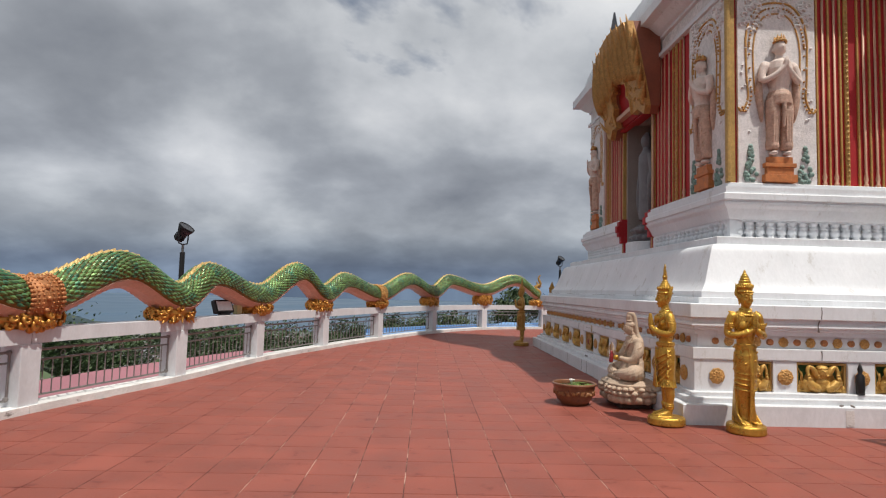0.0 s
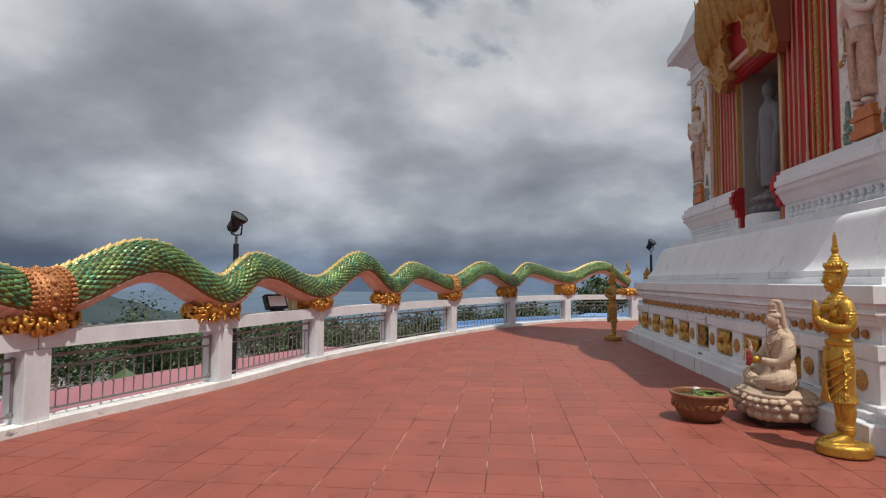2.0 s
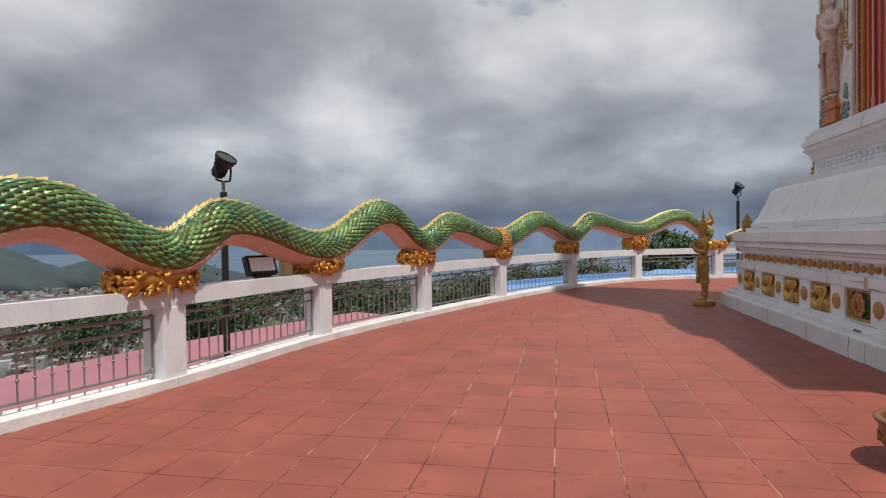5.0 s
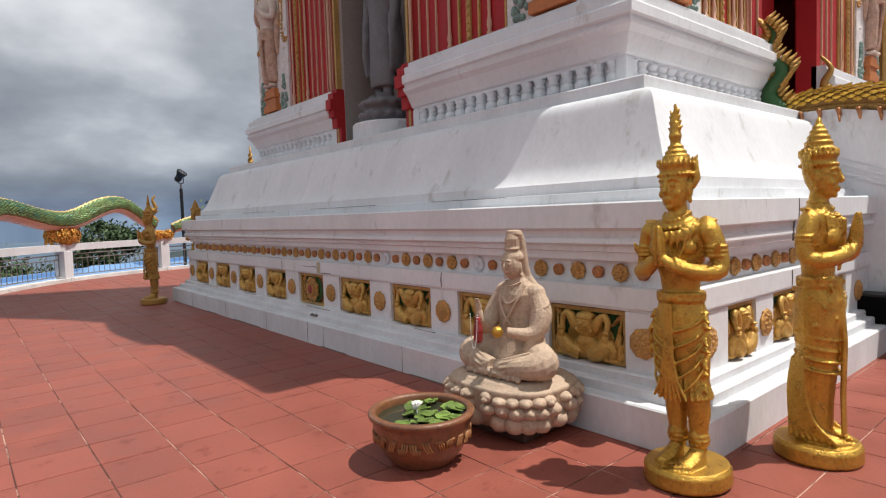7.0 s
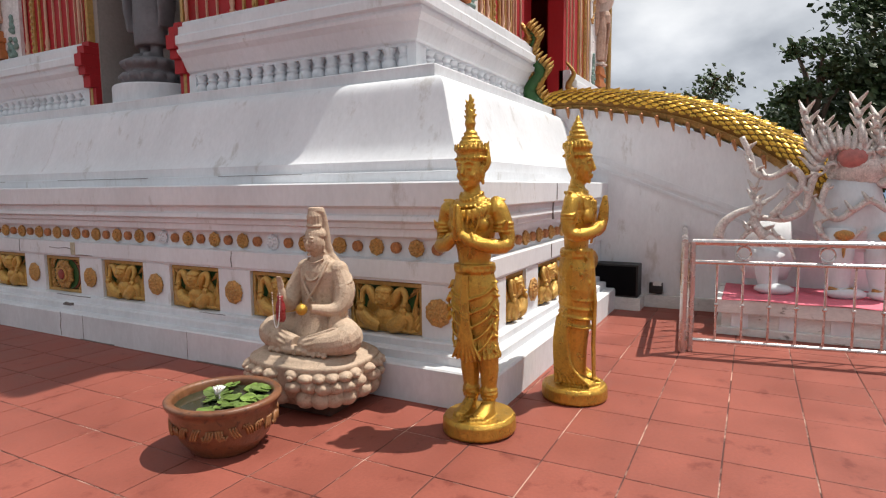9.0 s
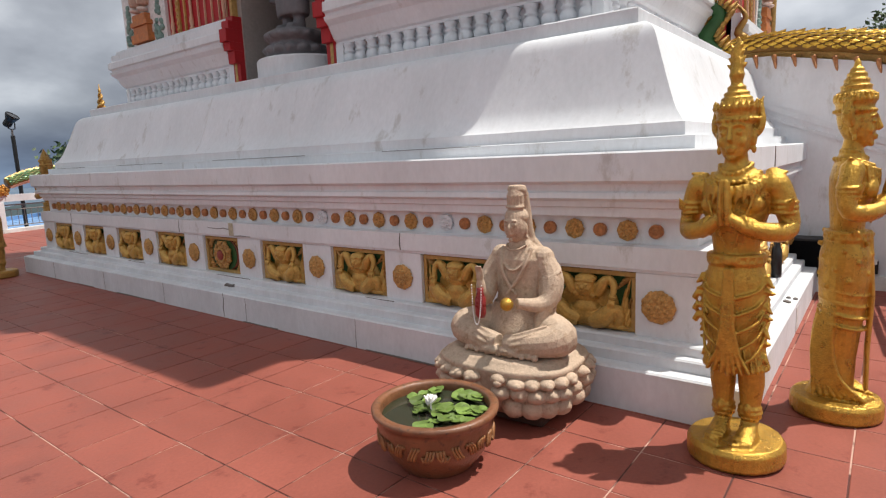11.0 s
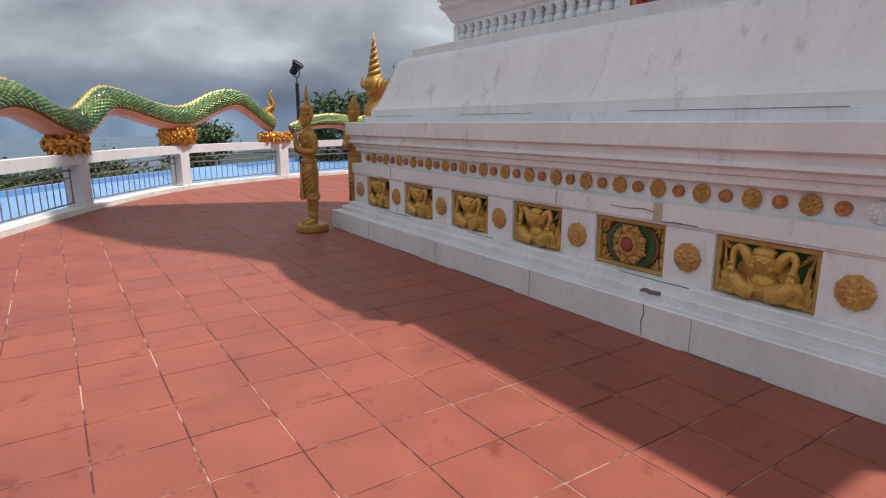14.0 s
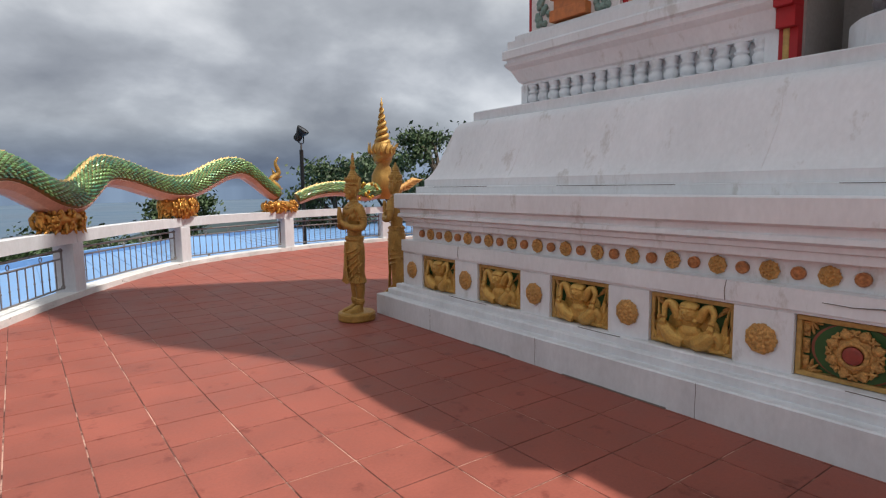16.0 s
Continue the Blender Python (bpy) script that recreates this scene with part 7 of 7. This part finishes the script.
for k in range(46):
    x = -2.4 + 0.42 * k
    y1 = np.interp(x, (-2.7, 0.6, 4.0, 12.0, 22.0), (27.5, 31.5, 34.5, 40.0, 40.0)) - 0.2
    y0 = np.interp(x, (-1.27, 0.32, 2.28, 4.86, 7.8, 10.8, 12), (17.4, 20.2, 22.7, 23.9, 24.3, 23.9, 25)) if x > -1.27 else 18.0 - (x + 1.27) * 6
    ob = obj("rib", tube(bmesh.new(), [(x, y0, -0.622), (x, y1, -0.622)], 0.02, 5), BLUEROOF)
    ob.parent = broof
part("parapet", skin(bmesh.new(), [[p + Vector((0, 0, z)) for p, z in ((q, -0.63), (q + Vector((0.12, -0.16, 0)), -0.63), (q + Vector((0.12, -0.16, 0)), -0.45), (q, -0.45))] for q in outer[:5]]), BLUEROOF, broof)
hip = thing("hipped_roof", "small blue hipped roof rising from the lower roof", "roof", pose(5.0, 31.5, -0.61), kind="structure")
bm = bmesh.new()
skin(bm, [[(-1.6, -1.2, 0), (1.6, -1.2, 0), (1.6, 1.2, 0), (-1.6, 1.2, 0)], [(-0.7, -0.1, 0.42), (0.7, -0.1, 0.42), (0.7, 0.1, 0.42), (-0.7, 0.1, 0.42)]])
part("slopes", bm, BLUEROOF, hip)
cone = thing("grey_traffic_cone", "small pale cone standing outside the balustrade", "cone", pose(3.2, 23.9, -0.615))
part("body", lathe(bmesh.new(), [(0.14, 0), (0.14, 0.03), (0.10, 0.04), (0.025, 0.62), (0.02, 0.63)], 14), GREYSTONE, cone, smooth=True)

# ---- country far below ----
GZ = -95.0
bm = bmesh.new()
for sx, sy in ((-1, -1), (1, -1), (1, 1), (-1, 1)):
    bm.verts.new((sx * 4900, sy * 4900, GZ))
bm.faces.new(bm.verts[:])
tagged(obj("ground", bm, LAND), "hazy green coastal plain far below the hill", "ground", kind="structure")
bm = bmesh.new()
sea_pts = [(-4800, 1500), (-2600, 1250), (-1500, 1500), (-900, 1450), (-300, 1250), (500, 1350), (1400, 1500), (4800, 1700), (4800, 4850), (-4800, 4850)]
bm.faces.new([bm.verts.new((x, y, GZ + 0.4)) for x, y in sea_pts])
tagged(obj("sea", bm, SEA), "blue grey sea out to the horizon", "sea", kind="structure")
rnd = random.Random(21)
# the hill itself
bm = bmesh.new()
rings = []
for r, z in ((20, -3.2), (34, -13), (60, -38), (110, -78), (150, -95.5)):
    rings.append([(CX + r * 1.1 * math.cos(2 * math.pi * k / 64) * (1 + 0.06 * math.sin(3 * k)), CY + r * 1.1 * math.sin(2 * math.pi * k / 64) * (1 + 0.06 * math.cos(2 * k)), z) for k in range(64)])
skin(bm, rings)
tagged(obj("hillside", bm, WOODS, True), "steep wooded hillside below the terrace", "hill", kind="structure")
# town houses on the plain
for nm, mt, seed, cnt in (("far_town", TOWN, 31, 7000), ("far_town", TOWNROOF, 32, 4000)):
    rnd = random.Random(seed)
    verts, faces = [], []
    for _ in range(cnt):
        a = rnd.uniform(1.25, 3.5)
        d = 240 + 1450 * rnd.random() ** 0.8
        x, y = d * math.cos(a), d * math.sin(a)
        if y > 1150 or (d < 420 and a < 2.0):
            continue
        w, l, h = rnd.uniform(5, 11), rnd.uniform(5, 14), rnd.uniform(3, 7) * (2.4 if rnd.random() < 0.05 else 1)
        q = rnd.uniform(0, 1.57)
        o = len(verts)
        for z in (GZ - 1, GZ + h):
            for sx, sy in ((-1, -1), (1, -1), (1, 1), (-1, 1)):
                u, v = sx * w / 2, sy * l / 2
                verts.append((x + u * math.cos(q) - v * math.sin(q), y + u * math.sin(q) + v * math.cos(q), z))
        faces += [(o, o + 1, o + 5, o + 4), (o + 1, o + 2, o + 6, o + 5), (o + 2, o + 3, o + 7, o + 6), (o + 3, o, o + 4, o + 7), (o + 4, o + 5, o + 6, o + 7)]
    me = bpy.data.meshes.new(nm)
    me.from_pydata(verts, [], faces)
    me.materials.append(mt)
    tagged(new(nm, me), "pale houses of a town spread over the plain", "town", kind="stuff")
# tree clumps over hillside and plain
clump = bmesh.new()
bmesh.ops.create_icosphere(clump, subdivisions=1, radius=1)
clump.verts.index_update()
base_v = [v.co.copy() for v in clump.verts]
base_f = [[v.index for v in f.verts] for f in clump.faces]
clump.free()
verts, faces = [], []
rnd = random.Random(41)
for k in range(8200):
    a = rnd.uniform(0.7, 3.9)
    d = 23 + 130 * rnd.random() ** 1.3 if k < 4200 else rnd.uniform(150, 1300)
    x, y = CX + d * math.cos(a), CY + d * math.sin(a)
    z = np.interp(d / 1.1, (20, 34, 60, 110, 150), (-3.2, -13, -38, -78, -95.5))
    s = rnd.uniform(0.9, 2.2) if d < 70 else rnd.uniform(2, 5)
    o = len(verts)
    for v in base_v:
        j = rnd.uniform(0.65, 1.25)
        verts.append((x + v.x * s * j, y + v.y * s * j, z + s * 0.4 + v.z * s * 0.8 * j))
    faces += [[o + i for i in f] for f in base_f]
me = bpy.data.meshes.new("far_woods")
me.from_pydata(verts, [], faces)
me.materials.append(LEAF)
tagged(new("far_woods", me), "dark green tree crowns over the hillside and plain", "woods", kind="stuff")
# leafy crowns close below the terrace edge
verts, faces = [], []
rnd = random.Random(52)
for u0, u1, near, far, lo, hi, cnt in ((1.6, 3.3, 10, 17, -4.3, -3.1, 18), (5.6, 7.3, 12, 20, -4.6, -3.3, 18), (7.3, 10.5, 19, 30, -1.9, -0.4, 75)):
    for _ in range(cnt):
        u, q = rnd.uniform(u0, u1), rnd.uniform(near, far)
        e = fence_at(u + 0.02) - fence_at(u - 0.02)
        c = fence_at(u) + Vector((-e.y, e.x, 0)).normalized() * q
        top, r = rnd.uniform(lo, hi) - 0.03 * (q - near), rnd.uniform(1.0, 1.9)
        lobes = [Vector((rnd.gauss(0, 0.5), rnd.gauss(0, 0.5), rnd.gauss(-0.2, 0.4))) * r for _ in range(7)]
        for k in range(900):
            p = rnd.choice(lobes) + Vector((rnd.gauss(0, 1), rnd.gauss(0, 1), rnd.gauss(0, 0.7))) * r * 0.3
            n = Vector((rnd.gauss(0, 1), rnd.gauss(0, 1), rnd.gauss(0.7, 1))).normalized()
            a = n.orthogonal().normalized() * rnd.uniform(0.06, 0.14)
            b = n.cross(a) * 0.55
            p += Vector((c.x, c.y, top - r * 0.75))
            o = len(verts)
            verts += [tuple(p - a), tuple(p - b), tuple(p + a), tuple(p + b)]
            faces.append((o, o + 1, o + 2, o + 3))
me = bpy.data.meshes.new("hillside_trees")
me.from_pydata(verts, [], faces)
me.materials.append(LEAF)
tagged(new("hillside_trees", me), "dark green leafy tree crowns just below the terrace", "trees", kind="stuff")
# hills across the plain
for x, y, rx, ry, h in ((-1500, 1050, 520, 200, 120), (-1000, 1250, 300, 120, 60), (-2600, 900, 700, 300, 150), (-2300, -300, 600, 500, 150), (500, 1250, 350, 110, 45)):
    bm = bmesh.new()
    rows = []
    for k in range(9):
        f = k / 8
        rows.append([(x + rx * (1 - f) * math.cos(2 * math.pi * j / 48) * (1 + 0.1 * math.sin(j * 1.3)) + 1e-3 * j, y + ry * (1 - f) * math.sin(2 * math.pi * j / 48),
                      GZ - 2 + h * (1 - (1 - f) ** 2) * (1 + 0.18 * math.sin(j * 0.9 + k)) ) for j in range(48)])
    skin(bm, rows)
    tagged(obj("far_hill", bm, HILL, True), "hazy wooded hill across the plain", "hill", kind="structure")


def tree(x, y, z, h, r, seed, label, leaf=0.16, count=2600):
    """Tapered trunk, limbs and a crown of many single leaves in uneven clumps."""
    rr = random.Random(seed)
    t = thing("tree", label, "tree", pose(x, y, z))
    bm = bmesh.new()
    tube(bm, [(0, 0, 0), (0.1, 0, h * 0.3), (0, 0.1, h * 0.6), (0.1, 0, h * 0.85)], [0.06 * h ** 0.8, 0.05 * h ** 0.8, 0.035 * h ** 0.8, 0.015 * h ** 0.8], 8)
    tips = []
    for k in range(15):
        a, f = k * 2.4, rr.uniform(0.35, 0.85)
        q = r * rr.uniform(0.55, 1.0) * (1.15 - 0.4 * f)
        tip = Vector((q * math.cos(a), q * math.sin(a), h * min(1.0, f + rr.uniform(0.1, 0.28))))
        tube(bm, [(0, 0, h * f), tip * 0.5 + Vector((0, 0, h * f * 0.55)), tip], [0.02 * h ** 0.8, 0.013 * h ** 0.8, 0.005 * h ** 0.8], 6)
        tips.append(tip)
    part("trunk", bm, BARK, t)
    verts, faces = [], []
    for k in range(count):
        c = rr.choice(tips)
        p = c + Vector((rr.gauss(0, 1), rr.gauss(0, 1), rr.gauss(0, 0.6))) * r * 0.22
        n = Vector((rr.gauss(0, 1), rr.gauss(0, 1), rr.gauss(0.6, 1))).normalized()
        u = n.orthogonal().normalized() * leaf * rr.uniform(0.6, 1.4)
        v = n.cross(u) * 0.55
        o = len(verts)
        verts += [p - u, p - v, p + u + n * 0.03, p + v]
        faces.append((o, o + 1, o + 2, o + 3))
    me = bpy.data.meshes.new("crown")
    me.from_pydata([tuple(q) for q in verts], [], faces)
    me.materials.append(LEAF)
    ob = new("crown", me)
    ob.parent = t
    tagged(ob, kind="stuff")


tree(15.5, 6.6, -2.0, 5.8, 1.1, 1, "open-crowned green tree behind the stair wall", 0.07, 2600)
tree(22.0, 0.4, -3.0, 9.9, 2.7, 2, "tall dense dark green tree behind the terrace", 0.12, 15000)
tree(20.0, 3.9, -3.0, 8.2, 0.9, 3, "thin dark green tree behind the terrace", 0.11, 2200)
tree(24.0, 3.5, -3.0, 7.0, 2.4, 13, "broad green tree behind the terrace", 0.13, 6000)
tree(14.2, 30.2, -5.0, 8.4, 1.6, 5, "dark green tree beyond the balustrade", 0.10, 7000)
tree(13.6, 39.0, -5.0, 7.3, 2.2, 4, "dark green tree beyond the balustrade", 0.12, 7000)
tree(17.6, 40.0, -5.0, 7.8, 2.2, 9, "dark green tree beyond the balustrade", 0.12, 6000)
tree(7.4, 46.5, -7.0, 8.3, 1.8, 6, "dark green tree beyond the blue roof", 0.13, 4200)
tree(3.4, 44.0, -7.0, 6.4, 3.0, 7, "dark green tree beyond the blue roof", 0.14, 4200)
tree(-1.0, 46.0, -8.5, 6.6, 3.5, 8, "dark green tree beyond the blue roof", 0.15, 4200)

# ---- floor ----
TX, TY = 0.3885, 0.397
X0, Y0 = 2.318, 9.44
bm = bmesh.new()
pts = [fence_at(k / 4) for k in range((len(POSTS) - 1) * 4 + 1)]
bm.faces.new([bm.verts.new((p.x, p.y, -0.0035)) for p in pts] + [bm.verts.new(p) for p in ((16, 23.5, -0.0035), (16, -3, -0.0035), (-5.1, -3, -0.0035))])
floor = tagged(obj("floor", bm, GROUT), "terracotta tiled terrace floor with worn light grout", "floor", kind="structure")
g, d = 0.0038, 0.0040
tb = bmesh.new()
h, k = TX / 2 - g, TY / 2 - g
skin(tb, [[(-h, -k, -d), (h, -k, -d), (h, k, -d), (-h, k, -d)], [(-h, -k, -0.0012), (h, -k, -0.0012), (h, k, -0.0012), (-h, k, -0.0012)],
          [(-h + 0.003, -k + 0.003, 0), (h - 0.003, -k + 0.003, 0), (h - 0.003, k - 0.003, 0), (-h + 0.003, k - 0.003, 0)]])
tb.verts.index_update()
tv = [v.co.copy() for v in tb.verts]
tf = [[v.index for v in f.verts] for f in tb.faces]
tile_mesh = None
verts, faces = [], []
rnd = random.Random(77)
for i in range(-20, 36):
    for j in range(-32, 38):
        x, y = X0 + TX * (i + 0.5), Y0 + TY * (j + 0.5)
        if y < -3 or x > 15.8 or not inside_fence(x, y, 0.0):
            continue
        if abs(x - CX) < 4.55 and abs(y - CY) < 4.55:
            continue
        m = Matrix.Translation((x, y, 0.0004 * rnd.random())) @ pose(0, 0, 0, rnd.gauss(0, 0.07), rnd.gauss(0, 0.07), rnd.gauss(0, 0.12))
        if -1.5 < x < 3.1 and 4.9 < y < 14.2:
            if tile_mesh is None:
                tile = part("tile", tb, TILE, floor)
                tile.matrix_local, tile_mesh = m, tile.data
            else:
                again("tile", tile_mesh, floor, m)
        else:
            o = len(verts)
            verts += [tuple(m @ v) for v in tv]
            faces += [[o + q for q in f] for f in tf]
me = bpy.data.meshes.new("tiles")
me.from_pydata(verts, [], faces)
me.materials.append(TILE_J)
ob = new("tiles", me)
ob.parent = floor
tagged(ob, kind="stuff")
